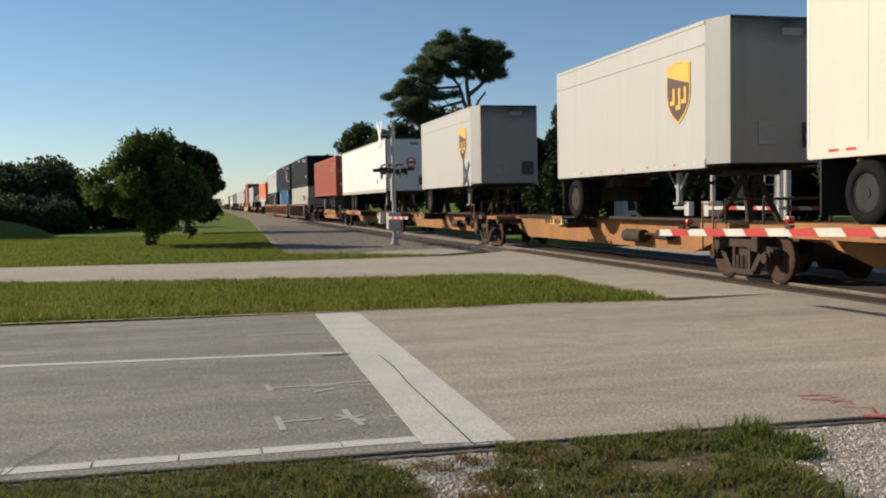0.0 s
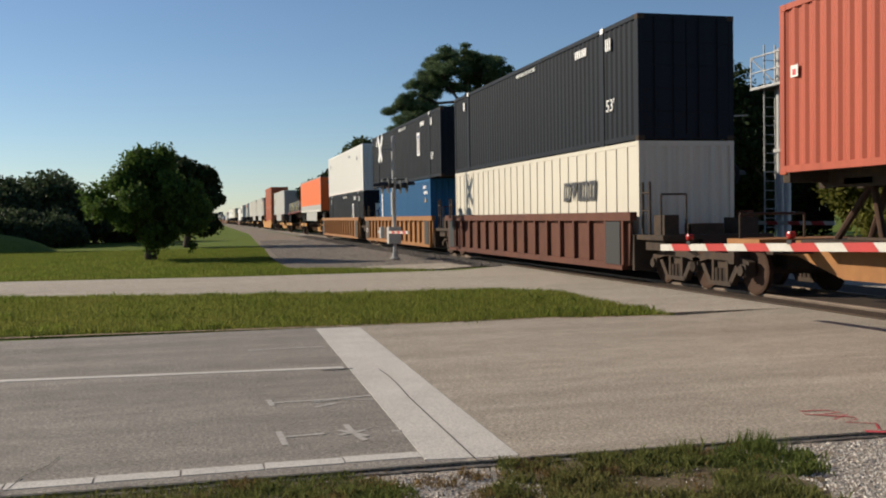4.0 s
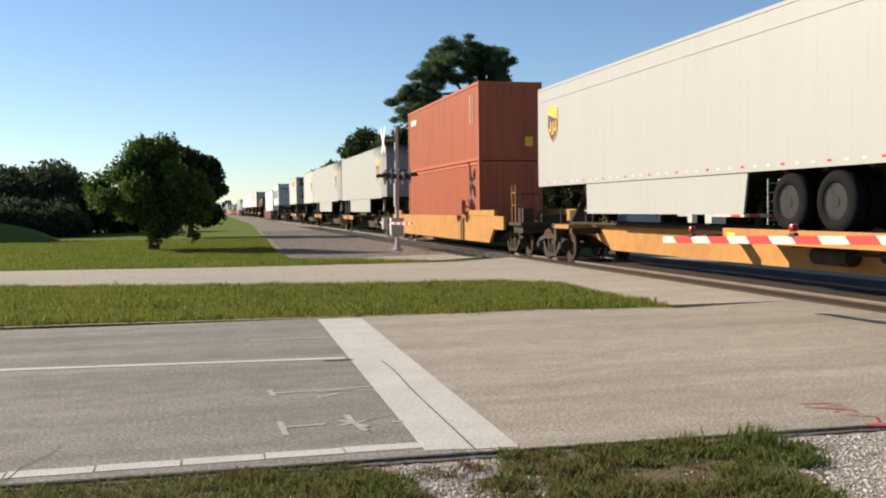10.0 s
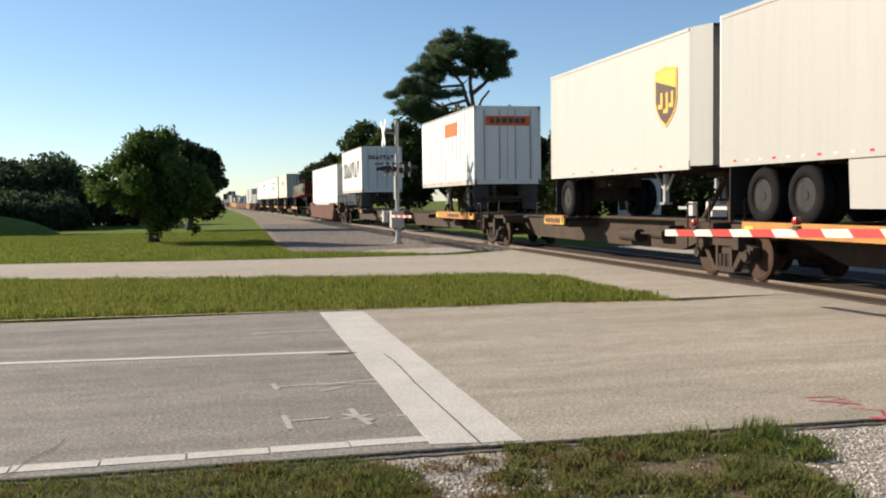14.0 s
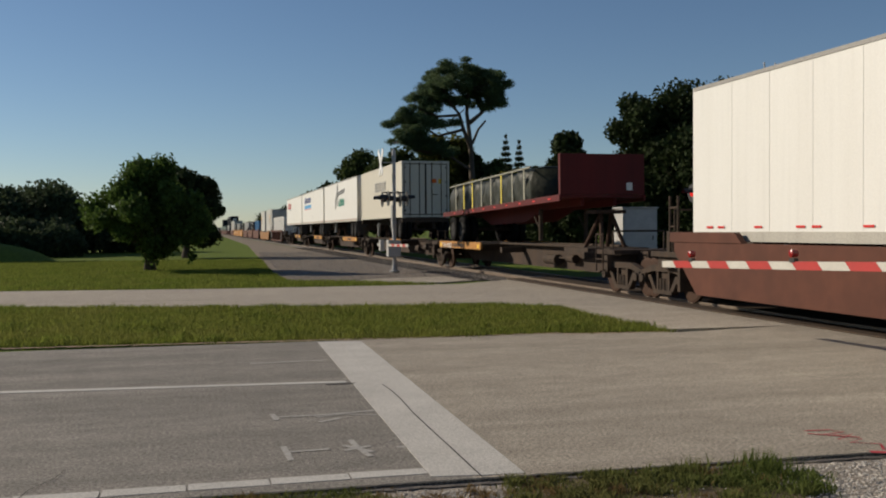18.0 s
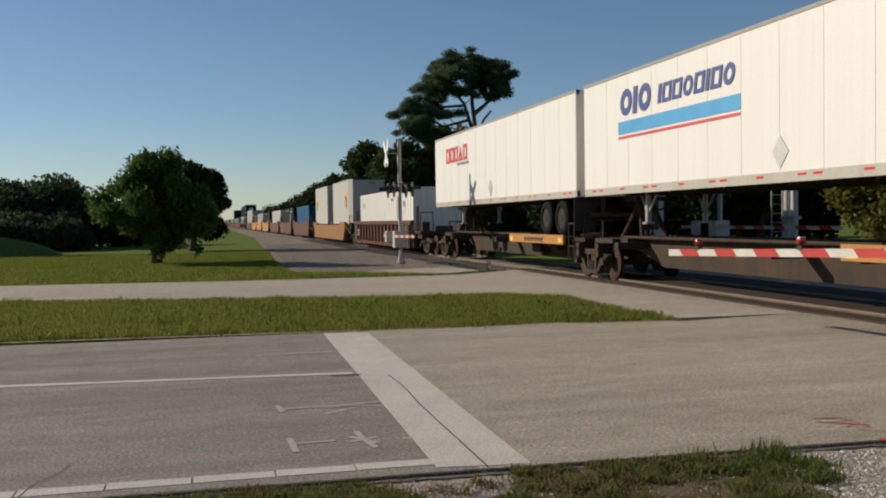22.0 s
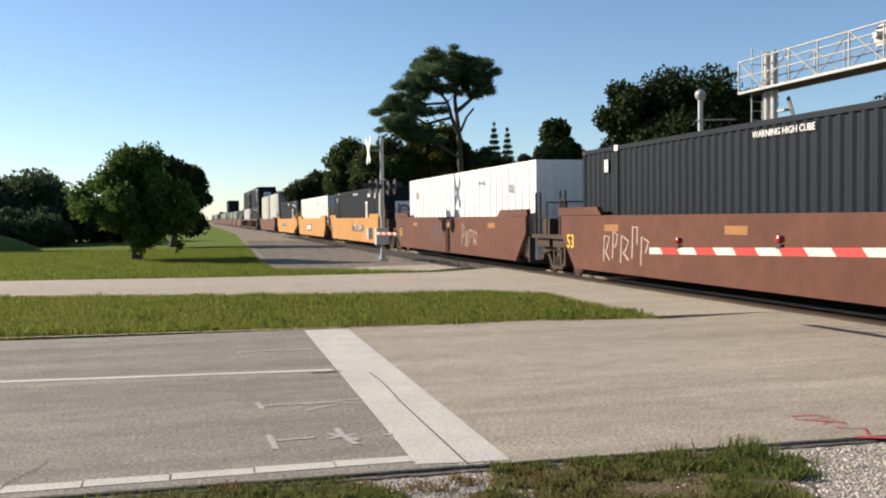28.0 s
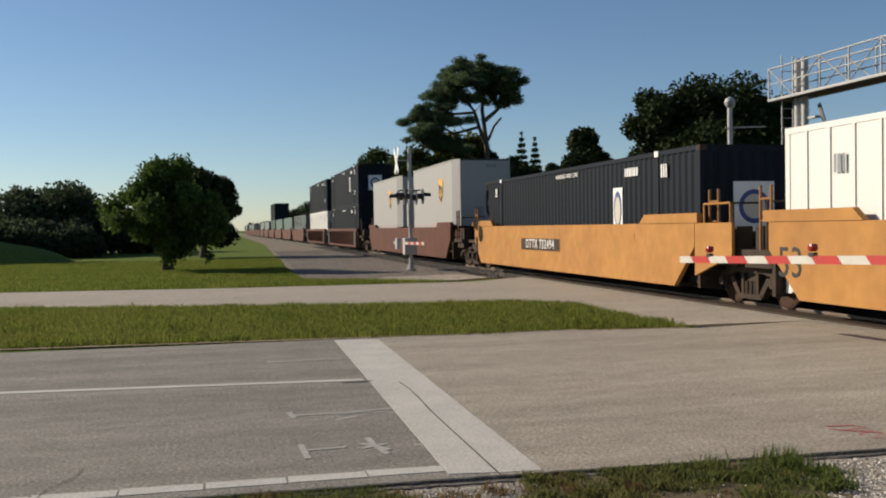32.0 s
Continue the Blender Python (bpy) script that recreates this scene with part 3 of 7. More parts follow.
def shield(parent, x, y, z, s=1.0):
    """A dark brown shield emblem with a gold crown band and plain gold bars."""
    def outline(k):
        pts = [(-0.5, 0.55), (0.0, 0.62), (0.5, 0.55), (0.5, -0.1), (0.43, -0.32), (0.25, -0.52), (0.0, -0.68), (-0.25, -0.52), (-0.43, -0.32), (-0.5, -0.1)]
        return [(a * k * s, b * k * s) for a, b in pts]
    bm = bmesh.new()
    prism(bm, outline(1.0), "x", -0.004, 0.0)
    g = part("emblem", bm, GOLD, parent, "gold and brown shield emblem", at=(x, y, z))
    bm = bmesh.new()
    prism(bm, outline(0.92), "x", -0.008, -0.004)
    part("field", bm, SHIELDBROWN, g)
    bm = bmesh.new()
    prism(bm, [(a * s, b * s) for a, b in ((-0.46, 0.12), (0.46, 0.34), (0.46, 0.5), (0.0, 0.56), (-0.46, 0.5))], "x", -0.010, -0.008)
    part("crown_band", bm, GOLD, g)
    for k, (dy, w, h, dz) in enumerate(((0.24, 0.2, 0.34, -0.1), (0.0, 0.2, 0.44, -0.16), (-0.24, 0.2, 0.34, -0.1))):
        bm = bmesh.new()
        prism(bm, [((dy - w / 2) * s, (dz - h / 2) * s), ((dy + w / 2) * s, (dz - h / 2) * s), ((dy + w / 2) * s, (dz - h / 2 + 0.09) * s), ((dy - w / 2 + 0.09) * s, (dz - h / 2 + 0.09) * s), ((dy - w / 2 + 0.09) * s, (dz + h / 2) * s), ((dy - w / 2) * s, (dz + h / 2) * s)], "x", -0.010, -0.008)
        part("bar", bm, GOLD, g)


def bars(parent, x, y0, z0, widths, h, material, slant=0.0, gap=0.06, end=False, name="lettering_bar"):
    """Plain bars where lettering stands; they run towards -y (or +x on an end)."""
    y = y0
    for w in widths:
        bm = bmesh.new()
        if end:
            prism(bm, [(y, z0), (y + w, z0), (y + w + slant, z0 + h), (y + slant, z0 + h)], "y", x - 0.006, x)
            y += w + gap
        else:
            prism(bm, [(y, z0), (y - w, z0), (y - w - slant, z0 + h), (y - slant, z0 + h)], "x", x - 0.006, x)
            y -= w + gap
        part(name, bm, material, parent)


def word(parent, x, y0, z0, kinds, w, h, material, stroke=0.22, slant=0.0, gap=0.12, end=False):
    """A name drawn as a row of plain shapes: n and u frames, a and v triangles, o ring, i bar."""
    u = 0.0
    for k in kinds:
        wd = w * {"i": 0.34, "a": 1.1, "v": 1.1}.get(k, 1.0)
        s = stroke * h
        bm = bmesh.new()
        def at(a, b, d):
            a = u + a + slant * b
            return (y0 + a, x - d, z0 + b) if end else (x - d, y0 - a, z0 + b)
        if k == "i":
            outer, inner = [(0, 0), (wd, 0), (wd, h), (0, h)], None
        elif k == "o":
            circle = [(math.cos(i * math.pi / 12), math.sin(i * math.pi / 12)) for i in range(24)]
            outer = [(wd / 2 * (1 + a), h / 2 * (1 + b)) for a, b in circle]
            inner = [(wd / 2 + (wd / 2 - s) * a, h / 2 + (h / 2 - s) * b) for a, b in circle]
        elif k in "av":
            flip = (lambda b: b) if k == "a" else (lambda b: h - b)
            outer = [(0, flip(0)), (wd, flip(0)), (wd / 2, flip(h))]
            inner = [(1.5 * s, flip(0.75 * s)), (wd - 1.5 * s, flip(0.75 * s)), (wd / 2, flip(h - 2.1 * s))]
        else:
            outer, inner = [(0, 0), (wd, 0), (wd, h), (0, h)], [(s, s * 0.8), (wd - s, s * 0.8), (wd - s, h - s * 0.8), (s, h - s * 0.8)]
        front = [bm.verts.new(at(a, b, 0.006)) for a, b in outer]
        back = [bm.verts.new(at(a, b, 0.0)) for a, b in outer]
        hole = [bm.verts.new(at(a, b, 0.006)) for a, b in inner] if inner else []
        for i in range(len(outer)):
            j = (i + 1) % len(outer)
            bm.faces.new((back[i], back[j], front[j], front[i]))
            if hole:
                bm.faces.new((front[i], front[j], hole[j], hole[i]))
        if not hole:
            bm.faces.new(front)
        bmesh.ops.recalc_face_normals(bm, faces=bm.faces[:])
        part("name_shape", bm, material, parent)
        u += wd + gap * w


def end_rods(parent, x, z0, z1, y, sgn):
    return part("lock_rod", tubes(((x, y, z0), (x, y, z1), 0.02)), GALV, parent)


def trailer(u, L, skin, label, nose_near=True, zb=2.2, zt=5.02, wheels=True, chamfer=0.0, seams=1.22, skirt=None, strips=True, end_skin=None, group="highway trailers on the train", ribs=False, trim=None, deckz=1.06, dark_top=False, slide=0.0, strip_z=0.05):
    """A highway box trailer; y runs from the near end (0) to the far end (L)."""
    t = tagged(new("box_trailer"), label, "trailer", group)
    MOVERS.append((t, u, RZ))
    Y = (lambda a: a) if nose_near else (lambda a: L - a)      # a counts from the nose
    def yb(a0, a1):
        return (min(Y(a0), Y(a1)), max(Y(a0), Y(a1)))
    hw = 1.29
    trim = trim or ALU
    c = chamfer
    n0, n1 = yb(c if c else 0.05, L - 0.06)
    for sx in (-1, 1):
        bm = boxes((sx * hw if sx < 0 else hw - 0.04, -hw + 0.04 if sx < 0 else hw, n0, n1, zb + 0.1, zt - 0.08))
        part("side_panel", bm, skin, t)
        if seams:
            a = n0 + seams
            while sx < 0 and a < n1 - 0.3:
                w = 0.03 if ribs else 0.009
                part("panel_seam", shared(("panel_seam", ribs, round(zb, 2), round(zt, 2)), lambda: boxes((-hw - (0.022 if ribs else 0.004), -hw - 0.0005, -w, w, zb + 0.12, zt - 0.08)), skin), skin, t, at=(0, a, 0))
                a += seams
        bx = sx * (hw + 0.012)
        part("bottom_rail", boxes((min(bx, bx - sx * 0.06), max(bx, bx - sx * 0.06), n0, n1, zb - 0.07, zb + 0.115)), RAILPALE if skin is WHITE else skin if skin is not ORANGE else trim, t)
        part("top_rail", boxes((min(bx, bx - sx * 0.05), max(bx, bx - sx * 0.05), n0, n1, zt - 0.075, zt - 0.005)), skin if skin is CREAM or dark_top else TRIMGREY, t)
    part("roof", box(-hw + 0.02, hw - 0.02, n0, n1, zt - 0.05, zt), RAILTRIM, t)
    part("floor", boxes((-hw + 0.05, hw - 0.05, n0, n1, zb - 0.02, zb + 0.1), *((-hw + 0.1, hw - 0.1, n0 + 0.5 + i * 1.1, n0 + 0.6 + i * 1.1, zb - 0.12, zb - 0.02) for i in range(int((n1 - n0 - 1) / 1.1)))), GRIME, t)
    es = end_skin or skin
    # nose wall
    bm = bmesh.new()
    y0, y1 = Y(0.0), Y(c + 0.06 if c else 0.06)
    if c:
        quadbox(bm, -hw + c * 0.4, hw - c * 0.4, min(y0, Y(0.05)), max(y0, Y(0.05)), zb, zt)
        for sx in (-1, 1):
            cm = bmesh.new()
            prism(cm, [(sx * hw, Y(c)), (sx * (hw - c * 0.4), y0), (sx * (hw - c * 0.4), Y(0.05)), (sx * (hw - 0.04), Y(c))], "z", zb, zt)
            part("corner_panel", cm, skin, t)
    else:
        quadbox(bm, -hw, hw, min(y0, y1), max(y0, y1), zb, zt)
        bmesh.ops.bevel(bm, geom=[e for e in bm.edges if abs(e.verts[0].co.z - e.verts[1].co.z) > 1], offset=0.05, segments=2, affect="EDGES")
    nw = part("nose_wall", bm, es, t)
    if nose_near:
        part("top_trim", boxes((-hw + c * 0.4, hw - c * 0.4, -0.012, -0.001, zt - 0.07, zt - 0.002)), BLACK if c else RAILTRIM, nw)
        if c:
            fr = part("connector_box", box(-0.48, -0.1, -0.03, 0.0, zb + 0.35, zb + 0.8, 0.012), TRIMGREY, nw)
            part("inset", boxes((-0.42, -0.16, -0.034, -0.0305, zb + 0.42, zb + 0.73)), INKGREY, fr)
        else:
            for sx in (-1, 1):
                part("corner_trim", boxes((sx * hw - 0.012 if sx < 0 else hw - 0.05, -hw + 0.05 if sx < 0 else hw + 0.012, -0.013, 0.05, zb - 0.02, zt - 0.09)), RAILTRIM, nw)
            part("data_plate", boxes((0.75, 1.05, -0.01, 0.0, zt - 1.35, zt - 0.95)), INKGREY, nw)
        cb = part("connector_box", box(0.5, 0.92, -0.06, 0.0, zb + 0.3, zb + 0.78, 0.015), BLACK, nw)
        for dx in (0.0, 0.22):
            part("air_coupling", lathe([(-0.1, 0.03), (-0.09, 0.055), (-0.06, 0.055)], 12, "y"), RAILTRIM, cb, at=(0.6 + dx, 0, zb + 0.48))
        part("marker_plate", box(0.05, 0.5, -0.012, 0.0, zt - 0.36, zt - 0.22), INKGREY, nw)
    # rear frame and doors
    ry0, ry1 = yb(L - 0.06, L)
    fr = part("rear_frame", boxes((-hw - 0.005, -hw + 0.1, ry0, ry1, zb - 0.04, zt), (hw - 0.1, hw + 0.005, ry0, ry1, zb - 0.04, zt), (-hw, hw, ry0, ry1, zt - 0.12, zt - 0.001), (-hw, hw, ry0, ry1, zb - 0.06, zb + 0.1)), trim, t)
    for sx in (-1, 1):
        d0, d1 = (-hw + 0.1, -0.01) if sx < 0 else (0.01, hw - 0.1)
        yd = (ry0 + 0.012, ry1 - 0.012)
        d = part("door", boxes((d0, d1, *yd, zb + 0.1, zt - 0.12)), es, t)
        ys = yd[0] - 0.02 if not nose_near else yd[1] + 0.02
        for k in (0.25, 0.75):
            xx = d0 + (d1 - d0) * k
            end_rods(d, xx, zb + 0.12, zt - 0.14, ys, 1)
    if strips:
        a = n0 + 0.4
        i = 0
        while a < n1 - 0.4:
            if dark_top:
                # small marker tabs, pale and red in turn
                mat = REDREF if i % 3 == 2 else CREAM
                part("marker_tab", shared("marker_tab", lambda: boxes((-0.004, 0.0, -0.05, 0.05, -0.02, 0.02)), mat), mat, t, at=(-hw - 0.0125, a, zb + 0.03))
                a += 0.42
            else:
                part("reflector_strip", shared("reflector_strip", lambda: boxes((-0.004, 0.0, -0.12, 0.12, -0.02, 0.02)), REDREF), REDREF, t, at=(-hw - 0.0125, a, zb + strip_z))
                a += 0.42 if i % 3 == 0 else 1.25
            i += 1
    # landing gear
    la = 2.6
    for sx in (-1, 1):
        part("landing_leg", tubes(((sx * 0.75, Y(la), zb), (sx * 0.75, Y(la), zb - 0.75), 0.075), ((sx * 0.75, Y(la), zb - 0.75), (sx * 0.75, Y(la), zb - 0.8), 0.15), ((sx * 0.75, Y(la + 0.55), zb), (sx * 0.75, Y(la), zb - 0.55), 0.03), ((sx * 0.75, Y(la - 0.45), zb), (sx * 0.75, Y(la), zb - 0.55), 0.03)), GALV if skin is not CREAM else GRIME, t)
    part("cross_brace", tubes(((-0.75, Y(la), zb - 0.12), (0.75, Y(la), zb - 0.55), 0.025), ((0.75, Y(la), zb - 0.12), (-0.75, Y(la), zb - 0.55), 0.025)), GRIME, t)
    if wheels:
        axles = (L - 1.1,) if L < 9.5 else (L - 2.6 - slide, L - 1.35 - slide)
        s0, s1 = yb(axles[0] - 0.9, axles[-1] + 0.95)
        part("slider_frame", boxes((-0.55, -0.4, s0, s1, zb - 0.35, zb - 0.02), (0.4, 0.55, s0, s1, zb - 0.35, zb - 0.02), *((-0.6, 0.6, Y(a) - 0.08, Y(a) + 0.08, zb - 0.72, zb - 0.5) for a in axles), *((-0.6, 0.6, Y(a) - 0.05, Y(a) + 0.05, zb - 0.5, zb - 0.3) for a in axles)), GRIME, t)
        for a in axles:
            for sx in (-1, 1):
                road_wheel(t, sx * 0.96, Y(a), deckz)
        for sx in (-1, 1):
            m0, m1 = yb(L - 0.32, L - 0.3)
            part("mud_flap", boxes((sx * 0.96 - 0.3, sx * 0.96 + 0.3, m0, m1, deckz + 0.15, zb - 0.05)), BLACK, t)
        part("bumper_guard", boxes((-0.9, 0.9, *yb(L - 0.14, L - 0.04), zb - 0.62, zb - 0.5), (-0.55, -0.45, *yb(L - 0.14, L - 0.04), zb - 0.5, zb), (0.45, 0.55, *yb(L - 0.14, L - 0.04), zb - 0.5, zb)), GRIME, t)
    if skirt:
        s0, s1 = yb(*skirt)
        bm = bmesh.new()
        prism(bm, [(s0 + 0.15, zb - 0.85), (s1 - 0.05, zb - 0.85), (s1, zb - 0.04), (s0, zb - 0.04)], "x", -hw + 0.02, -hw + 0.06)
        part("side_skirt", bm, SILVER if skin is ORANGE else skin, t)
    return t


def corrugated(L, z0, z1, x, sgn, period=0.278, depth=0.036):
    """A pressed steel wall along y at x; sgn: outward side."""
    xs, ys = [], []
    n = max(4, int(L / period))
    p = L / n
    for i in range(n):
        for f, d in ((0.0, 0.0), (0.26, 0.0), (0.5, 1.0), (0.76, 1.0)):
            ys.append((i + f) * p)
            xs.append(d)
    ys.append(L)
    xs.append(0.0)
    bm = bmesh.new()
    lo = [bm.verts.new((x - sgn * depth * d, a, z0)) for a, d in zip(ys, xs)]
    hi = [bm.verts.new((x - sgn * depth * d, a, z1)) for a, d in zip(ys, xs)]
    for i in range(len(ys) - 1):
        f = (lo[i], lo[i + 1], hi[i + 1], hi[i])
        bm.faces.new(f if sgn > 0 else f[::-1])
    return bm


def container(u, L, z0, h, skin, label, wall="corrugated", doors_near=False, posts=None, group="shipping containers on the train", carrier=None, end_skin=None):
    """A steel box container; y runs from the near end to the far end."""
    t = tagged(new("shipping_container"), label, "container", group)
    MOVERS.append((t, u, RZ))
    hw, z1 = 1.22, z0 + h
    es = end_skin or skin
    part("base_frame", boxes((-hw, -hw + 0.1, 0, L, z0 + 0.035, z0 + 0.15), (hw - 0.1, hw, 0, L, z0 + 0.035, z0 + 0.15), (-hw + 0.1, hw - 0.1, 0, 0.1, z0 + 0.035, z0 + 0.15), (-hw + 0.1, hw - 0.1, L - 0.1, L, z0 + 0.035, z0 + 0.15)), skin, t)
    part("top_frame", boxes((-hw, -hw + 0.07, 0, L, z1 - 0.1, z1), (hw - 0.07, hw, 0, L, z1 - 0.1, z1), (-hw + 0.07, hw - 0.07, 0, 0.08, z1 - 0.12, z1), (-hw + 0.07, hw - 0.07, L - 0.08, L, z1 - 0.12, z1)), skin, t)
    part("floor", boxes((-hw + 0.1, hw - 0.1, 0.1, L - 0.1, z0 + 0.05, z0 + 0.13)), GRIME, t)
    ends = [0.0, L]
    for yy in ends:
        for sx in (-1, 1):
            a = yy if yy == 0 else L - 0.13
            part("corner_post", boxes((sx * hw if sx < 0 else hw - 0.11, -hw + 0.11 if sx < 0 else hw, a, a + 0.13, z0 + 0.15, z1 - 0.1)), skin, t)
            for zz in (z0, z1 - 0.118):
                part("corner_casting", shared("corner_casting", lambda: box(-0.085, 0.085, -0.09, 0.09, -0.002, 0.12, 0.012), GRIME if skin is NAVY else skin), skin, t, at=(sx * (hw - 0.08), yy + (0.085 if yy == 0 else -0.085), zz))
    if posts:
        for yy in posts:
            part("lifting_post", boxes((-hw - 0.012, -hw + 0.06, yy - 0.09, yy + 0.09, z0, z1 + 0.004)), skin, t)
            part("corner_casting", boxes((-hw - 0.02, -hw + 0.1, yy - 0.09, yy + 0.09, z1 - 0.12, z1 + 0.01)), WHITEPLAIN if skin is NAVY else skin, t)
    for sx in (-1, 1):
        if wall == "corrugated":
            bm = corrugated(L - 0.26, z0 + 0.15, z1 - 0.1, sx * (hw - 0.012), sx)
            part("side_panel", bm, skin, t, at=(0, 0.13, 0))
        else:
            bm = boxes((sx * (hw - 0.025) - 0.012, sx * (hw - 0.025) + 0.012, 0.13, L - 0.13, z0 + 0.15, z1 - 0.1))
            part("side_panel", bm, skin, t)
            k = int(L / 0.61) if wall == "ribs" else 0
            for i in range(1, k):
                a = L * i / k
                part("wall_rib", shared(("wall_rib", round(h, 2)), lambda: boxes((-0.022, 0.0, -0.028, 0.028, 0.0, h - 0.25)), skin), skin, t, at=(-hw + 0.0125 if sx < 0 else hw + 0.009, a, z0 + 0.15))
    part("roof_panel", boxes((-hw + 0.07, hw - 0.07, 0.08, L - 0.08, z1 - 0.06, z1 - 0.03)), skin, t)
    # plain end and door end
    for near in (True, False):
        yy = 0.03 if near else L - 0.03
        if near == doors_near:
            for sx in (-1, 1):
                d0, d1 = (-hw + 0.11, -0.012) if sx < 0 else (0.012, hw - 0.11)
                d = part("door", boxes((d0, d1, yy - 0.02, yy + 0.02, z0 + 0.15, z1 - 0.12)), es, t)
                for k in (0.2, 0.4, 0.6, 0.8):
                    part("door_rib", shared("door_rib", lambda: boxes((-0.52, 0.52, -0.007, 0.007, -0.012, 0.012)), es), es, d, at=((d0 + d1) / 2, yy - 0.027 if near else yy + 0.027, z0 + 0.16 + (h - 0.27) * k))
                if near and skin is CREAM:
                    ya, yb = yy - 0.032, yy - 0.0205
                    for name, dims in (("door_seal", (d0 - 0.01, d0 + 0.03, ya, yb, z0 + 0.15, z1 - 0.12)), ("door_seal", (d1 - 0.03, d1 + 0.01, ya, yb, z0 + 0.15, z1 - 0.12)), ("door_seal", (d0 + 0.03, d1 - 0.03, ya, yb, z1 - 0.17, z1 - 0.13)), ("door_seal", (d0 + 0.03, d1 - 0.03, ya, yb, z0 + 0.16, z0 + 0.2))):
                        part(name, boxes(dims), GRIME, d)
                    for k in (0.12, 0.37, 0.62, 0.87):
                        xh = d0 if sx < 0 else d1
                        part("hinge", boxes((xh - 0.1 if sx > 0 else xh - 0.02, xh + 0.02 if sx > 0 else xh + 0.1, yy - 0.05, yy - 0.033, z0 + h * k, z0 + h * k + 0.08)), RAILTRIM, d)
                    if sx > 0:
                        part("warning_plate", boxes((0.3, 0.56, yy - 0.026, yy - 0.0205, z0 + 1.75, z0 + 1.95)), ORANGE, d)
                        part("warning_plate", boxes((0.66, 0.84, yy - 0.026, yy - 0.0205, z0 + 1.7, z0 + 1.95)), YELLOW, d)
                        part("handle", boxes((0.3, 0.6, yy - 0.075, yy - 0.055, z0 + 1.15, z0 + 1.19)), GRIME, d)
                for k in (0.28, 0.72):
                    xx = d0 + (d1 - d0) * k
                    yr = yy - 0.05 if near else yy + 0.05
                    part("lock_rod", tubes(((xx, yr, z0 + 0.08), (xx, yr, z1 - 0.06), 0.018)), GRIME if skin is CREAM else skin if skin in (NAVY, RUSTRED) else GALV, d)
        else:
            w = 2 * hw - 0.22
            bm = corrugated(w, z0 + 0.15, z1 - 0.12, 0, 1, 0.25, 0.04)
            part("end_panel", bm, es, t, at=Matrix.Translation((hw - 0.11, yy, 0)) @ pose(0, 0, 0, 0, 0, 90) if near else Matrix.Translation((-hw + 0.11, yy, 0)) @ pose(0, 0, 0, 0, 0, -90))
    return t


def chassis(u, L, label, rear_near=True, zb=2.05, axles=(2.5, 1.25), genset=False):
    """A skeletal container chassis under a container."""
    t = tagged(new("container_chassis"), label, "trailer chassis", "trailer chassis on the train")
    MOVERS.append((t, u, RZ))
    Y = (lambda a: L - a) if rear_near else (lambda a: a)
    part("frame_beam", boxes((-0.45, -0.33, 0, L, zb - 0.12, zb + 0.2)), GRIME, t)
    part("frame_beam", boxes((0.33, 0.45, 0, L, zb - 0.12, zb + 0.2)), GRIME, t)
    for a in (0.05, L - 0.25):
        part("bolster", boxes((-1.2, 1.2, a, a + 0.2, zb - 0.02, zb + 0.22)), GRIME, t)
    if genset:
        gb = part("generator_box", box(-1.1, -0.5, 2.3, 3.2, 1.36, 1.8, 0.02), WHITE, t, "white generator box under the frame")
        part("vent_grille", boxes(*((-1.106, -1.101, 2.4, 2.7, 1.42 + 0.06 * k, 1.45 + 0.06 * k) for k in range(5))), INKGREY, gb)
    for a in (L - axles[0], L - axles[1]):
        part("axle", tubes(((-0.95, Y(a), 1.57), (0.95, Y(a), 1.57), 0.07)), GRIME, t)
        for x0 in (-0.55, 0.4):
            part("suspension", boxes((x0, x0 + 0.15, Y(a) - 0.4, Y(a) + 0.4, 1.6, zb - 0.1)), GRIME, t)
        for sx in (-1, 1):
            road_wheel(t, sx * 0.96, Y(a), 1.06)
    for sx in (-1, 1):
        part("landing_leg", tubes(((sx * 0.7, Y(3.0), zb), (sx * 0.7, Y(3.0), 1.2), 0.07), ((sx * 0.7, Y(3.5), zb), (sx * 0.7, Y(3.0), 1.45), 0.03)), GALV, t)
        part("mud_flap", boxes((sx * 0.96 - 0.3, sx * 0.96 + 0.3, Y(L - 0.3) - 0.01, Y(L - 0.3) + 0.01, 1.2, zb)), BLACK, t)
    return t


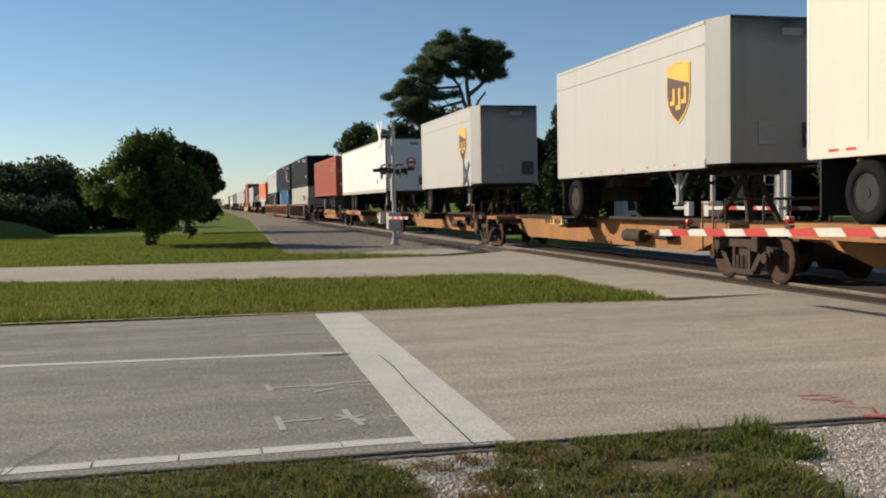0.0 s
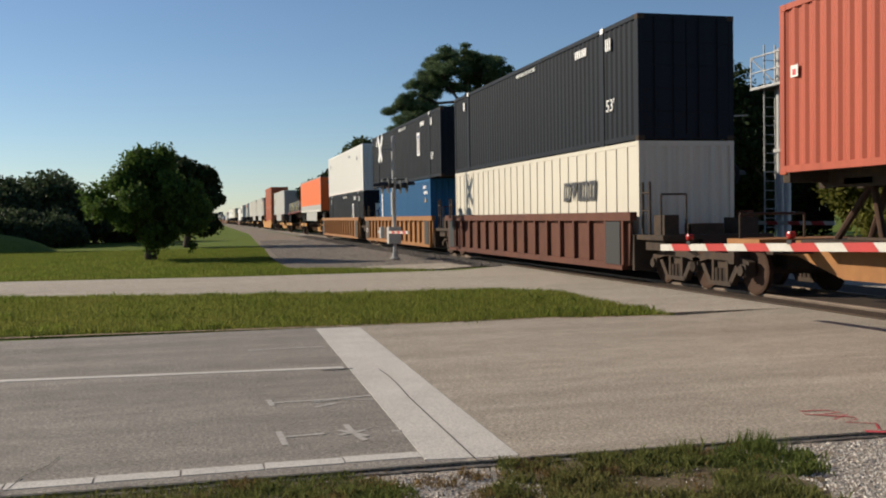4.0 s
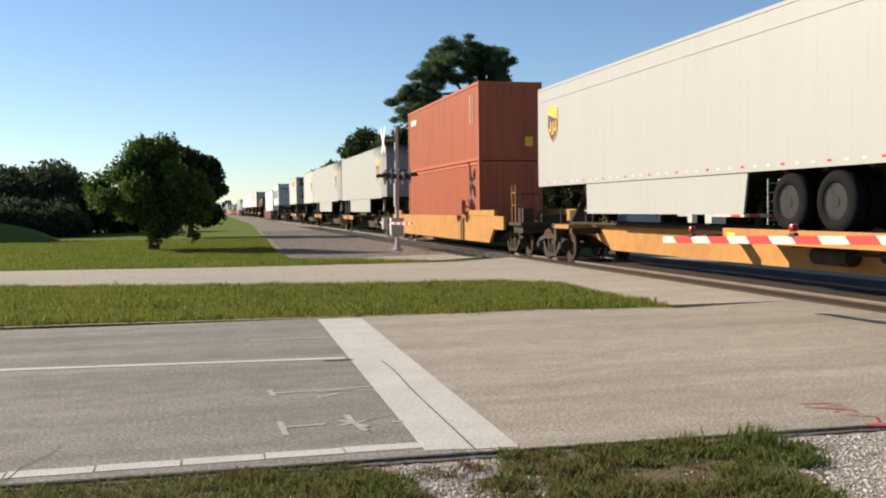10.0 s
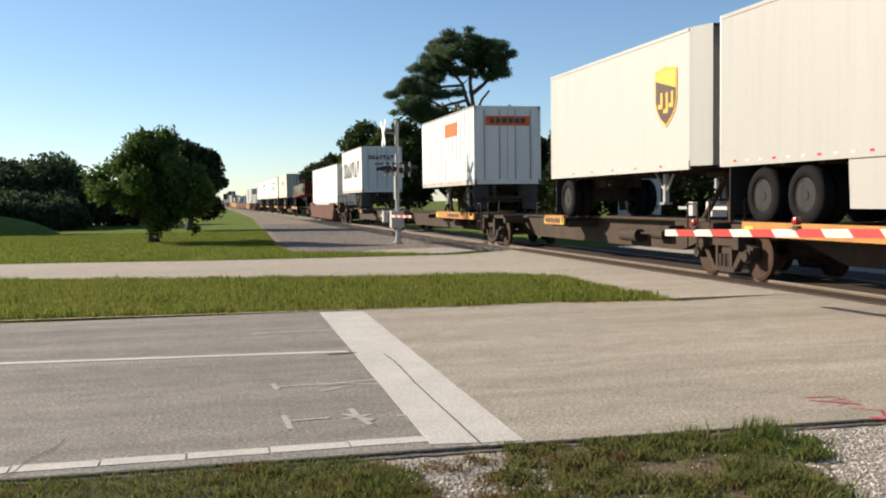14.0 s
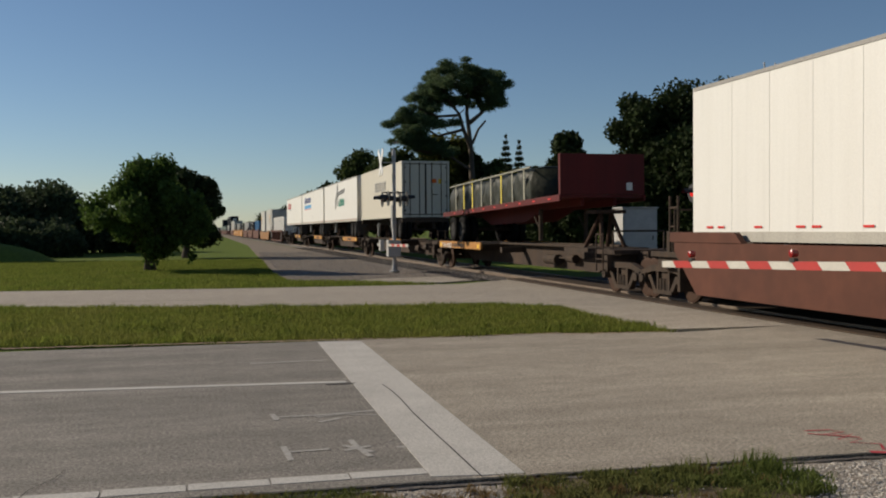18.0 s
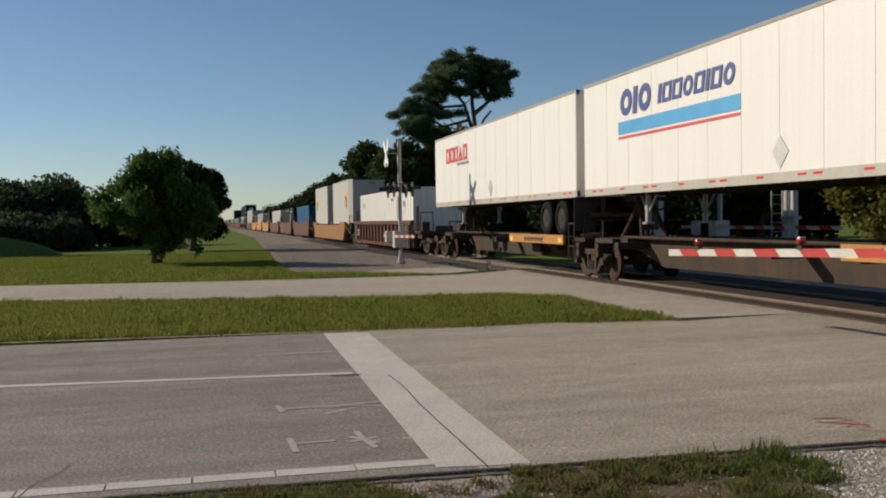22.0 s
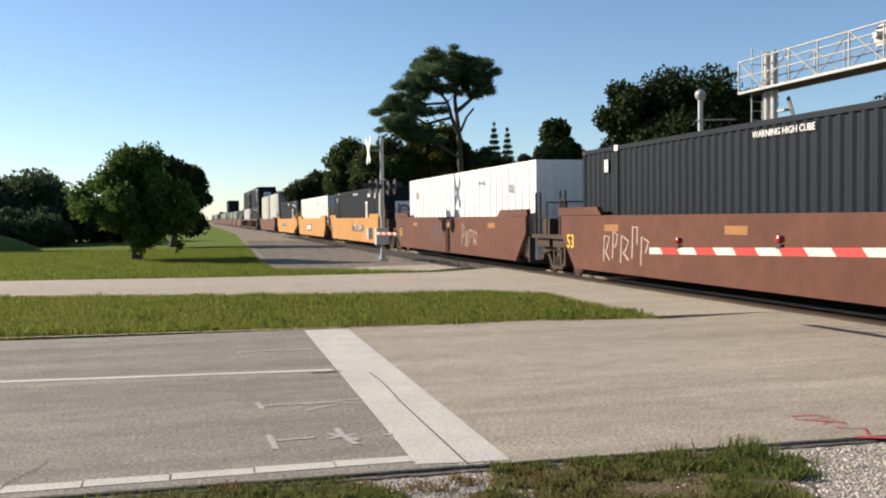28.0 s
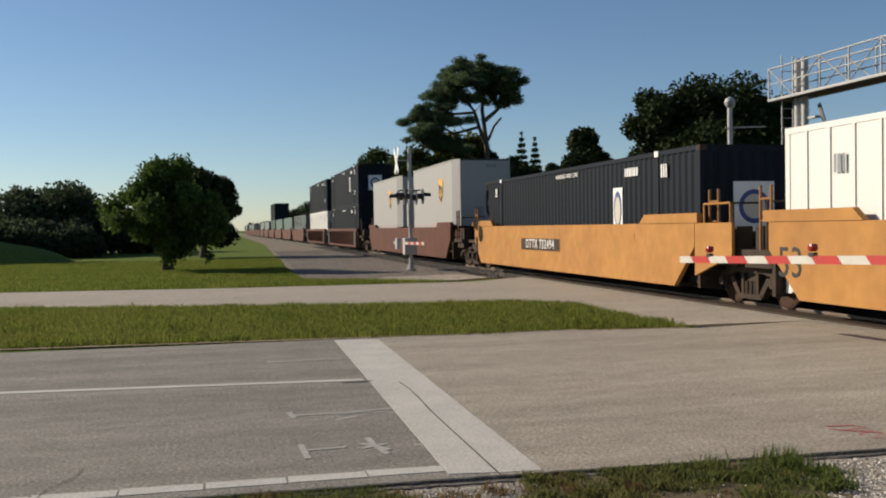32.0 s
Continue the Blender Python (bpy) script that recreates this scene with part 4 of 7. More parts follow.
def spine_car(u, P, platform, hitch, paint, label, last=False):
    """One unit of an articulated spine car; platform: (y0, y1) under the trailer's wheels; hitch: y of the stand."""
    t = tagged(new("spine_car"), label, "rail car", "rail cars of the train")
    MOVERS.append((t, u, RZ))
    bm = bmesh.new()
    prism(bm, [(-0.1, 0.72), (1.6, 0.72), (2.9, 0.36), (P - 2.9, 0.36), (P - 1.6, 0.72), (P + 0.1, 0.72), (P + 0.1, 1.0), (-0.1, 1.0)], "x", -0.42, 0.42)
    part("centre_sill", bm, paint, t)
    p0, p1 = platform
    deck = part("wheel_platform", boxes((-1.33, 1.33, p0, p1, 0.98, 1.05), *((-1.3, 1.3, p0 + 0.4 + k * (p1 - p0 - 0.8) / 3 - 0.06, p0 + 0.4 + k * (p1 - p0 - 0.8) / 3 + 0.06, 0.8, 0.98) for k in range(4))), GRIME, t)
    for sx in (-1, 1):
        x0, x1 = (-1.4, -1.33) if sx < 0 else (1.33, 1.4)
        e = part("edge_channel", boxes((x0, x1, p0, p1, 0.84, 1.1)), CARYEL if paint is CARDARK else paint, t)
        if sx < 0:
            for k in (0.05, 0.95):
                yy = p0 + (p1 - p0) * k
                part("reflector_plate", boxes((x0 - 0.006, x0 - 0.0005, yy - 0.14, yy + 0.14, 0.88, 1.02)), YELLOW, e)
            bars(e, x0 - 0.001, (p0 + p1) / 2 + 0.9, 0.9, (0.16, 0.16, 0.16, 0.16, 0.05, 0.16, 0.16, 0.16), 0.12, BLACK, gap=0.07)
    for k in range(3):
        yy = 2.0 + (P - 4.0) * k / 2
        part("cross_arm", boxes((-1.25, 1.25, yy - 0.1, yy + 0.1, 0.78, 0.95)), GRIME, t)
    for sx in (-1, 1):
        part("guide_rail", tubes(((sx * 0.62, min(p1, hitch), 1.06), (sx * 0.62, max(p0, hitch), 1.06), 0.04)), GRIME, t)
    # brake gear and pipes under the deck
    for yy in (P * 0.3,):
        part("air_reservoir", tubes(((-0.6, yy, 0.64), (-0.6, yy + 0.95, 0.64), 0.16), seg=14), GRIME, t)
        part("brake_cylinder", tubes(((-0.58, yy - 1.3, 0.7), (-0.58, yy - 0.75, 0.7), 0.12), ((-0.58, yy - 0.75, 0.7), (-0.58, yy, 0.7), 0.03), seg=12), GRIME, t)
    part("brake_pipe", tubes(((0.52, 0.4, 0.6), (0.52, P - 0.4, 0.6), 0.035), seg=8), GRIME, t)
    part("outrigger_deck", boxes((-0.5, 0.5, 1.9, P - 1.9, 1.0, 1.03)), GRIME, t)
    for yy in (0.55, P - 0.75):
        part("coupler_platform", boxes((-1.2, 1.2, yy, yy + 0.2, 0.55, 0.9), (-0.3, 0.3, yy - 0.4, yy + 0.6, 0.45, 0.72)), GRIME, t)
        part("hose_rack", tubes(((-1.0, yy + 0.1, 1.0), (-1.0, yy + 0.1, 1.5), 0.025), ((-1.0, yy + 0.1, 1.5), (0.4, yy + 0.1, 1.5), 0.025), ((0.4, yy + 0.1, 1.5), (0.4, yy + 0.1, 1.0), 0.025), seg=6), GRIME, t)
    # hitch stand
    bm = tubes(((-0.35, hitch - 0.5, 1.0), (-0.15, hitch, 2.0), 0.06), ((0.35, hitch - 0.5, 1.0), (0.15, hitch, 2.0), 0.06), ((-0.35, hitch + 0.7, 1.0), (-0.15, hitch, 2.0), 0.06), ((0.35, hitch + 0.7, 1.0), (0.15, hitch, 2.0), 0.06))
    quadbox(bm, -0.45, 0.45, hitch - 0.35, hitch + 0.35, 1.98, 2.08)
    part("hitch_stand", bm, RUSTY, t)
    part("hitch_base", boxes((-0.9, 0.9, hitch - 0.8, hitch + 0.9, 0.9, 1.04)), GRIME, t)
    for k, yy in enumerate((0.9, P - 0.9)):
        part("end_deck", boxes((-1.1, 1.1, yy - 0.55, yy + 0.55, 0.92, 1.03)), paint, t)
    truck(t, 0.0)
    if last:
        truck(t, P)
    part("side_ladder", tubes(((-1.3, 0.6, 0.5), (-1.3, 0.6, 1.45), 0.02), ((-1.3, 1.0, 0.5), (-1.3, 1.0, 1.45), 0.02), ((-1.3, 0.6, 1.42), (-1.3, 1.0, 1.42), 0.02), ((-1.3, 0.6, 0.8), (-1.3, 1.0, 0.8), 0.02), seg=6), paint, t)
    return t


def well_car(u, P, paint, label, ribbed=False, last=False, top=1.58, low=0.24, beak=False):
    """One unit of a double-stack well car with trucks at its ends."""
    t = tagged(new("well_car"), label, "rail car", "rail cars of the train")
    MOVERS.append((t, u, RZ))
    a, b = 1.35, P - 1.35
    w0, w1, inset = (a + 1.9, b - 1.9, 1.7) if beak else (a, b, 0.0)
    for sx in (-1, 1):
        x0, x1 = (-1.5, -1.4) if sx < 0 else (1.4, 1.5)
        bm = bmesh.new()
        if ribbed:
            prism(bm, [(a + 0.1, low + 0.1), (b - 0.1, low + 0.1), (b, top - 0.12), (a, top - 0.12)], "x", x0 + 0.04 if sx < 0 else x0, x1 if sx < 0 else x1 - 0.04)
        elif beak:
            # the upper half of the side runs on past the slanted end of the well
            prism(bm, [(a + 1.6, low), (b - 1.6, low), (b - 1.1, top - 0.45), (b, top - 0.45), (b, top - 0.004), (a, top - 0.004), (a, top - 0.45), (a + 1.1, top - 0.45)], "x", x0, x1)
        else:
            prism(bm, [(a + 0.9, low), (b - 0.9, low), (b, low + 0.85), (b, top - 0.004), (a, top - 0.004), (a, low + 0.85)], "x", x0, x1)
        s = part("side_sill", bm, paint, t)
        if ribbed:
            part("top_chord", boxes((x0 - 0.07 if sx < 0 else x0, x1 if sx < 0 else x1 + 0.07, a - 0.2, b + 0.2, top - 0.2, top)), paint, s)
            part("bottom_chord", boxes((x0 - 0.05 if sx < 0 else x0, x1 if sx < 0 else x1 + 0.05, a + 0.3, b - 0.3, low, low + 0.16)), paint, s)
            n = 16
            for i in range(n + 1):
                yy = a + 0.25 + (b - a - 0.5) * i / n
                part("stake", shared(("stake", round(top, 2)), lambda: boxes((-0.06, 0.05, -0.055, 0.055, low + 0.12, top - 0.18)), paint), paint, s, at=(x0 if sx < 0 else x1, yy, 0))
            if sx < 0:
                for yy in (a + 0.75, b - 0.75):
                    part("data_panel", boxes((x0 - 0.075, x0 - 0.06, yy - 0.4, yy + 0.4, low + 0.12, top - 0.22)), BLACK, s)
        else:
            for y0, y1 in ((a + 0.95, a + 4.0), (b - 2.0, b - 0.6)) if beak else ((a - 0.15, a + 2.3), (b - 2.3, b + 0.15)):
                bm = bmesh.new()
                q = [(y0, top), (y1 + (0.25 if y0 < P / 2 else 0), top), (y1, top + 0.2), (y0 + (0.0 if y0 < P / 2 else 0.25), top + 0.2)] if y0 < P / 2 else [(y0 - 0.25, top), (y1, top), (y1, top + 0.2), (y0, top + 0.2)]
                prism(bm, q, "x", x0 - 0.02 if sx < 0 else x0, x1 if sx < 0 else x1 + 0.02)
                part("end_chord", bm, paint, s)
    for y0 in (0.12, P - 1.05):
        part("brake_gear", boxes((-1.25, 1.25, y0, y0 + 0.9, 0.72, 0.95), (-1.2, -0.85, y0 + 0.1, y0 + 0.6, 1.06, 1.5), (-0.5, 0.3, y0 + 0.2, y0 + 0.5, 1.06, 1.3), (0.6, 1.1, y0 + 0.1, y0 + 0.7, 1.06, 1.42)), GRIME, t)
        part("hand_rail", tubes(((-1.3, y0 + 0.05, 1.06), (-1.3, y0 + 0.05, 1.95), 0.022), ((-1.3, y0 + 0.05, 1.95), (-0.7, y0 + 0.05, 1.95), 0.022), ((-0.7, y0 + 0.05, 1.95), (-0.7, y0 + 0.05, 1.06), 0.022), seg=6), GRIME, t)
    part("well_floor", boxes((-1.4, 1.4, max(a + 0.9, w0), min(b - 0.9, w1), low - 0.02, low + 0.06)), GRIME, t)
    for y0, y1 in ((-0.0, w0), (w1, P)):
        part("end_platform", boxes((-1.35, 1.35, y0, y1, 0.95, 1.06), (-0.4, 0.4, y0, y1, 0.6, 0.95)), GRIME, t)
    # dark iron colour here stands for the shade at the ends of the well
    for yy in (w0, w1):
        part("bulkhead", boxes((-1.4, 1.4, yy - 0.05, yy + 0.05, low, 1.06)), GRIME, t)
    for yy in (a - 0.55, b + 0.3):
        part("brake_stand", tubes(((-1.25, yy, 1.05), (-1.25, yy, 2.25), 0.03), ((-1.25, yy + 0.35, 1.05), (-1.25, yy + 0.35, 2.25), 0.03), ((-1.25, yy, 2.0), (-1.25, yy + 0.35, 2.0), 0.025), ((-1.25, yy, 1.6), (-1.25, yy + 0.35, 1.6), 0.02), seg=6), CARTAN if paint is CARYEL else GRIME, t)
    truck(t, inset)
    if last:
        truck(t, P - inset)
    return t


# ---- the train ----
def flatbed(u, L, bulk_h, tarp, label, rear_z=2.28, tilt=0.0):
    """A red flatbed trailer with a tarpaulin load behind a bulkhead; its nose is at the near end."""
    t = tagged(new("flatbed_trailer"), label, "trailer", "highway trailers on the train")
    MOVERS.append((t, u, RZ))
    # the deck slopes up from the wheels to the hitch
    z = 2.28
    up = Matrix.Translation((0, L, rear_z)) @ pose(0, 0, 0, -tilt, 0, 0) @ Matrix.Translation((0, -L, -z))
    for sx in (-1, 1):
        part("side_rail", box(sx * 1.28 - 0.03, sx * 1.28 + 0.03, 0, L, z - 0.18, z, 0.01), FLATRED, t, at=up)
        bm = bmesh.new()
        prism(bm, [(0.3, z - 0.3), (3.4, z - 0.3), (5.0, z - 0.62), (L - 4.2, z - 0.62), (L - 3.0, z - 0.3), (L - 0.2, z - 0.3), (L - 0.2, z - 0.05), (0.3, z - 0.05)], "x", sx * 0.5 - 0.05, sx * 0.5 + 0.05)
        part("main_beam", bm, FLATRED, t, at=up)
    part("deck", boxes((-1.25, 1.25, 0.02, L - 0.02, z - 0.08, z - 0.01)), FLATRED, t, at=up)
    bh = part("bulkhead", box(-1.28, 1.28, 0, 0.08, z, z + bulk_h, 0.012), FLATRED, t, at=up)
    for k in range(5):
        part("stake", boxes((-1.27 + k * 0.615, -1.19 + k * 0.615, 0.0805, 0.16, z, z + bulk_h)), FLATRED, bh)
    part("notice_plate", boxes((0.72, 0.9, -0.006, -0.0005, z + 0.12, z + 0.34)), WHITE, bh)
    i = 0.8
    while i < L - 0.5:
        part("reflector_strip", shared("reflector_strip", lambda: boxes((-0.004, 0.0, -0.14, 0.14, -0.025, 0.025)), REDREF), REDREF, t, at=up @ Matrix.Translation((-1.311, i, z - 0.09)))
        i += 1.3
    for a in (L - 2.5, L - 1.2):
        part("axle", tubes(((-0.95, a, 1.57), (0.95, a, 1.57), 0.07)), GRIME, t)
        for sx in (-1, 1):
            road_wheel(t, sx * 0.96, a, 1.06)
    for sx in (-1, 1):
        part("landing_leg", tubes(((sx * 0.75, 3.0, z - 0.1), (sx * 0.75, 3.0, 1.2), 0.075), ((sx * 0.75, 3.6, z - 0.3), (sx * 0.75, 3.0, 1.5), 0.03)), GRIME, t)
    # load under a creased tarpaulin, a thing of its own
    y0, y1, h = tarp
    ld = tagged(new("tarpaulin_load"), "dark olive tarpaulin load strapped onto a flatbed trailer", "cargo")
    MOVERS.append((ld, u, RZ))
    ny = int((y1 - y0) / 0.09)
    rng = random.Random(int(u))
    bm = bmesh.new()
    grid = []
    for i in range(ny + 1):
        y = y0 + (y1 - y0) * i / ny
        ring = []
        sag = 0.03 * math.sin(y * 2.1) + 0.02 * math.sin(y * 5.3)
        prof = [(-1.2, 0.0), (-1.21, 0.25), (-1.2, 0.5), (-1.18, 0.78), (-1.12, 0.93), (-0.8, 1.0), (-0.3, 1.03), (0.3, 1.03), (0.8, 1.0), (1.12, 0.93), (1.18, 0.78), (1.2, 0.4), (1.2, 0.0)]
        for x, q in prof:
            fold = 0.022 * math.sin(y * 3.9 + q * 5.0 + 1.7 * math.sin(y * 1.3)) + 0.028 * math.sin(y * 11.0 - q * 9.0 + 2.0 * math.sin(y * 2.2))
            ring.append(bm.verts.new((x + (fold if 0 < q < 0.95 else 0) * (1 if x < 0 else -1) + rng.uniform(-0.02, 0.02), y, z + q * (h + sag * q) + (rng.uniform(-0.03, 0.03) if q > 0.7 else 0))))
        grid.append(ring)
    for p, q in zip(grid, grid[1:]):
        for i in range(len(p) - 1):
            bm.faces.new((p[i], p[i + 1], q[i + 1], q[i]))
    bm.faces.new(grid[0])
    bm.faces.new(grid[-1][::-1])
    bmesh.ops.recalc_face_normals(bm, faces=bm.faces[:])
    part("tarpaulin", bm, TARP, ld, smooth=True, at=up)
    k, y = 0, y0 + 0.5
    while y < y1 - 0.2:
        part("strap", boxes((-1.265, -1.255, y - 0.05, y + 0.05, z - 0.05, z + h * 0.96), (-1.265, 1.265, y - 0.05, y + 0.05, z + h * 1.07, z + h * 1.08), (1.255, 1.265, y - 0.05, y + 0.05, z - 0.05, z + h * 1.08)), STRAP if k in (2, 5, 6) else STRAPGREY, ld, at=up)
        y += 1.15
        k += 1
    part("top_rail", tubes(((-1.22, y0, z + h), (-1.22, y1, z + h), 0.03)), STRAPGREY, ld, at=up)


L53, L40, L28 = 16.15, 12.19, 8.53
UPS = "white box trailer with a gold and brown shield emblem"
POSTS = (1.98, L53 - 1.98)

trailer(-2.5, L53, CREAM, "cream box trailer riding on a spine car")
for u in (16.35, 33.1):
    t = trailer(u, L28, OFFWHITE, "short " + UPS, chamfer=0.55, seams=0, dark_top=True, end_skin=NOSESHADE)
    shield(t, -1.3, 1.62, 3.75, 1.0)
    part("raised_band", boxes((-1.302, -1.2905, 0.6, 8.4, 4.54, 4.575)), OFFWHITE, t)
t = trailer(50.2, L53, WHITE, "white box trailer with a round decal on its nose", slide=2.6)
lettering("53'", 0.34, INKBLACK, t, near_side(-1.3, 2.6, 2.75))
d = part("round_decal", lathe([(-0.008, 0.27), (0.0, 0.27)], 28, "y"), INKRED, t, "round red and white decal", at=(0.1, 0, 3.72))
part("ring", lathe([(-0.012, 0.2), (-0.0085, 0.2)], 28, "y"), WHITEPLAIN, d)
part("band", boxes((-0.2, 0.2, -0.016, -0.0125, -0.07, 0.07)), INKRED, d)
L45 = 13.72
c = container(70.2, L45, 2.17, 2.9, RUSTRED, "rust-red corrugated container on a chassis", doors_near=True)
chassis(70.2, L45, "dark container chassis under a rust-red container")
for yy, zz, s in ((13.3, 3.9, 0.2), (2.2, 4.1, 0.24), (0.5, 4.55, 0.1)):
    p = part("placard", boxes((-1.226, -1.221, yy - s / 2, yy + s / 2, zz - s / 2, zz + s / 2)), WHITE, c)
    part("symbol", boxes((-1.228, -1.2265, yy - s / 4, yy + s / 4, zz - s / 3, zz + s / 6)), INKRED, p)
part("marking_column", boxes((-1.226, -1.221, 1.28, 1.34, 3.7, 4.7)), WHITE, c)
for xx, zz, s in ((-0.95, 3.95, 0.26), (-0.4, 3.7, 0.14), (-0.85, 3.0, 0.2), (0.95, 2.75, 0.1), (0.35, 4.35, 0.16), (0.85, 4.35, 0.2)):
    part("notice_plate", boxes((xx - s / 2, xx + s / 2, -0.02, 0.009, zz - s / 2, zz + s / 2)), INKGREY, c)

# first double stacks
def emblem_panel(c, y, z, h=1.05, w=0.55, end=False):
    """A white panel with a blue ring and a gold disc."""
    if end:
        p = part("emblem_panel", boxes((y - w / 2, y + w / 2, -0.05, -0.03, z - h / 2, z + h / 2)), WHITEPLAIN, c, "white panel with a blue and gold emblem")
        bm = lathe([(-0.056, 0.36), (-0.051, 0.36)], 24, "y")
        bmesh.ops.transform(bm, matrix=Matrix.Translation((y, 0, z)), verts=bm.verts[:])
        part("ring", bm, INKBLUE, p)
        bm = lathe([(-0.062, 0.26), (-0.057, 0.26)], 24, "y")
        bmesh.ops.transform(bm, matrix=Matrix.Translation((y, 0, z)), verts=bm.verts[:])
        part("disc", bm, CREAM, p)
        return
    p = part("emblem_panel", boxes((-1.232, -1.222, y - w / 2, y + w / 2, z - h / 2, z + h / 2)), WHITEPLAIN, c, "white panel with a blue and gold emblem")
    bm = bmesh.new()
    prism(bm, [(y + w * 0.42 * math.cos(a), z + h * 0.42 * math.sin(a)) for a in [k * math.pi / 12 for k in range(24)]], "x", -1.236, -1.232)
    part("ring", bm, INKBLUE, p)
    bm = bmesh.new()
    prism(bm, [(y + w * 0.30 * math.cos(a), z - 0.04 + h * 0.33 * math.sin(a)) for a in [k * math.pi / 12 for k in range(24)]], "x", -1.24, -1.236)
    part("disc", bm, CREAM, p)


def box53(u, z0, skin, wall, label, emblem=False, text=True, door=False):
    c = container(u, L53, z0, 2.9, skin, label, wall=wall, posts=POSTS if wall == "corrugated" else None, doors_near=door)
    ink = WHITEPLAIN if skin is NAVY else INKBLACK
    if skin is NAVY:
        lettering("WARNING HIGH CUBE", 0.17, ink, c, near_side(-1.236, 7.7, z0 + 2.66))
        bars(c, -1.232, 3.7, z0 + 2.42, (0.06, 0.09, 0.09, 0.06, 0.09, 0.09), 0.2, ink, gap=0.05)
        bars(c, -1.232, 14.8, z0 + 2.3, (0.1, 0.05), 0.3, ink, gap=0.04)
        if z0 > 2:
            lettering("53'", 0.42, ink, c, near_side(-1.236, 1.5, z0 + 0.95))
        bars(c, -1.232, 1.75, z0 + 2.3, (0.06, 0.06, 0.06), 0.3, ink, gap=0.05)
        if emblem:
            emblem_panel(c, 4.15, z0 + 1.65)
            emblem_panel(c, 0.0, z0 + 1.6, 1.05, 0.95, end=True)
    elif skin is WHITE:
        bars(c, -1.25, 5.6, z0 + 2.35, (0.05, 0.05, 0.05, 0.05, 0.1, 0.05, 0.05, 0.05), 0.12, INKGREY, gap=0.05)
        bars(c, -1.25, 14.75, z0 + 2.05, (0.06, 0.1, 0.06), 0.3, INKGREY, gap=0.03)
        bars(c, -1.25, 2.3, z0 + 2.0, (0.1, 0.14, 0.1), 0.26, INKGREY, gap=0.03)
        for k in range(12):
            part("reflector_strip", shared("reflector_tab", lambda: boxes((-0.006, 0.0, -0.1, 0.1, -0.025, 0.025)), REDREF), REDREF, c, at=(-1.221, 0.9 + k * 1.3, z0 + 0.075))
    return c


box53(89.4, 3.215, NAVY, "corrugated", "dark slate corrugated container stacked on another", door=True)
c = box53(89.4, 0.31, CREAM, "ribs", "cream container with plain dark lettering bars in a well car")
word(c, -1.252, 4.6, 1.9, "nvinu", 0.44, 0.5, INKBLACK, stroke=0.24, slant=0.12)
box53(107.85, 3.215, NAVY, "corrugated", "dark slate corrugated container stacked on another", emblem=True)
c = container(109.85, L40, 0.31, 2.9, BLUE, "mid-blue corrugated container in a well car")
part("white_stripe", boxes((-1.226, -1.221, 11.2, 11.45, 0.9, 3.0)), WHITEPLAIN, c)
bars(c, -1.226, 1.3, 2.8, (0.12, 0.12, 0.12), 0.14, WHITEPLAIN)
bars(c, -1.226, 1.2, 2.55, (0.12, 0.12, 0.12, 0.12), 0.14, WHITEPLAIN)
bars(c, -1.226, 1.0, 2.2, (0.14,), 0.16, YELLOW)
box53(127.5, 3.215, WHITE, "ribs", "white ribbed container stacked on a dark one")
box53(127.5, 0.31, NAVY, "corrugated", "dark slate corrugated container in a ribbed well car", emblem=True)

t = trailer(148.3, L53, ORANGE, "orange box trailer with grey lower band", skirt=(3.2, 11.5), seams=2.4, strips=True)
part("lower_band", boxes((-1.2985, -1.291, 0.1, 16.0, 2.3, 2.72)), SILVER, t)
bars(t, -0.066, -0.75, 4.45, (0.2, 0.2, 0.2, 0.2, 0.2, 0.2), 0.24, INKBLACK, end=True, gap=0.05)
flatbed(165.0, 14.5, 1.35, (1.9, 13.6, 0.98), "dark red flatbed trailer carrying a tarpaulin load", rear_z=2.19, tilt=0.9)
t = trailer(184.1, L53, SILVER, "silver-grey box trailer with a small shield emblem", nose_near=False, skirt=(3.6, 11.2), seams=0, dark_top=True, zt=5.0, slide=1.15)
shield(t, -1.3, 14.9, 3.9, 0.8)
part("raised_band", boxes((-1.302, -1.2905, 0.3, 15.9, 4.59, 4.625)), SILVER, t)
for z0 in (0.32, 3.225):
    c = container(206.78, L40, z0, 2.9, RUSTORANGE, "faded orange corrugated container in a two-high stack", doors_near=False)
    for yy in (0.75, 1.15):
        part("marking_column", boxes((-1.226, -1.221, yy - 0.03, yy + 0.03, z0 + 1.4, z0 + 2.5)), SILVER, c)
    if z0 > 2:
        part("placard", boxes((0.55, 0.85, -0.03, -0.015, z0 + 0.55, z0 + 0.9)), YELLOW, c)
        bars(c, -1.226, 11.5, z0 + 2.2, (0.16, 0.16, 0.3, 0.3), 0.26, WHITE)
for u in (225.5, 243.3):
    t = trailer(u, L53, SOOTY, UPS, chamfer=0.5, seams=0, skirt=(4.4, 12.4), dark_top=True, end_skin=NOSESHADE)
    shield(t, -1.3, 1.6, 3.75, 1.0)
    lettering("53'", 0.26, INKGREY, t, near_side(-1.3, 0.9, 2.9))
t = trailer(260.1, L28, OFFWHITE, "short " + UPS, chamfer=0.55, seams=0, dark_top=True, end_skin=NOSESHADE)
shield(t, -1.3, 1.55, 3.75, 1.0)
t = trailer(276.6, L28, WHITE, "short white box trailer with orange name boards", nose_near=False, seams=0.61, ribs=True)
part("name_board", boxes((-0.85, 0.85, -0.02, -0.001, 4.3, 4.65)), ORANGE, t)
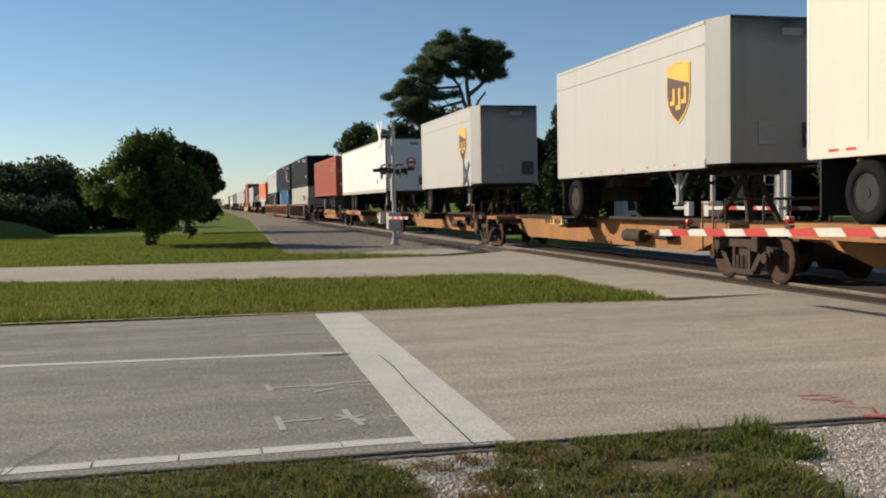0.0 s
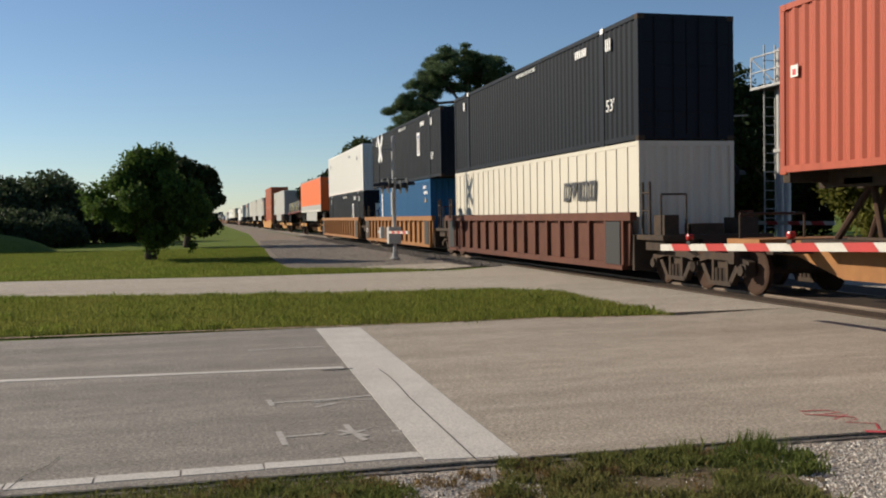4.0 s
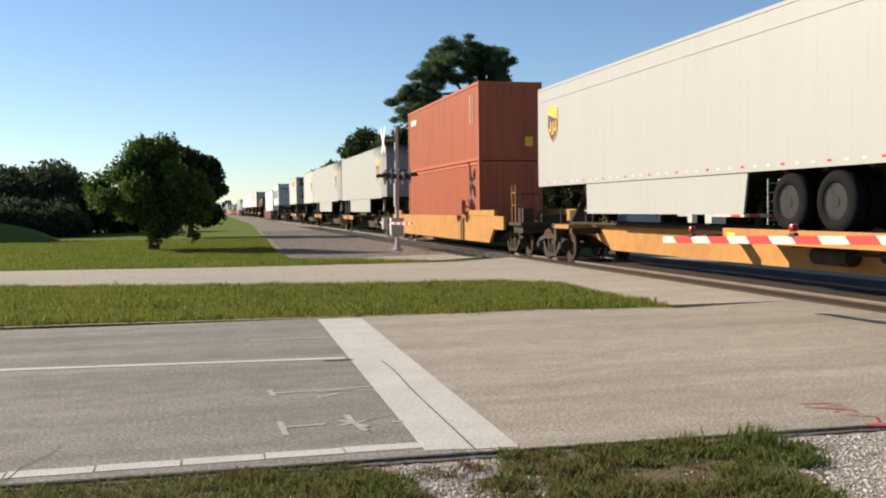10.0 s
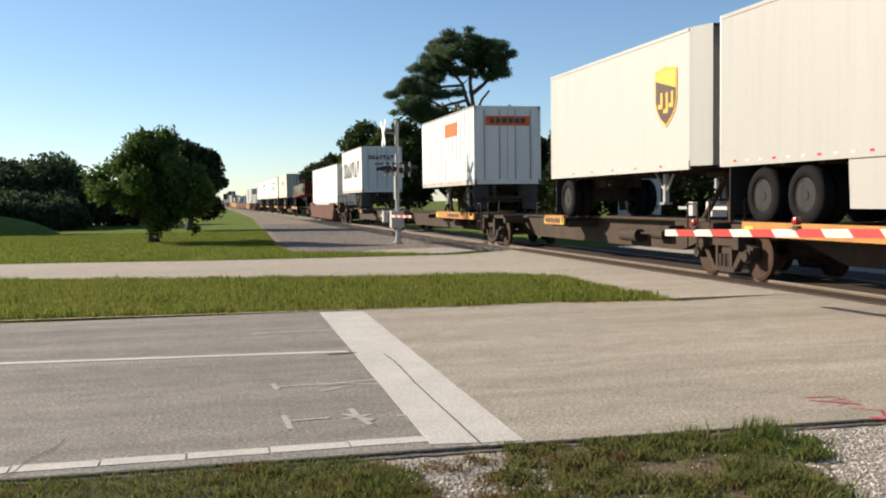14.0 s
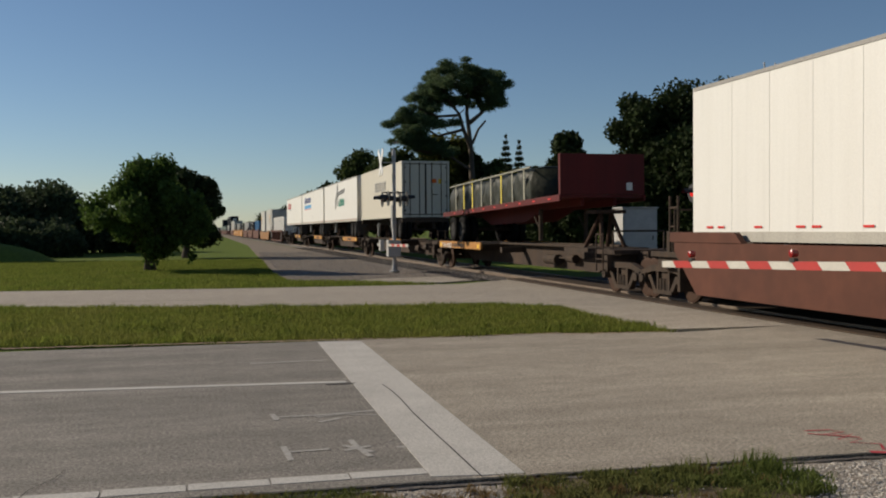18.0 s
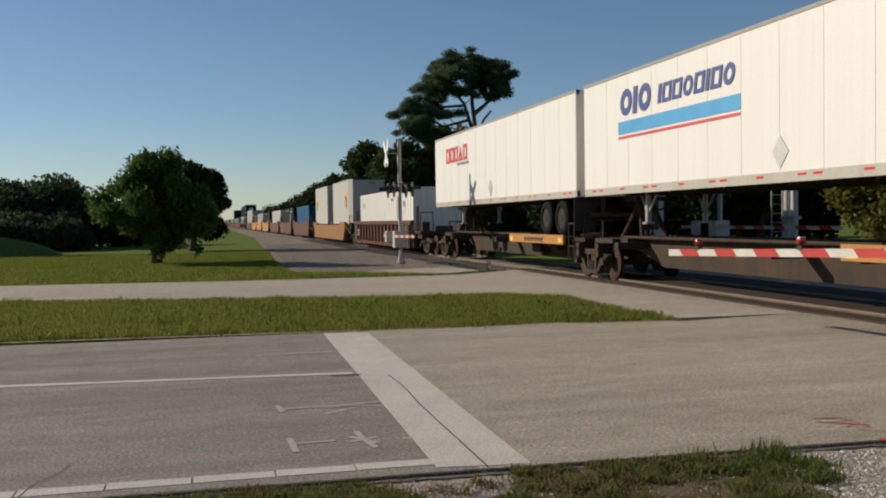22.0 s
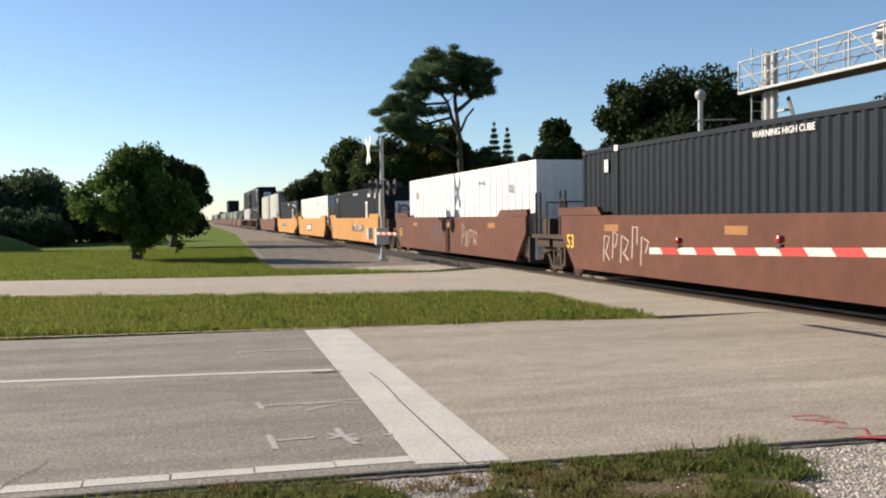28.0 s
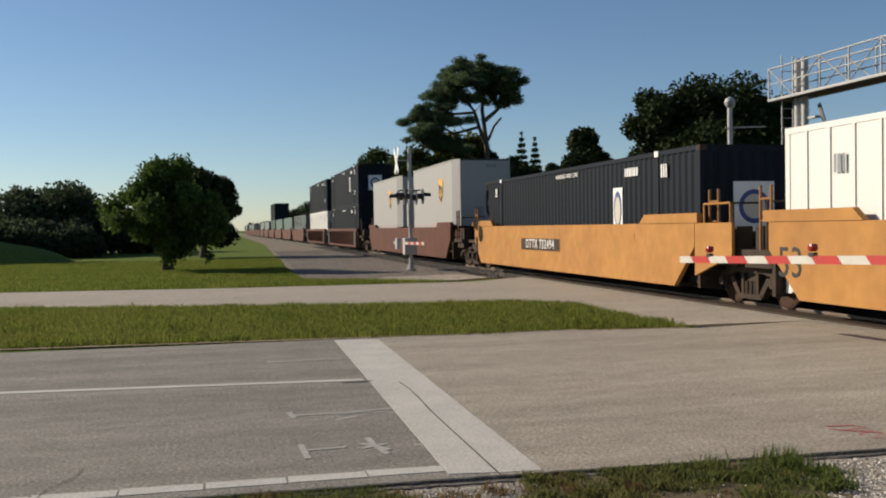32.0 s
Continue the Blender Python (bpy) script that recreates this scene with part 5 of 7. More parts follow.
bars(t, -0.021, -0.7, 4.38, (0.18,) * 6, 0.2, INKBLACK, end=True)
part("name_board", boxes((-1.316, -1.3005, 2.4, 4.2, 4.1, 4.62)), ORANGE, t)
t = trailer(302.2, L28, WHITE, "short white box trailer with bold dark lettering bars", nose_near=False, seams=1.22)
word(t, -1.3, 7.7, 3.12, "noaovav", 0.86, 1.05, INKBLACK, stroke=0.22, gap=0.08)
word(t, -0.022, -0.85, 4.2, "noaovav", 0.2, 0.26, INKBLACK, stroke=0.26, end=True)
bars(t, -0.022, -0.45, 3.85, (0.1,) * 6, 0.12, INKBLACK, end=True, gap=0.04)
t = trailer(313.6, L53, WHITE, "long white box trailer body riding low in a brown well car", nose_near=False, zb=1.38, zt=4.4, wheels=False, seams=1.22, strip_z=0.2)
word(t, -0.022, -0.95, 3.75, "noaovav", 0.22, 0.3, INKBLACK, stroke=0.26, end=True)
lettering("53'", 0.26, INKGREY, t, near_side(-1.3, 0.9, 2.2))
flatbed(337.1, 13.0, 1.15, (2.6, 12.2, 0.98), "dark red flatbed trailer carrying a tarpaulin load", rear_z=2.25, tilt=1.2)
c = container(358.7, L40, 2.15, 2.85, CREAM, "cream refrigerated container with plain grey lettering bars", wall="smooth", doors_near=True)
word(c, -1.238, 7.4, 3.7, "nuanoano", 0.34, 0.5, INKGREY, stroke=0.13, gap=0.2)
bars(c, -1.236, 7.35, 3.36, (0.12,) * 6, 0.18, INKGREY, gap=0.5)
chassis(358.7, L40, "dark container chassis under a cream container", zb=1.95, axles=(1.75, 0.6), genset=True)
t = trailer(372.1, L53, WHITE, "white box trailer with a black stripe emblem and green lettering bars", nose_near=False)
looped = t
word(t, -1.3, 8.3, 3.25, "annouo", 0.42, 0.5, INKGREEN, stroke=0.24, slant=0.15)
bars(t, -0.022, -0.6, 3.7, (0.5, 0.3, 0.5), 0.14, INKBLACK, end=True, gap=0.03)
t = trailer(389.0, L53, WHITE, "white box trailer with blue lettering bars over a blue band", nose_near=False)
word(t, -1.3, 13.9, 3.98, "oio", 0.62, 0.62, INKBLUE, stroke=0.27, slant=0.1)
word(t, -1.3, 11.95, 4.06, "inuouino", 0.4, 0.42, INKBLUE, stroke=0.24, slant=0.2, gap=0.16)
part("blue_band", boxes((-1.3, -1.296, 8.6, 14.0, 3.55, 3.85)), INKSKY, t)
part("red_band", boxes((-1.3, -1.296, 8.6, 14.0, 3.44, 3.5)), INKRED, t)
bm = bmesh.new()
prism(bm, [(7.6, 2.67), (7.35, 2.95), (7.1, 2.67), (7.35, 2.38)], "x", -1.302, -1.297)
part("placard_holder", bm, ALU, t)
for k in range(6):
    part("notice_bar", boxes((0.35, 1.0, -0.03, -0.02, 3.0 + k * 0.22, 3.06 + k * 0.22)), INKGREY, t)
t = trailer(405.7, L53, WHITE, "white box trailer with red lettering bars", nose_near=False)
word(t, -1.3, 14.2, 3.88, "nunan", 0.56, 0.6, INKRED, stroke=0.26, gap=0.16)
bars(t, -1.297, 12.5, 3.72, (0.2,) * 7, 0.1, INKGREY, gap=0.05)
bm = bmesh.new()
prism(bm, [(8.25, 2.67), (8.0, 2.97), (7.75, 2.67), (8.0, 2.35)], "x", -1.302, -1.297)
part("placard_holder", bm, ALU, t)
box53(426.9, 0.31, WHITE, "ribs", "white ribbed container in a brown ribbed well car")
for u, yy in ((447.3, 1.75), (459.75, 7.25)):
    t = trailer(u, 8.9 if yy < 3 else L28, OFFWHITE, "short box trailer with a shield emblem in a well car", nose_near=(yy < 3), chamfer=0.55 if yy < 3 else 0, seams=0, zb=1.47, zt=4.52, wheels=False, dark_top=True)
    shield(t, -1.3, yy, 3.12, 1.02)
    part("raised_band", boxes((-1.302, -1.2905, 0.6, 7.9, 3.94, 3.975)), OFFWHITE, t)
c = container(475.2, L40, 0.31, 2.9, BLUE, "blue corrugated container in a brown well car")
bars(c, -0.03, -0.2, 2.7, (0.12,) * 6, 0.12, WHITE, end=True)
box53(492.2, 0.31, NAVY, "corrugated", "dark slate corrugated container in a brown well car", emblem=True)
box53(511.7, 0.31, WHITE, "ribs", "white ribbed container in a brown well car")
box53(534.5, 0.31, NAVY, "corrugated", "dark slate corrugated container in an ochre well car", emblem=True)
box53(554.0, 0.31, WHITE, "ribs", "white ribbed container in an ochre well car")
box53(573.2, 0.31, NAVY, "corrugated", "dark slate corrugated container in an ochre well car", emblem=True)
for u, yy in ((593.7, 2.6), (606.3, 2.6)):
    t = trailer(u, L28, SILVER, "short grey box trailer with shield emblem in well car", chamfer=0.55, seams=0, zb=1.62, zt=4.42, wheels=False)
    shield(t, -1.3, yy, 3.2, 0.85)
box53(622.0, 3.215, NAVY, "corrugated", "dark slate corrugated container stacked on another", emblem=True)
box53(622.0, 0.31, NAVY, "corrugated", "dark slate corrugated container in a well car")
box53(641.5, 3.215, NAVY, "corrugated", "dark slate corrugated container stacked on a white one")
box53(641.5, 0.31, WHITE, "ribs", "white ribbed container in a well car")
FAR = [(663.0, L53, TEALGREY, 0.31, 2.9, "ribs"), (683.0, L53, DKGREEN, 0.31, 2.9, "smooth"), (702.0, L53, DKGREEN, 0.31, 2.9, "smooth"), (721.0, L40, DKGREEN, 0.31, 2.9, "corrugated"), (721.0, L40, NAVY, 3.215, 2.9, "corrugated"),
       (740.0, L53, TEALGREY, 0.31, 2.9, "smooth"), (759.0, L53, TEALGREY, 0.31, 2.9, "smooth"), (778.0, L40, NAVY, 0.31, 2.9, "corrugated"), (797.0, L53, NAVY, 0.31, 2.9, "corrugated"), (816.0, L53, TEALGREY, 0.31, 2.9, "smooth"), (835.0, L53, DKGREEN, 0.31, 2.9, "smooth"), (854.0, L53, NAVY, 0.31, 2.9, "corrugated"), (873.0, L53, TEALGREY, 0.31, 2.9, "smooth")]
for u, L, skin, z0, h, wall in FAR:
    container(u, L, z0, h, skin, "%s container far down the train" % {"white_paint": "white", "grey_green_paint": "grey-green", "dark_green_paint": "dark green", "rust_red_paint": "rust-red", "dark_slate_paint": "dark slate"}[skin.name], wall=wall)

# rail cars: (start, pitch, wheel platform, hitch)
OCHRE = "ochre spine car unit with trailer hitch and wheel platform"
DARKSP = "grimy dark spine car unit with yellow platform edge"
def spine_for(u0, u1, near, far, nose_near, paint, label, last=False):
    P = u1 - u0
    if nose_near:
        platform, hitch = (max(far - u0 - 5.6, P * 0.5), min(far - u0 + 0.3, P - 1.2)), near - u0 + 1.0
    else:
        platform, hitch = (max(near - u0 - 0.3, 1.2), min(near - u0 + 5.6, P * 0.5)), far - u0 - 1.0
    return spine_car(u0, P, platform, hitch, paint, label, last=last)


spine_for(-2.5, 16.0, -2.5, 13.7, True, CARTAN, OCHRE)
spine_for(16.0, 32.7, 16.35, 24.8, True, CARTAN, OCHRE)
spine_for(32.7, 49.6, 33.05, 41.5, True, CARTAN, OCHRE)
spine_for(49.6, 67.05, 49.95, 63.5, True, CARTAN, OCHRE)
spine_for(67.05, 86.2, 70.2, 83.9, False, CARTAN, OCHRE, last=True)
well_car(88.0, 19.1, CARBROWN, "brown ribbed well car carrying two stacked containers", ribbed=True)
w = well_car(107.1, 19.2, CARTAN, "ochre ribbed well car with orange top chord", ribbed=True)
lettering("53", 0.5, BLACK, w, near_side(-1.46, 2.6, 1.0))
lettering("1251", 0.36, WHITEPLAIN, w, near_side(-1.582, 17.1, 0.8))
well_car(126.3, 20.4, CARTAN, "ochre ribbed well car with orange top chord", ribbed=True, last=True)
spine_for(148.0, 164.9, 148.3, 164.4, True, CARYEL, OCHRE)
spine_for(164.9, 181.5, 165.0, 179.5, True, CARYEL, OCHRE)
spine_for(181.5, 199.8, 184.1, 200.3, False, CARYEL, OCHRE, last=True)
well_car(201.7, 21.3, CARYEL, "ochre well car carrying two stacked containers", last=True, top=1.25, low=0.33, beak=True)
spine_for(225.9, 241.6, 225.5, 241.7, True, CARDARK, DARKSP)
spine_for(241.6, 259.7, 243.3, 259.4, True, CARDARK, DARKSP)
spine_for(259.7, 275.2, 260.1, 268.6, True, CARDARK, DARKSP)
spine_for(275.2, 293.4, 276.6, 285.2, False, CARDARK, DARKSP)
spine_for(293.4, 311.4, 302.4, 310.9, False, CARDARK, DARKSP, last=True)
well_car(312.9, 18.6, CARBROWN, "brown smooth-sided well car", last=True, top=1.28)
s = spine_for(333.6, 351.6, 335.9, 350.1, True, CARDARK, DARKSP)
spine_for(351.6, 370.5, 358.7, 370.9, False, CARDARK, DARKSP)
spine_for(370.5, 388.3, 372.1, 388.3, False, CARDARK, DARKSP)
spine_for(388.3, 405.3, 389.0, 405.2, False, CARDARK, DARKSP)
spine_for(405.3, 421.4, 405.7, 421.9, False, CARDARK, DARKSP, last=True)
lettering("TTAX 653765", 0.26, WHITEPLAIN, s, near_side(-1.408, 15.6, 0.93))
w = well_car(424.8, 20.2, CARBROWN, "brown ribbed well car", ribbed=True, last=True)
lettering("53", 0.55, WHITEPLAIN, w, near_side(-1.54, 17.2, 0.85))
w = well_car(447.3, 22.3, CARMUD, "muddy ochre smooth-sided well car with graffiti", last=True, top=1.34)
well_car(471.4, 19.5, CARBROWN, "brown smooth-sided well car")
BR = "brown smooth-sided well car with graffiti"
YE = "ochre smooth-sided well car"
cars = [well_car(490.9, 19.6, CARBROWN, BR), well_car(510.5, 20.4, CARBROWN, BR, last=True), well_car(532.6, 19.4, CARYEL, YE), well_car(552.0, 19.6, CARYEL, YE), well_car(571.6, 19.8, CARYEL, YE, last=True)]
lettering("53", 0.5, YELLOW, cars[0], near_side(-1.503, 17.6, 0.9))
lettering("53", 0.5, YELLOW, cars[1], near_side(-1.503, 18.0, 0.9))
lettering("53", 0.75, BLACK, cars[2], near_side(-1.503, 17.4, 0.85))
lettering("53", 0.75, BLACK, cars[3], near_side(-1.503, 17.6, 0.85))
part("number_plate_panel", boxes((-1.506, -1.5, 9.2, 12.7, 0.82, 1.18)), GRIME, cars[4])
lettering("DTTX 732494", 0.4, WHITEPLAIN, cars[4], near_side(-1.508, 10.95, 1.0), spread=1.1)
part("number_plate_panel", boxes((-1.506, -1.5, 5.6, 9.3, 0.82, 1.18)), GRIME, cars[2])
lettering("DTTX 732494", 0.42, WHITEPLAIN, cars[2], near_side(-1.508, 7.4, 1.0), spread=1.1)
part("logo_panel", boxes((-1.506, -1.5, 9.3, 12.1, 0.62, 1.12)), GRIME, cars[3])
bars(cars[3], -1.506, 11.85, 0.7, (0.7, 0.7, 0.7), 0.34, WHITEPLAIN)
for c, y in ((cars[3], 0.4), (cars[4], 0.4)):
    part("capacity_panel", boxes((-1.365, -1.36, y, y + 0.95, 1.15, 1.55)), GRIME, c)
    lettering("125 T", 0.3, WHITEPLAIN, c, near_side(-1.368, y + 0.48, 1.35))
bm = bmesh.new()
prism(bm, [(-0.1, 0.95), (1.34, 0.5), (1.34, 1.574), (-0.1, 1.574)], "x", -1.495, -1.43)
part("end_apron", bm, CARYEL, cars[4])
part("apron_rail", tubes(((-1.46, 0.0, 1.57), (-1.46, 0.0, 1.95), 0.022), ((-1.46, 1.0, 1.57), (-1.46, 1.0, 1.95), 0.022), ((-1.46, 0.0, 1.95), (-1.46, 1.0, 1.95), 0.022), seg=6), CARYEL, cars[4])
well_car(592.5, 24.2, CARBROWN, BR, last=True)
well_car(619.6, 20.0, CARBROWN, BR, ribbed=True)
well_car(639.6, 20.0, CARBROWN, BR, ribbed=True, last=True)
for i in range(12):
    well_car(661.5 + 19.0 * i, 19.0, CARBROWN, "brown well car far down the train")


def scribble(parent, pts, w, material, x=-1.504, name="graffiti_stroke"):
    """A sprayed or painted line on the near side of a car."""
    bm = bmesh.new()
    rows = []
    for i, (y, z) in enumerate(pts):
        a, b = pts[max(0, i - 1)], pts[min(len(pts) - 1, i + 1)]
        d = Vector((0, b[0] - a[0], b[1] - a[1])).normalized()
        n = Vector((0, -d.z, d.y)) * w / 2
        rows.append((bm.verts.new(Vector((x, y, z)) - n), bm.verts.new(Vector((x, y, z)) + n)))
    for p, q in zip(rows, rows[1:]):
        bm.faces.new((p[0], q[0], q[1], p[1]))
    part(name, bm, material, parent)


GRAF = M("faded_white_spray", (0.42, 0.36, 0.32), (0.25, 0.16, 0.13), rough=0.7, scale=6, mix=0.8)
GRAFDARK = M("dark_spray", (0.035, 0.022, 0.02), (0.07, 0.035, 0.03), rough=0.7, scale=6, mix=0.8)
gr = random.Random(9)
for car, y0, n, mat in ((cars[0], 15.6, 5, GRAF), (cars[0], 6.0, 4, GRAF), (cars[1], 12.5, 4, GRAFDARK), (cars[1], 8.0, 4, GRAF), (w, 18.2, 4, GRAF)):
    y = y0
    for k in range(n):
        wd, h = gr.uniform(0.25, 0.42), gr.uniform(0.5, 0.8)
        z = gr.uniform(0.45, 0.65)
        p = [(y, z), (y - 0.05, z + h), (y - wd, z + h * gr.uniform(0.8, 1.0)), (y - wd * gr.uniform(0.5, 1), z + h * 0.45), (y - wd * 0.3, z + h * 0.4), (y - wd, z + h * gr.uniform(0.0, 0.15))]
        scribble(car, p[: gr.randint(4, 6)], 0.05 if mat is GRAF else 0.16, mat)
        y -= wd + 0.16
for car in (cars[0], cars[1], cars[2], cars[3], cars[4]):
    for y in (4.2, 9.6, 14.8):
        part("patch_panel", boxes((-1.506, -1.501, y, y + 0.75, 1.2, 1.36)), CARTAN if car in cars[:2] else CARYEL, car)
# the looped stripe emblem
loop = [(5.3, 4.3), (8.6, 4.14), (9.3, 4.02), (9.85, 3.7), (10.05, 3.4), (9.95, 3.18), (9.7, 3.2), (9.45, 3.5), (9.1, 4.25), (8.9, 4.68), (8.7, 4.78), (8.58, 4.6), (8.7, 3.3)]
scribble(looped, loop, 0.27, INKBLACK, x=-1.2985, name="emblem_stripe")
scribble(looped, loop[1:], 0.03, WHITE, x=-1.3005, name="emblem_line")
scribble(looped, [(5.3, 4.3), (8.6, 4.14)], 0.03, WHITE, x=-1.3015, name="emblem_line")


# ---- crossing signals ----
def flasher(parent, x, y, z, face=-1, shell=None, lit=False):
    """One round red signal lamp with its black backing disc and hood; it faces along x."""
    p = part("signal_lamp", lathe([(0.0, 0.30), (0.02, 0.30)], 24), shell or BLACK, parent, at=(x, y, z))
    part("housing", lathe([(0.02 * -face, 0.12), (0.22 * -face, 0.09)], 16), shell or BLACK, p)
    part("lens", lathe([(0.021 * face, 0.115), (0.04 * face, 0.09)], 16), LENSLIT if lit else REDLENS, p)
    bm = bmesh.new()
    n = 14
    r0, r1 = [], []
    for i in range(n + 1):
        a = math.pi * i / n
        r0.append(bm.verts.new((0.02 * face, 0.15 * math.cos(a), 0.15 * math.sin(a))))
        r1.append(bm.verts.new((0.32 * face, 0.13 * math.cos(a), 0.13 * math.sin(a))))
    for i in range(n):
        bm.faces.new((r0[i], r0[i + 1], r1[i + 1], r1[i]))
    part("hood", bm, shell or BLACK, p)
    return p


def gate_arm(parent, length, x, z, lamps=(), thick=0.10, sgn=1, sag=0.0):
    """A red and white striped arm from the mast, along sgn * y."""
    at = Matrix.Translation((x, 0, z)) @ pose(0, 0, 0, sag * sgn, 0, 0)
    arm = part("gate_arm", boxes((-0.02, 0.02, 0 if sgn > 0 else -length, length if sgn > 0 else 0, -thick / 2, thick / 2)), ARMWHITE, parent, "red and white striped gate arm", at=at)
    w = 0.5
    for i in range(int(length - 0.3)):
        y0 = sgn * (length - 0.65 - i)
        bm = bmesh.new()
        s = 0.05
        prism(bm, [(y0 - w / 2 - s, -thick / 2 - 0.001), (y0 + w / 2 - s, -thick / 2 - 0.001), (y0 + w / 2 + s, thick / 2 + 0.001), (y0 - w / 2 + s, thick / 2 + 0.001)], "x", -0.024, 0.024)
        part("red_stripe", bm, ARMRED, arm)
    for yy in lamps:
        l = part("arm_lamp", lathe([(-0.05, 0.025), (-0.04, 0.048), (0.04, 0.048), (0.05, 0.025)], 14), REDLENS, arm, at=(0, sgn * yy, thick / 2 + 0.1))
        part("bracket", boxes((-0.03, 0.03, -0.05, 0.05, -0.11, -0.06)), BLACK, l)
    return arm


def crossing_gate(x, y, z0, height, arm_len, sgn, label, buck=True, buck_dy=0.0, arm_z=1.2, sag=0.0, lamps=(), lamp_z=2.55, arm_dx=-0.25, thick=0.1):
    t = tagged(new("crossing_gate"), label, "crossing signal", "railway crossing signals")
    t.matrix_basis = Matrix.Translation((x, y, z0))
    part("mast", tubes(((0, 0, 0), (0, 0, height), 0.075), seg=14), MASTPAINT, t)
    part("mast_base", lathe([(0.0, 0.2), (0.05, 0.2), (0.07, 0.12), (0.3, 0.09)], 16, "z"), GALV, t)
    part("cap", lathe([(height, 0.075), (height + 0.05, 0.05), (height + 0.08, 0.01)], 14, "z"), GALV, t)
    if buck:
        part("sign_bracket", boxes((-0.5, 0.0, buck_dy - 0.02, buck_dy + 0.02, height - 0.47, height - 0.43)), GALV, t)
        for a, o in ((40, -0.5), (-40, -0.528)):
            part("crossbuck_blade", box(-0.012, 0.012, -0.115, 0.115, -0.62, 0.62, 0.006), WHITEPLAIN, t, at=Matrix.Translation((o, buck_dy, height - 0.45)) @ pose(0, 0, 0, a, 0, 0))
    part("lamp_crossarm", tubes(((0, -0.75, lamp_z), (0, 0.75, lamp_z), 0.03), ((0, -0.75, lamp_z), (0, -0.75, lamp_z - 0.12), 0.025), ((0, 0.75, lamp_z), (0, 0.75, lamp_z - 0.12), 0.025)), BLACK, t)
    part("lamp_bracket", tubes(((-0.42, 0, lamp_z), (0.42, 0, lamp_z), 0.03)), BLACK, t)
    for sy in (-0.62, 0.62):
        flasher(t, 0.36, sy, lamp_z - 0.25, 1)
        flasher(t, -0.36, sy, lamp_z - 0.25, -1, lit=not buck and sy > 0)
    m = part("gate_mechanism", box(-0.28, 0.22, -0.2, 0.2, arm_z - 0.45, arm_z + 0.2, 0.02), MASTPAINT, t)
    part("counterweight_arm", boxes((-0.34, -0.3, -sgn * 0.9 - 0.05, -sgn * 0.9 + 0.95, arm_z - 0.05, arm_z + 0.05)), GALV, m)
    part("counterweight", box(-0.42, -0.24, -sgn * 0.9 - 0.15, -sgn * 0.9 + 0.15, arm_z - 0.25, arm_z + 0.2, 0.02), MASTPAINT, m)
    if arm_len:
        gate_arm(t, arm_len, arm_dx, arm_z, lamps, thick, sgn, sag)
    return t


# gate over the near carriageway; its mast stands past the edge of the road
crossing_gate(7.25, 4.9, 0.0, 4.2, 8.62, 1, "galvanised crossing gate mast with its arm lowered over the road", arm_z=1.33, sag=-1.6, lamps=(5.25, 7.73))
# signal at the far carriageway
g = crossing_gate(7.35, 36.4, 0.0, 4.72, 3.7, -1, "galvanised crossing signal with crossbuck and flashing lamps", arm_z=1.05, sag=0.5, buck_dy=0.0, lamp_z=3.1)
part("number_plaque", boxes((-0.15, -0.12, -0.4, -0.1, 1.7, 2.6)), GALV, g)
# gate on the other side of the rails
g2 = crossing_gate(15.5, 26.6, 0.0, 5.2, 6.2, -1, "galvanised crossing gate mast on the other side of the rails", buck=False, arm_z=1.3, lamp_z=3.0)
part("bell", lathe([(5.2, 0.07), (5.26, 0.14), (5.38, 0.17), (5.48, 0.13), (5.54, 0.03)], 18, "z"), GALV, g2)
part("side_bracket", tubes(((-0.15, 0.0, 4.58), (1.15, -0.1, 4.62), 0.022)), GALV, g2)

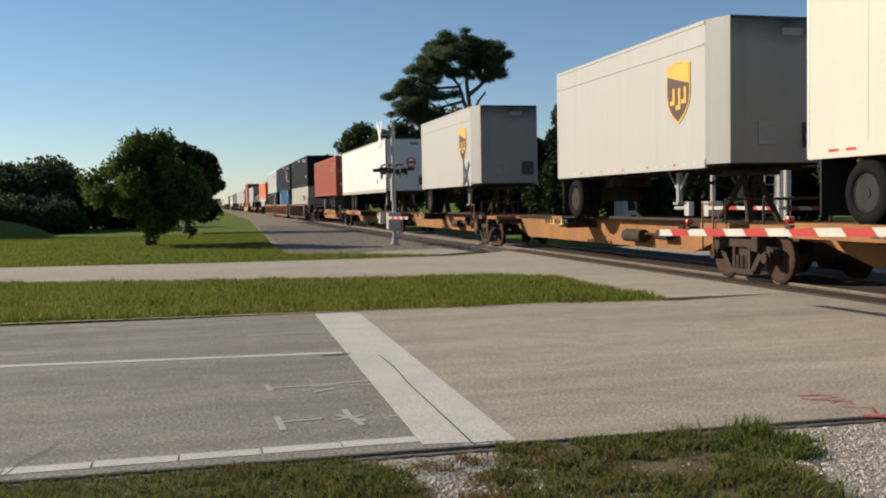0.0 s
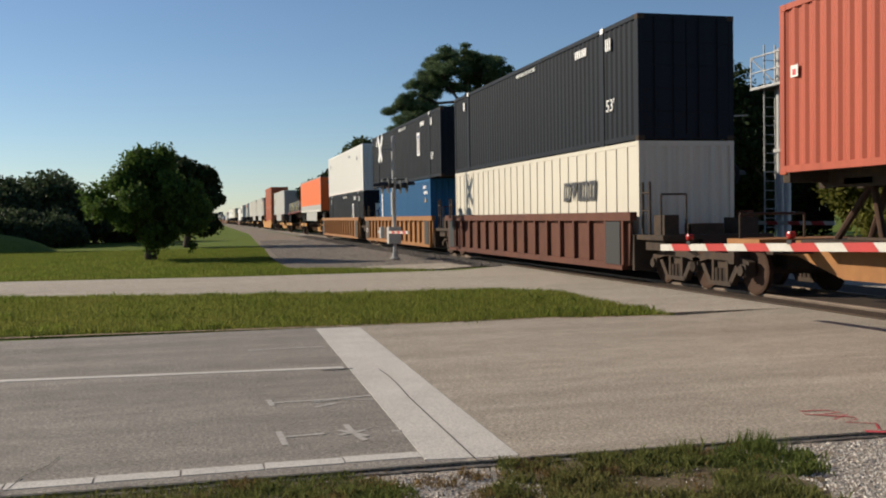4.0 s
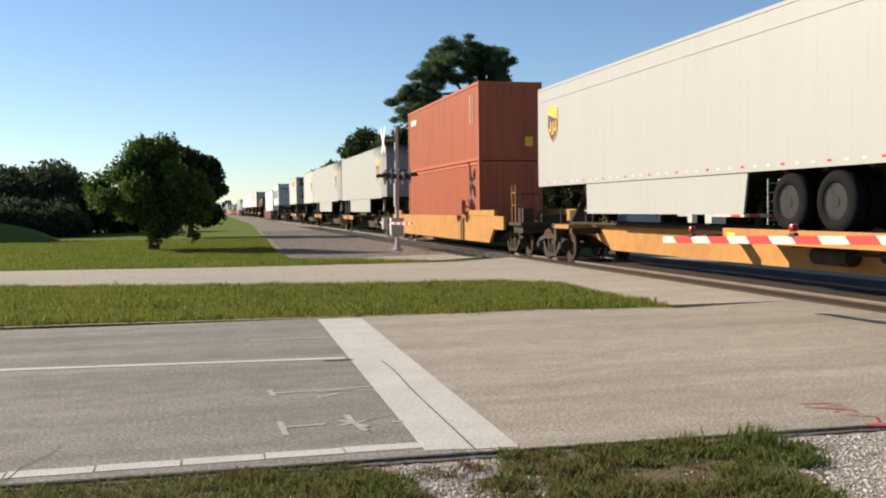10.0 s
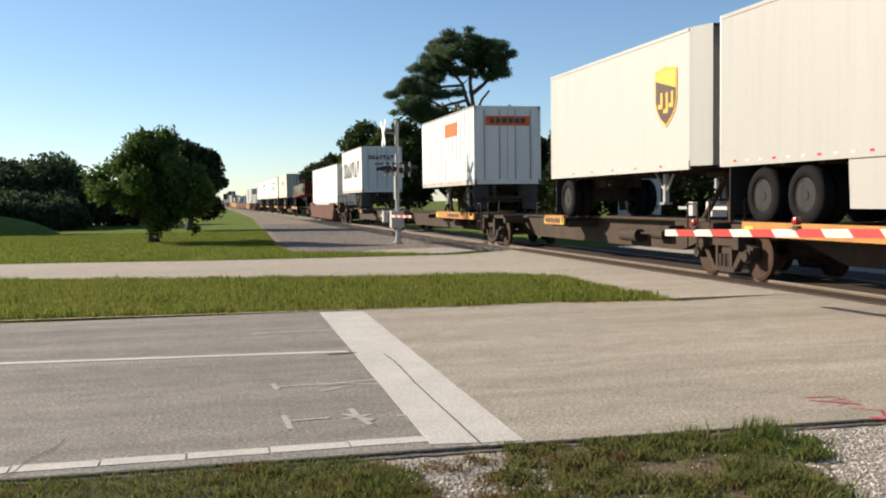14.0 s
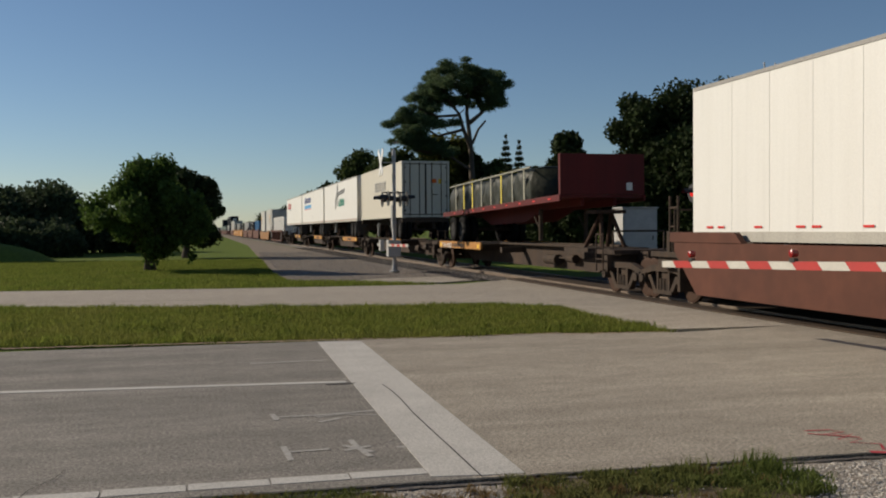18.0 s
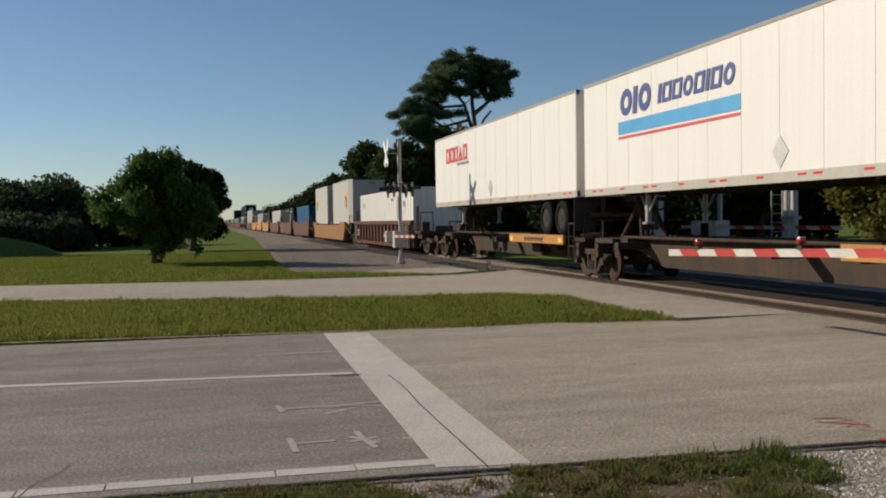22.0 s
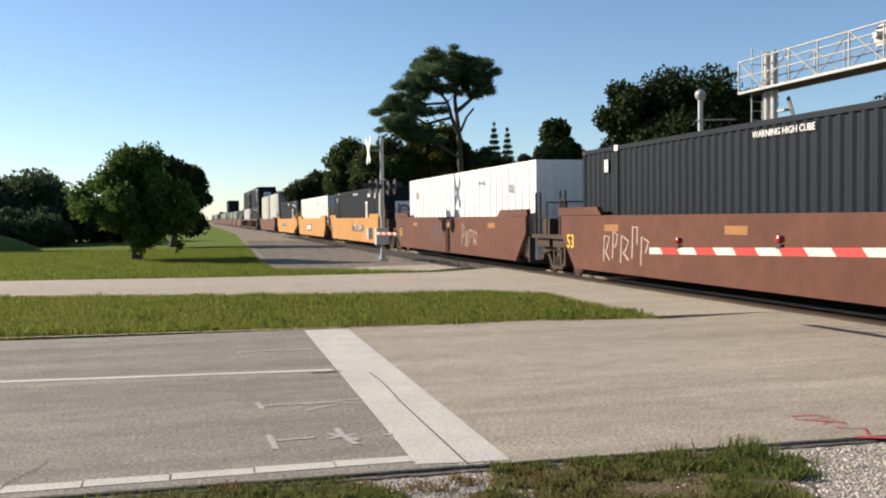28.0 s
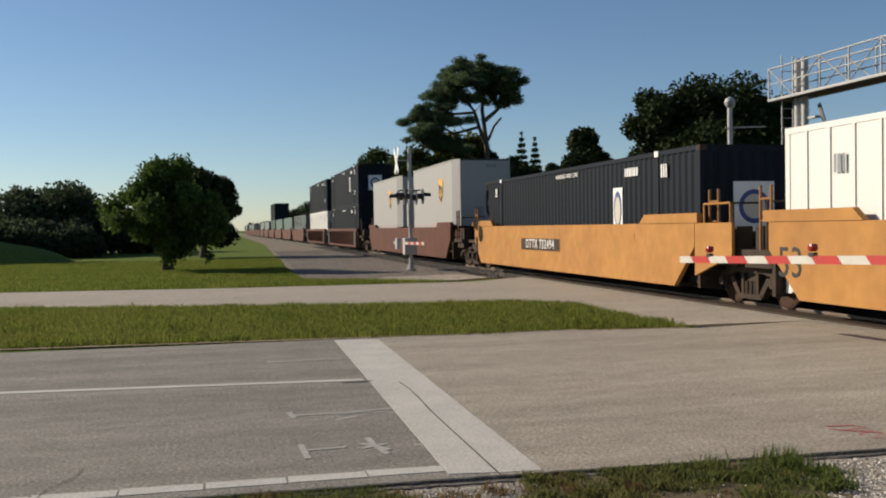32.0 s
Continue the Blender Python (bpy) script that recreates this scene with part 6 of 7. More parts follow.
# cantilever with flashing lamps over the far road
def cantilever():
    t = tagged(new("cantilever_signal"), "galvanised cantilever signal bridge over the road", "signal bridge")
    t.matrix_basis = Matrix.Translation((18.0, 26.6, 0))
    for dy in (-0.19, 0.19):
        part("column", tubes(((0, dy, 0), (0, dy, 6.74), 0.11), seg=16), MASTPAINT, t)
        part("column_cap", lathe([(6.74, 0.12), (6.79, 0.08), (6.83, 0.02)], 14, "z"), GALV, t, at=(0, dy, 0))
    for z in (1.5, 3.5):
        part("column_band", boxes((-0.14, 0.14, -0.36, 0.36, z, z + 0.1)), GALV, t)
    y0, y1 = 1.1, -11.0
    for x in (-0.45, 0.45):
        part("walkway_beam", box(x - 0.05, x + 0.05, y1, y0, 5.55, 5.63, 0.01), GALV, t)
        part("hand_rail", tubes(((x, y0, 6.6), (x, y1, 6.6), 0.028), ((x, y0, 6.1), (x, y1, 6.1), 0.022)), GALV, t)
        n = 9
        for i in range(n + 1):
            y = y0 + (y1 - y0) * i / n
            part("rail_post", tubes(((x, y, 5.6), (x, y, 6.6), 0.028), seg=6), GALV, t)
            if i < n:
                ya = y0 + (y1 - y0) * (i + 1) / n
                part("diagonal", tubes(((x, y, 5.62 if i % 2 else 6.6), (x, ya, 6.6 if i % 2 else 5.62), 0.022), seg=6), GALV, t)
    part("walkway_grating", boxes((-0.45, 0.45, y1, y0, 5.56, 5.6)), GRIME, t)
    part("end_ladder", tubes(((-0.2, 0.75, 0.3), (-0.2, 0.75, 7.0), 0.025), ((0.2, 0.75, 0.3), (0.2, 0.75, 7.0), 0.025), *(((-0.2, 0.75, 0.5 + 0.3 * i), (0.2, 0.75, 0.5 + 0.3 * i), 0.012) for i in range(21)), seg=6), GALV, t)
    for y in (-5.35, -5.95, -9.0):
        flasher(t, -0.3, y, 6.3, 1, shell=MASTPAINT)
    part("sign_blade", box(-0.02, 0.02, -0.07, 0.07, -0.32, 0.32, 0.01), RAILTRIM, t, at=Matrix.Translation((0.2, -0.75, 5.0)) @ pose(0, 0, 0, -25, 0, 0))
    part("sign_bracket", boxes((0.0, 0.2, -0.7, -0.3, 4.85, 4.92)), GALV, t)
    part("flood_box", box(-0.3, 0.1, -0.6, -0.25, 3.6, 4.1, 0.03), GALV, t)


cantilever()


def cabinet(x, y, w, d, h, label):
    t = tagged(new("relay_cabinet"), label, "cabinet")
    t.matrix_basis = Matrix.Translation((x, y, 0))
    part("body", box(-w / 2, w / 2, -d / 2, d / 2, 0.1, h, 0.02), MASTPAINT, t)
    part("door", box(-w / 2 + 0.08, w / 2 - 0.08, -d / 2 - 0.03, -d / 2, 0.2, h - 0.12, 0.01), MASTPAINT, t)
    part("handle", boxes((w / 2 - 0.22, w / 2 - 0.18, -d / 2 - 0.06, -d / 2 - 0.03, h * 0.5, h * 0.5 + 0.15)), BLACK, t)
    part("roof_cap", box(-w / 2 - 0.05, w / 2 + 0.05, -d / 2 - 0.06, d / 2 + 0.05, h, h + 0.06, 0.015), GALV, t)
    part("plinth", boxes((-w / 2 - 0.05, w / 2 + 0.05, -d / 2 - 0.05, d / 2 + 0.05, -0.1, 0.1)), CONCRETE, t)


cabinet(16.45, 34.0, 1.45, 0.8, 2.4, "pale metal relay cabinet beside the rails")


# ---- trees ----
def leaf_mesh(name, clumps, n, size, material, rng, needle=False, fuzz=False, ragged=False):
    """Many small leaves gathered in clumps: rows of (x, y, z, rx, ry, rz)."""
    vol = np.array([c[3] * c[4] * c[5] for c in clumps]) ** (2 / 3)
    pick = rng.choice(len(clumps), n, p=vol / vol.sum())
    c = np.array(clumps)[pick]
    d = rng.normal(size=(n, 3))
    d /= np.linalg.norm(d, axis=1)[:, None]
    r = rng.random(n) ** 0.42
    r = np.minimum(r * (rng.uniform(0.5, 1.4, n) if fuzz else rng.uniform(0.65, 1.3, n) if ragged else rng.uniform(0.8, 1.15, n)), 1.3)
    pos = c[:, :3] + d * r[:, None] * c[:, 3:]
    a = rng.normal(size=(n, 3))
    a /= np.linalg.norm(a, axis=1)[:, None]
    b = np.cross(a, rng.normal(size=(n, 3)))
    b /= np.linalg.norm(b, axis=1)[:, None]
    s = size * rng.uniform(0.6, 1.4, n)[:, None]
    wd = 0.22 if needle else 0.55
    v = np.stack([pos - a * s, pos + b * s * wd, pos + a * s, pos - b * s * wd], 1).reshape(-1, 3)
    f = np.arange(4 * n).reshape(-1, 4)
    return from_arrays(name, v, f, material)


def limb_tree(bm, p, d, length, r, depth, rng, tips, spread=0.7):
    q = p + d * length
    mid = (p + q) / 2 + Vector((rng.uniform(-1, 1), rng.uniform(-1, 1), rng.uniform(-0.3, 0.3))) * length * 0.06
    tube(bm, p, mid, r, r * 0.82, seg=8, cap=False)
    tube(bm, mid, q, r * 0.82, r * 0.62, seg=8, cap=False)
    if depth == 0:
        tips.append(q)
        return
    for k in range(rng.choice((2, 3))):
        nd = (d + Vector((rng.uniform(-1, 1), rng.uniform(-1, 1), rng.uniform(-0.25, 0.6))) * spread).normalized()
        limb_tree(bm, q, nd, length * rng.uniform(0.6, 0.85), r * 0.6, depth - 1, rng, tips, spread)


def tree(name, label, x, y, h, w, trunk_r, material, n, size, seed, trunk_h=0.35, depth=3, clump=0.22, base=0.3, needle=False, z=-0.05, shape=None, stems=1, fit=False):
    """A tapered trunk with limbs and an uneven crown of many small leaves."""
    rng, nr = random.Random(seed), np.random.default_rng(seed)
    t = tagged(new(name), label, "tree")
    t.matrix_basis = Matrix.Translation((x, y, z))
    bm, tips = bmesh.new(), []
    for s in range(stems):
        d = Vector((rng.uniform(-0.25, 0.25), rng.uniform(-0.2, 0.2), 1)).normalized()
        p = Vector((0.12 * s, 0.05 * s, 0))
        q = p + d * h * trunk_h
        tube(bm, p, q, trunk_r, trunk_r * 0.7, seg=12, cap=False)
        for k in range(4):
            nd = (d + Vector((rng.uniform(-1, 1), rng.uniform(-1, 1), rng.uniform(0, 0.5)))).normalized()
            limb_tree(bm, q - d * rng.uniform(0, h * 0.08), nd, h * 0.2, trunk_r * 0.5, depth - 1, rng, tips)
    part("trunk", bm, BARK, t, smooth=True)
    cl = []
    if shape:
        cl = shape
    else:
        zc = h * (base + 1) / 2
        for k in range(int(26 + w * 3)):
            a, e = rng.uniform(0, 2 * math.pi), rng.uniform(-0.95, 1)
            rr = rng.uniform(0.35, 0.86)
            cx = w / 2 * rr * math.cos(a) * math.sqrt(max(0.05, 1 - e * e * 0.8))
            cy = w / 2 * rr * math.sin(a) * math.sqrt(max(0.05, 1 - e * e * 0.8))
            cz = zc + e * rr * h * (1 - base) / 2 * 1.02
            r = w * clump * rng.uniform(0.6, 1.1)
            cl.append((cx, cy, cz, r, r, r * rng.uniform(0.55, 0.85)))
    if fit:
        # bring the crown to its full height and width
        fz = h / max(c[2] + c[5] for c in cl)
        fx = w / 2 / max(math.hypot(c[0], c[1]) + c[3] for c in cl)
        cl = [(c[0] * fx, c[1] * fx, c[2] * fz, c[3] * fx, c[4] * fx, c[5] * fz) for c in cl]
    part("crown", leaf_mesh("crown", cl, n, size, material, nr, needle=needle, fuzz=bool(shape)), material, t)
    return t


def layered(rows, per_metre, rng, r0, r1, squash, deep, skip=0.0):
    """Clumps that fill a crown given as layers of (height, left, right)."""
    out = []
    for z0, xa, xb in rows:
        wide = xb - xa
        for j in range(int(4 + wide * per_metre)):
            r = rng.uniform(r0, r1)
            cx = rng.uniform(xa + r * 0.7, xb - r * 0.7) if wide > 2 * r else (xa + xb) / 2
            f = math.sqrt(max(0.15, 1 - ((cx - (xa + xb) / 2) / (wide / 2 + 0.3)) ** 2))
            out.append((cx, rng.uniform(-1, 1) * deep * wide * f, z0 + rng.uniform(-0.3, 0.3), r, r, r * squash))
    return out


# the small bushy tree on the lawn
BUSH = ((4.2, -0.6, 1.1), (3.75, -0.9, 1.5), (3.25, -1.7, 1.9), (2.8, -2.6, 2.3), (2.35, -2.5, 2.75), (1.9, -1.4, 2.85), (1.55, -0.5, 2.3), (1.25, 0.0, 1.3), (1.0, 0.1, 0.6))
bush_rng = random.Random(15)
tree("bush_tree", "small round bushy tree with dense green leaves on the lawn", -2.2, 41.3, 4.0, 5.2, 0.10, LEAF, 40000, 0.09, 5, trunk_h=0.16, stems=4,
     shape=layered(BUSH, 3.6, bush_rng, 0.32, 0.56, 0.9, 0.42) + [(1.85, 0.1, 0.62, 0.2, 0.2, 0.26), (1.9, 0.1, 0.95, 0.07, 0.07, 0.2), (-0.55, 0, 4.38, 0.16, 0.16, 0.2), (0.75, 0, 4.5, 0.14, 0.14, 0.2), (1.15, 0, 4.4, 0.13, 0.13, 0.25), (0.1, 0, 4.4, 0.2, 0.2, 0.2)])
tree("oak_tree", "dark broad tree behind the bushy tree", -0.9, 62.0, 5.5, 4.7, 0.25, LEAFDARK, 24000, 0.18, 6, trunk_h=0.25, base=0.15)
# the last two trees stand out of view, added to shade the mound
for k, (x, y, h, w) in enumerate(((-12.4, 76, 6.2, 8.5), (-17.5, 78, 4.0, 9), (-22, 76, 4.2, 9), (-8.2, 80, 4.3, 6.5), (-27, 85, 4.6, 10), (-5.0, 82, 3.6, 6), (-10.5, 70, 2.6, 6), (-14.5, 70, 2.8, 7), (-19.3, 64.8, 8.6, 8.4), (-23.0, 69, 7.0, 8))):
    tree("hedge_tree", "dark dense tree at the far edge of the lawn", x, y, h * 0.83, w, 0.22, LEAFHAZE, 26000, 0.17, 20 + k, trunk_h=0.15, base=0.0)
bm = bmesh.new()
grid = []
for i in range(25):
    grid.append([bm.verts.new((-18.0 + 9.8 * a / 12, 59 + 7.0 * (i - 12) / 12, -0.08 + 1.75 * max(0.0, 1 - (a / 12) ** 2 - ((i - 12) / 12) ** 2) ** 0.7 + 0.04 * math.sin(a * 1.3 + i))) for a in range(-12, 13)])
for p, q in zip(grid, grid[1:]):
    for a in range(24):
        bm.faces.new((p[a], p[a + 1], q[a + 1], q[a]))
solid("grass_mound", bm, TURF, "low grassy mound at the edge of the lawn", "mound", "structure", smooth=True)
# the tall pine
PX, PY = 21.15, 77.0
pine_rng = random.Random(11)
# foliage pads: (x, z, half width, half height, how many)
PADS = ((0.5, 14.6, 3.0, 0.9, 44), (0.8, 13.6, 3.8, 0.85, 48), (3.1, 12.8, 1.4, 0.6, 12), (-2.4, 12.75, 1.4, 0.8, 18), (-0.9, 12.3, 1.6, 0.4, 10), (-3.5, 11.3, 1.5, 0.75, 18), (-3.9, 10.3, 1.9, 0.75, 24),
        (-4.3, 9.3, 1.5, 0.6, 16), (-3.0, 8.7, 1.3, 0.45, 11), (-1.4, 8.2, 1.1, 0.35, 6), (2.0, 12.0, 0.8, 0.35, 4), (-1.0, 10.5, 0.7, 0.3, 3), (-2.6, 11.3, 0.6, 0.5, 3))
pine_clumps = []
for cx, cz, wx, wz, many in PADS:
    for k in range(many):
        q, rr = pine_rng.uniform(0, 2 * math.pi), math.sqrt(pine_rng.random())
        r = pine_rng.uniform(0.4, 0.8)
        pine_clumps.append((cx + wx * rr * math.cos(q), pine_rng.uniform(-1, 1) * (0.6 + 0.7 * wx), cz + wz * rr * math.sin(q), r, r, r * pine_rng.uniform(0.45, 0.65)))


def pine():
    t = tagged(new("pine_tree"), "tall leaning pine with an open irregular crown", "tree")
    t.matrix_basis = Matrix.Translation((PX, PY, -0.05))
    bm = bmesh.new()
    limbs = [[(1.25, 0, 0), (1.2, 0, 5.0), (1.05, 0, 8.7)], [(1.05, 0, 8.7), (0.75, 0.1, 11.5), (0.95, 0.2, 13.6), (0.6, 0, 15.0)],
             [(1.05, 0, 8.5), (0.35, -0.3, 10.0), (-0.05, -0.4, 11.3), (-1.2, -0.5, 12.6), (-1.6, -0.3, 14.2)], [(0.95, 0.1, 10.6), (2.0, 0.5, 11.4), (2.8, 0.6, 12.2), (3.4, 0.5, 13.4)],
             [(1.2, 0, 8.9), (1.75, 0.1, 10.1), (2.4, 0.1, 10.85)], [(0.3, -0.3, 10.0), (-1.7, 0.3, 9.5), (-3.2, 0.5, 10.4), (-4.8, 0.4, 11.0)], [(1.15, 0, 6.6), (-1.0, 0.2, 8.0), (-3.6, -0.2, 8.2), (-5.0, -0.4, 9.0)], [(-0.05, -0.4, 11.2), (-2.0, -0.8, 11.0), (-4.0, -0.8, 11.8)]]
    nodes = []
    for k, pts in enumerate(limbs):
        r = 0.34 if k == 0 else 0.2 if k < 4 else 0.13
        for p, q in zip(pts, pts[1:]):
            tube(bm, p, q, r, r * 0.78, seg=10, cap=False)
            r *= 0.78
            if k:
                nodes += [Vector(q), (Vector(p) + Vector(q)) / 2]
    for c in pine_clumps[::2]:
        q = Vector(c[:3])
        s = min(nodes, key=lambda p: (p - q).length)
        m = (s + q) / 2 + Vector((0, 0, -0.15))
        tube(bm, s, m, 0.055, 0.04, seg=6, cap=False)
        tube(bm, m, q, 0.04, 0.015, seg=6, cap=False)
    part("trunk", bm, BARK, t, smooth=True)
    part("crown", leaf_mesh("crown", pine_clumps, 130000, 0.12, PINELEAF, np.random.default_rng(4), needle=True, ragged=True), PINELEAF, t)


pine()
# woods behind the track
for k, (x, y, h, w, mat) in enumerate(((29.9, 52.2, 11.0, 9.8, LEAFDARK), (27.4, 54.2, 10.2, 7.0, LEAFDARK), (32.4, 51.0, 9.5, 6.4, LEAFDARK), (23.6, 57.5, 7.9, 5.4, LEAFDARK), (32.4, 38.4, 6.7, 7.8, LEAFOLIVE), (38.0, 37.0, 9.4, 9.0, LEAFOLIVE), (45.0, 40.0, 9.0, 11.0, LEAFOLIVE), (42.5, 50.0, 9.3, 10.0, LEAFDARK),
        (17.0, 80.0, 8.8, 8.0, LEAFWOOD), (21.2, 80.5, 10.0, 6.4, LEAFOLIVE), (23.8, 79.5, 8.4, 6.0, LEAFWOOD), (15.8, 92.0, 9.8, 7.6, LEAFWOOD), (13.8, 104.0, 7.0, 8.0, LEAFDARK), (16.0, 125.0, 6.8, 10.0, LEAFWOOD), (16.5, 150.0, 6.5, 11.0, LEAFDARK), (26.4, 82.0, 7.4, 6.5, LEAFDARK), (31.0, 84.0, 7.6, 4.5, LEAFDARK), (34.5, 86.0, 7.2, 6.0, LEAFDARK), (42.0, 84.0, 7.0, 10.0, LEAFDARK), (16.5, 180, 6, 10, LEAFDARK), (17, 220, 6, 12, LEAFDARK))):
    tree("roadside_tree", "broad dark green tree in the row behind the rails" if mat is LEAFDARK else "broad green tree in the row behind the rails", x, y, h, w, 0.28, mat, 46000 if y < 70 else 24000, 0.15 if y < 70 else 0.19, 40 + k, trunk_h=0.2, base=0.0, fit=True)


for k, (x, y, h, w) in enumerate(((24.0, 60.5, 4.2, 7), (28.0, 57.0, 5.0, 8), (31.0, 55.0, 5.0, 8), (34.5, 53.0, 5.0, 8), (38.0, 55.0, 5.5, 8), (20.5, 66.0, 4.0, 7), (43.0, 46.0, 4.5, 8), (49.0, 44.0, 5.0, 9), (55.0, 40.0, 6.0, 10), (60.0, 34.0, 6.0, 10), (60.0, 24.0, 6.0, 10))):
    tree("shrub", "dense dark shrub under the trees behind the rails", x, y, h, w, 0.15, LEAFDARK, 14000, 0.17, 70 + k, trunk_h=0.12, base=0.0, fit=True)


for k, (x, y) in enumerate(((6.0, 640), (-1.0, 650), (-9.0, 645), (-18.0, 650), (-28.0, 640), (-40.0, 650), (24.0, 640), (34.0, 650))):
    tree("far_tree", "dark distant tree near the end of the line", x, y, 7.0 + (k % 3), 13.0, 0.3, LEAFDARK, 3000, 0.55, 90 + k, trunk_h=0.15, base=0.0, fit=True)


def norfolk(x, y, h):
    t = tagged(new("conifer_tree"), "slender tiered conifer with a pointed top", "tree", "pair of slender conifers")
    t.matrix_basis = Matrix.Translation((x, y, -0.05))
    part("trunk", tubes(((0, 0, 0), (0, 0, h), 0.14, 0.02)), BARK, t)
    cl = []
    for i in range(13):
        z = h * (0.35 + 0.64 * i / 12)
        r = (1.55 - 1.4 * i / 12) * h / 10.5
        for j in range(7):
            a = j * 2 * math.pi / 7 + i
            cl.append((r * 0.55 * math.cos(a), r * 0.55 * math.sin(a), z + 0.05, r * 0.45, r * 0.45, 0.2))
    part("crown", leaf_mesh("crown", cl, 12000, 0.12, LEAFDARK, np.random.default_rng(int(x * 10)), needle=True), LEAFDARK, t)


norfolk(27.6, 84.0, 10.3)
norfolk(28.9, 84.0, 9.8)


# ---- grass, gravel and marks on the ground ----
def blades(name, rng, pts, hmin, hmax, wide, material, label, lean=0.5, z=-0.06, scale=1.0):
    """Single grass blades as narrow bent leaves at the given ground places."""
    n = len(pts)
    h = rng.uniform(hmin, hmax, n) * scale
    a = rng.uniform(0, 2 * math.pi, n)
    side = np.stack([np.cos(a), np.sin(a), np.zeros(n)], 1) * (wide * rng.uniform(0.6, 1.3, n))[:, None]
    b = rng.uniform(0, 2 * math.pi, n)
    out = np.stack([np.cos(b), np.sin(b), np.zeros(n)], 1) * (h * lean * rng.uniform(0.2, 1.2, n))[:, None]
    base = np.column_stack([pts, np.full(n, z)])
    up = np.zeros((n, 3))
    up[:, 2] = h
    v = np.stack([base - side, base + side, base + up * 0.6 + out * 0.35 + side * 0.7, base + up + out, base + up * 0.6 + out * 0.35 - side * 0.7], 1).reshape(-1, 3)
    ob = new(name, from_arrays(name, v, np.arange(5 * n).reshape(-1, 5), material))
    return tagged(ob, label, "grass", "", "stuff")


def inside(pts, poly):
    x, y = pts[:, 0], pts[:, 1]
    ok = np.zeros(len(pts), bool)
    for (x0, y0), (x1, y1) in zip(poly, poly[1:] + poly[:1]):
        cut = ((y0 > y) != (y1 > y)) & (x < (x1 - x0) * (y - y0) / (y1 - y0 + 1e-12) + x0)
        ok ^= cut
    return ok


def scatter(rng, poly, n):
    p = np.array(poly)
    pts = rng.uniform(p.min(0), p.max(0), (n, 2))
    return pts[inside(pts, poly)]


GR = np.random.default_rng(7)
MEDIAN = [(-14, 15.9), (-2.9, 14.95), (0.3, 14.5), (3.6, 14.03), (5.5, 14.1), (7.3, 13.66), (7.3, 14.6), (7.22, 16.7), (7.36, 18.7), (6.3, 20.0), (2.8, 20.45), (-4.4, 22.55), (-14, 25.5)]
blades("median_grass", GR, scatter(GR, MEDIAN, 330000), 0.05, 0.15, 0.009, BLADE, "green mown grass on the median between the carriageways")
slab("median_turf", MEDIAN, -0.3, -0.02, TURF, "green turf of the median between the carriageways", "lawn")
LAWN = [(-16, 31.2), (-5.6, 29.1), (0.5, 28.1), (7.0, 27.75), (5.0, 30.2), (2.8, 31.4), (2.7, 34), (2.85, 41), (3.4, 55), (-14, 56)]
blades("lawn_grass", GR, scatter(GR, LAWN, 260000), 0.05, 0.16, 0.014, LAWNBLADE, "green lawn grass beyond the far carriageway")
# shoulder in front of the camera
slab("shoulder", [(-40, -6), (12, -6), (9.7, 5.745), (1.72, 5.995), (-2.0, 6.095), (-40, 6.11)], -0.3, -0.022, SHELL, "pale shell gravel shoulder beside the road", "ground")
LEFTGRASS = [(-6, 3.2), (1.1, 3.6), (1.25, 5.5), (0.9, 6.0), (-6, 6.1)]
WEEDS = [(1.75, 4.0), (3.1, 4.0), (3.7, 5.0), (3.95, 5.6), (3.7, 5.88), (1.95, 5.95), (1.65, 5.3)]
blades("verge_grass", GR, scatter(GR, LEFTGRASS, 75000), 0.015, 0.055, 0.004, WEED, "short dry verge grass along the road edge", lean=0.9, z=-0.022)
slab("verge_soil", LEFTGRASS, -0.1, -0.018, SOIL, "dark bare soil under the verge grass", "soil")
slab("verge_soil", WEEDS, -0.1, -0.018, SOIL, "dark bare soil under the weeds", "soil")
NEARLEFT = [(-0.2, 4.3), (1.05, 4.2), (1.15, 5.6), (0.2, 5.98)]


def tufts(name, regions, count, per, hmin, hmax, wide, material, label, spread=0.05, z=-0.022):
    """Clumps of leaves, each clump with a height of its own."""
    pts, tall_of = [], []
    for k in range(count):
        c = scatter(GR, regions[k % len(regions)], 40)[:1]
        if len(c):
            m = int(per * GR.uniform(0.5, 1.4))
            pts.append(c + GR.normal(0, spread * GR.uniform(0.6, 1.5), (m, 2)))
            tall_of.append(np.full(m, GR.uniform(0.35, 1.0)))
    pts, tall_of = np.concatenate(pts), np.concatenate(tall_of)
    ok = (pts[:, 1] < 6.0 - 0.029 * (pts[:, 0] - 1.0)) | (pts[:, 1] > 12)
    return blades(name, GR, pts[ok], hmin, hmax, wide, material, label, lean=0.8, z=z, scale=tall_of[ok])


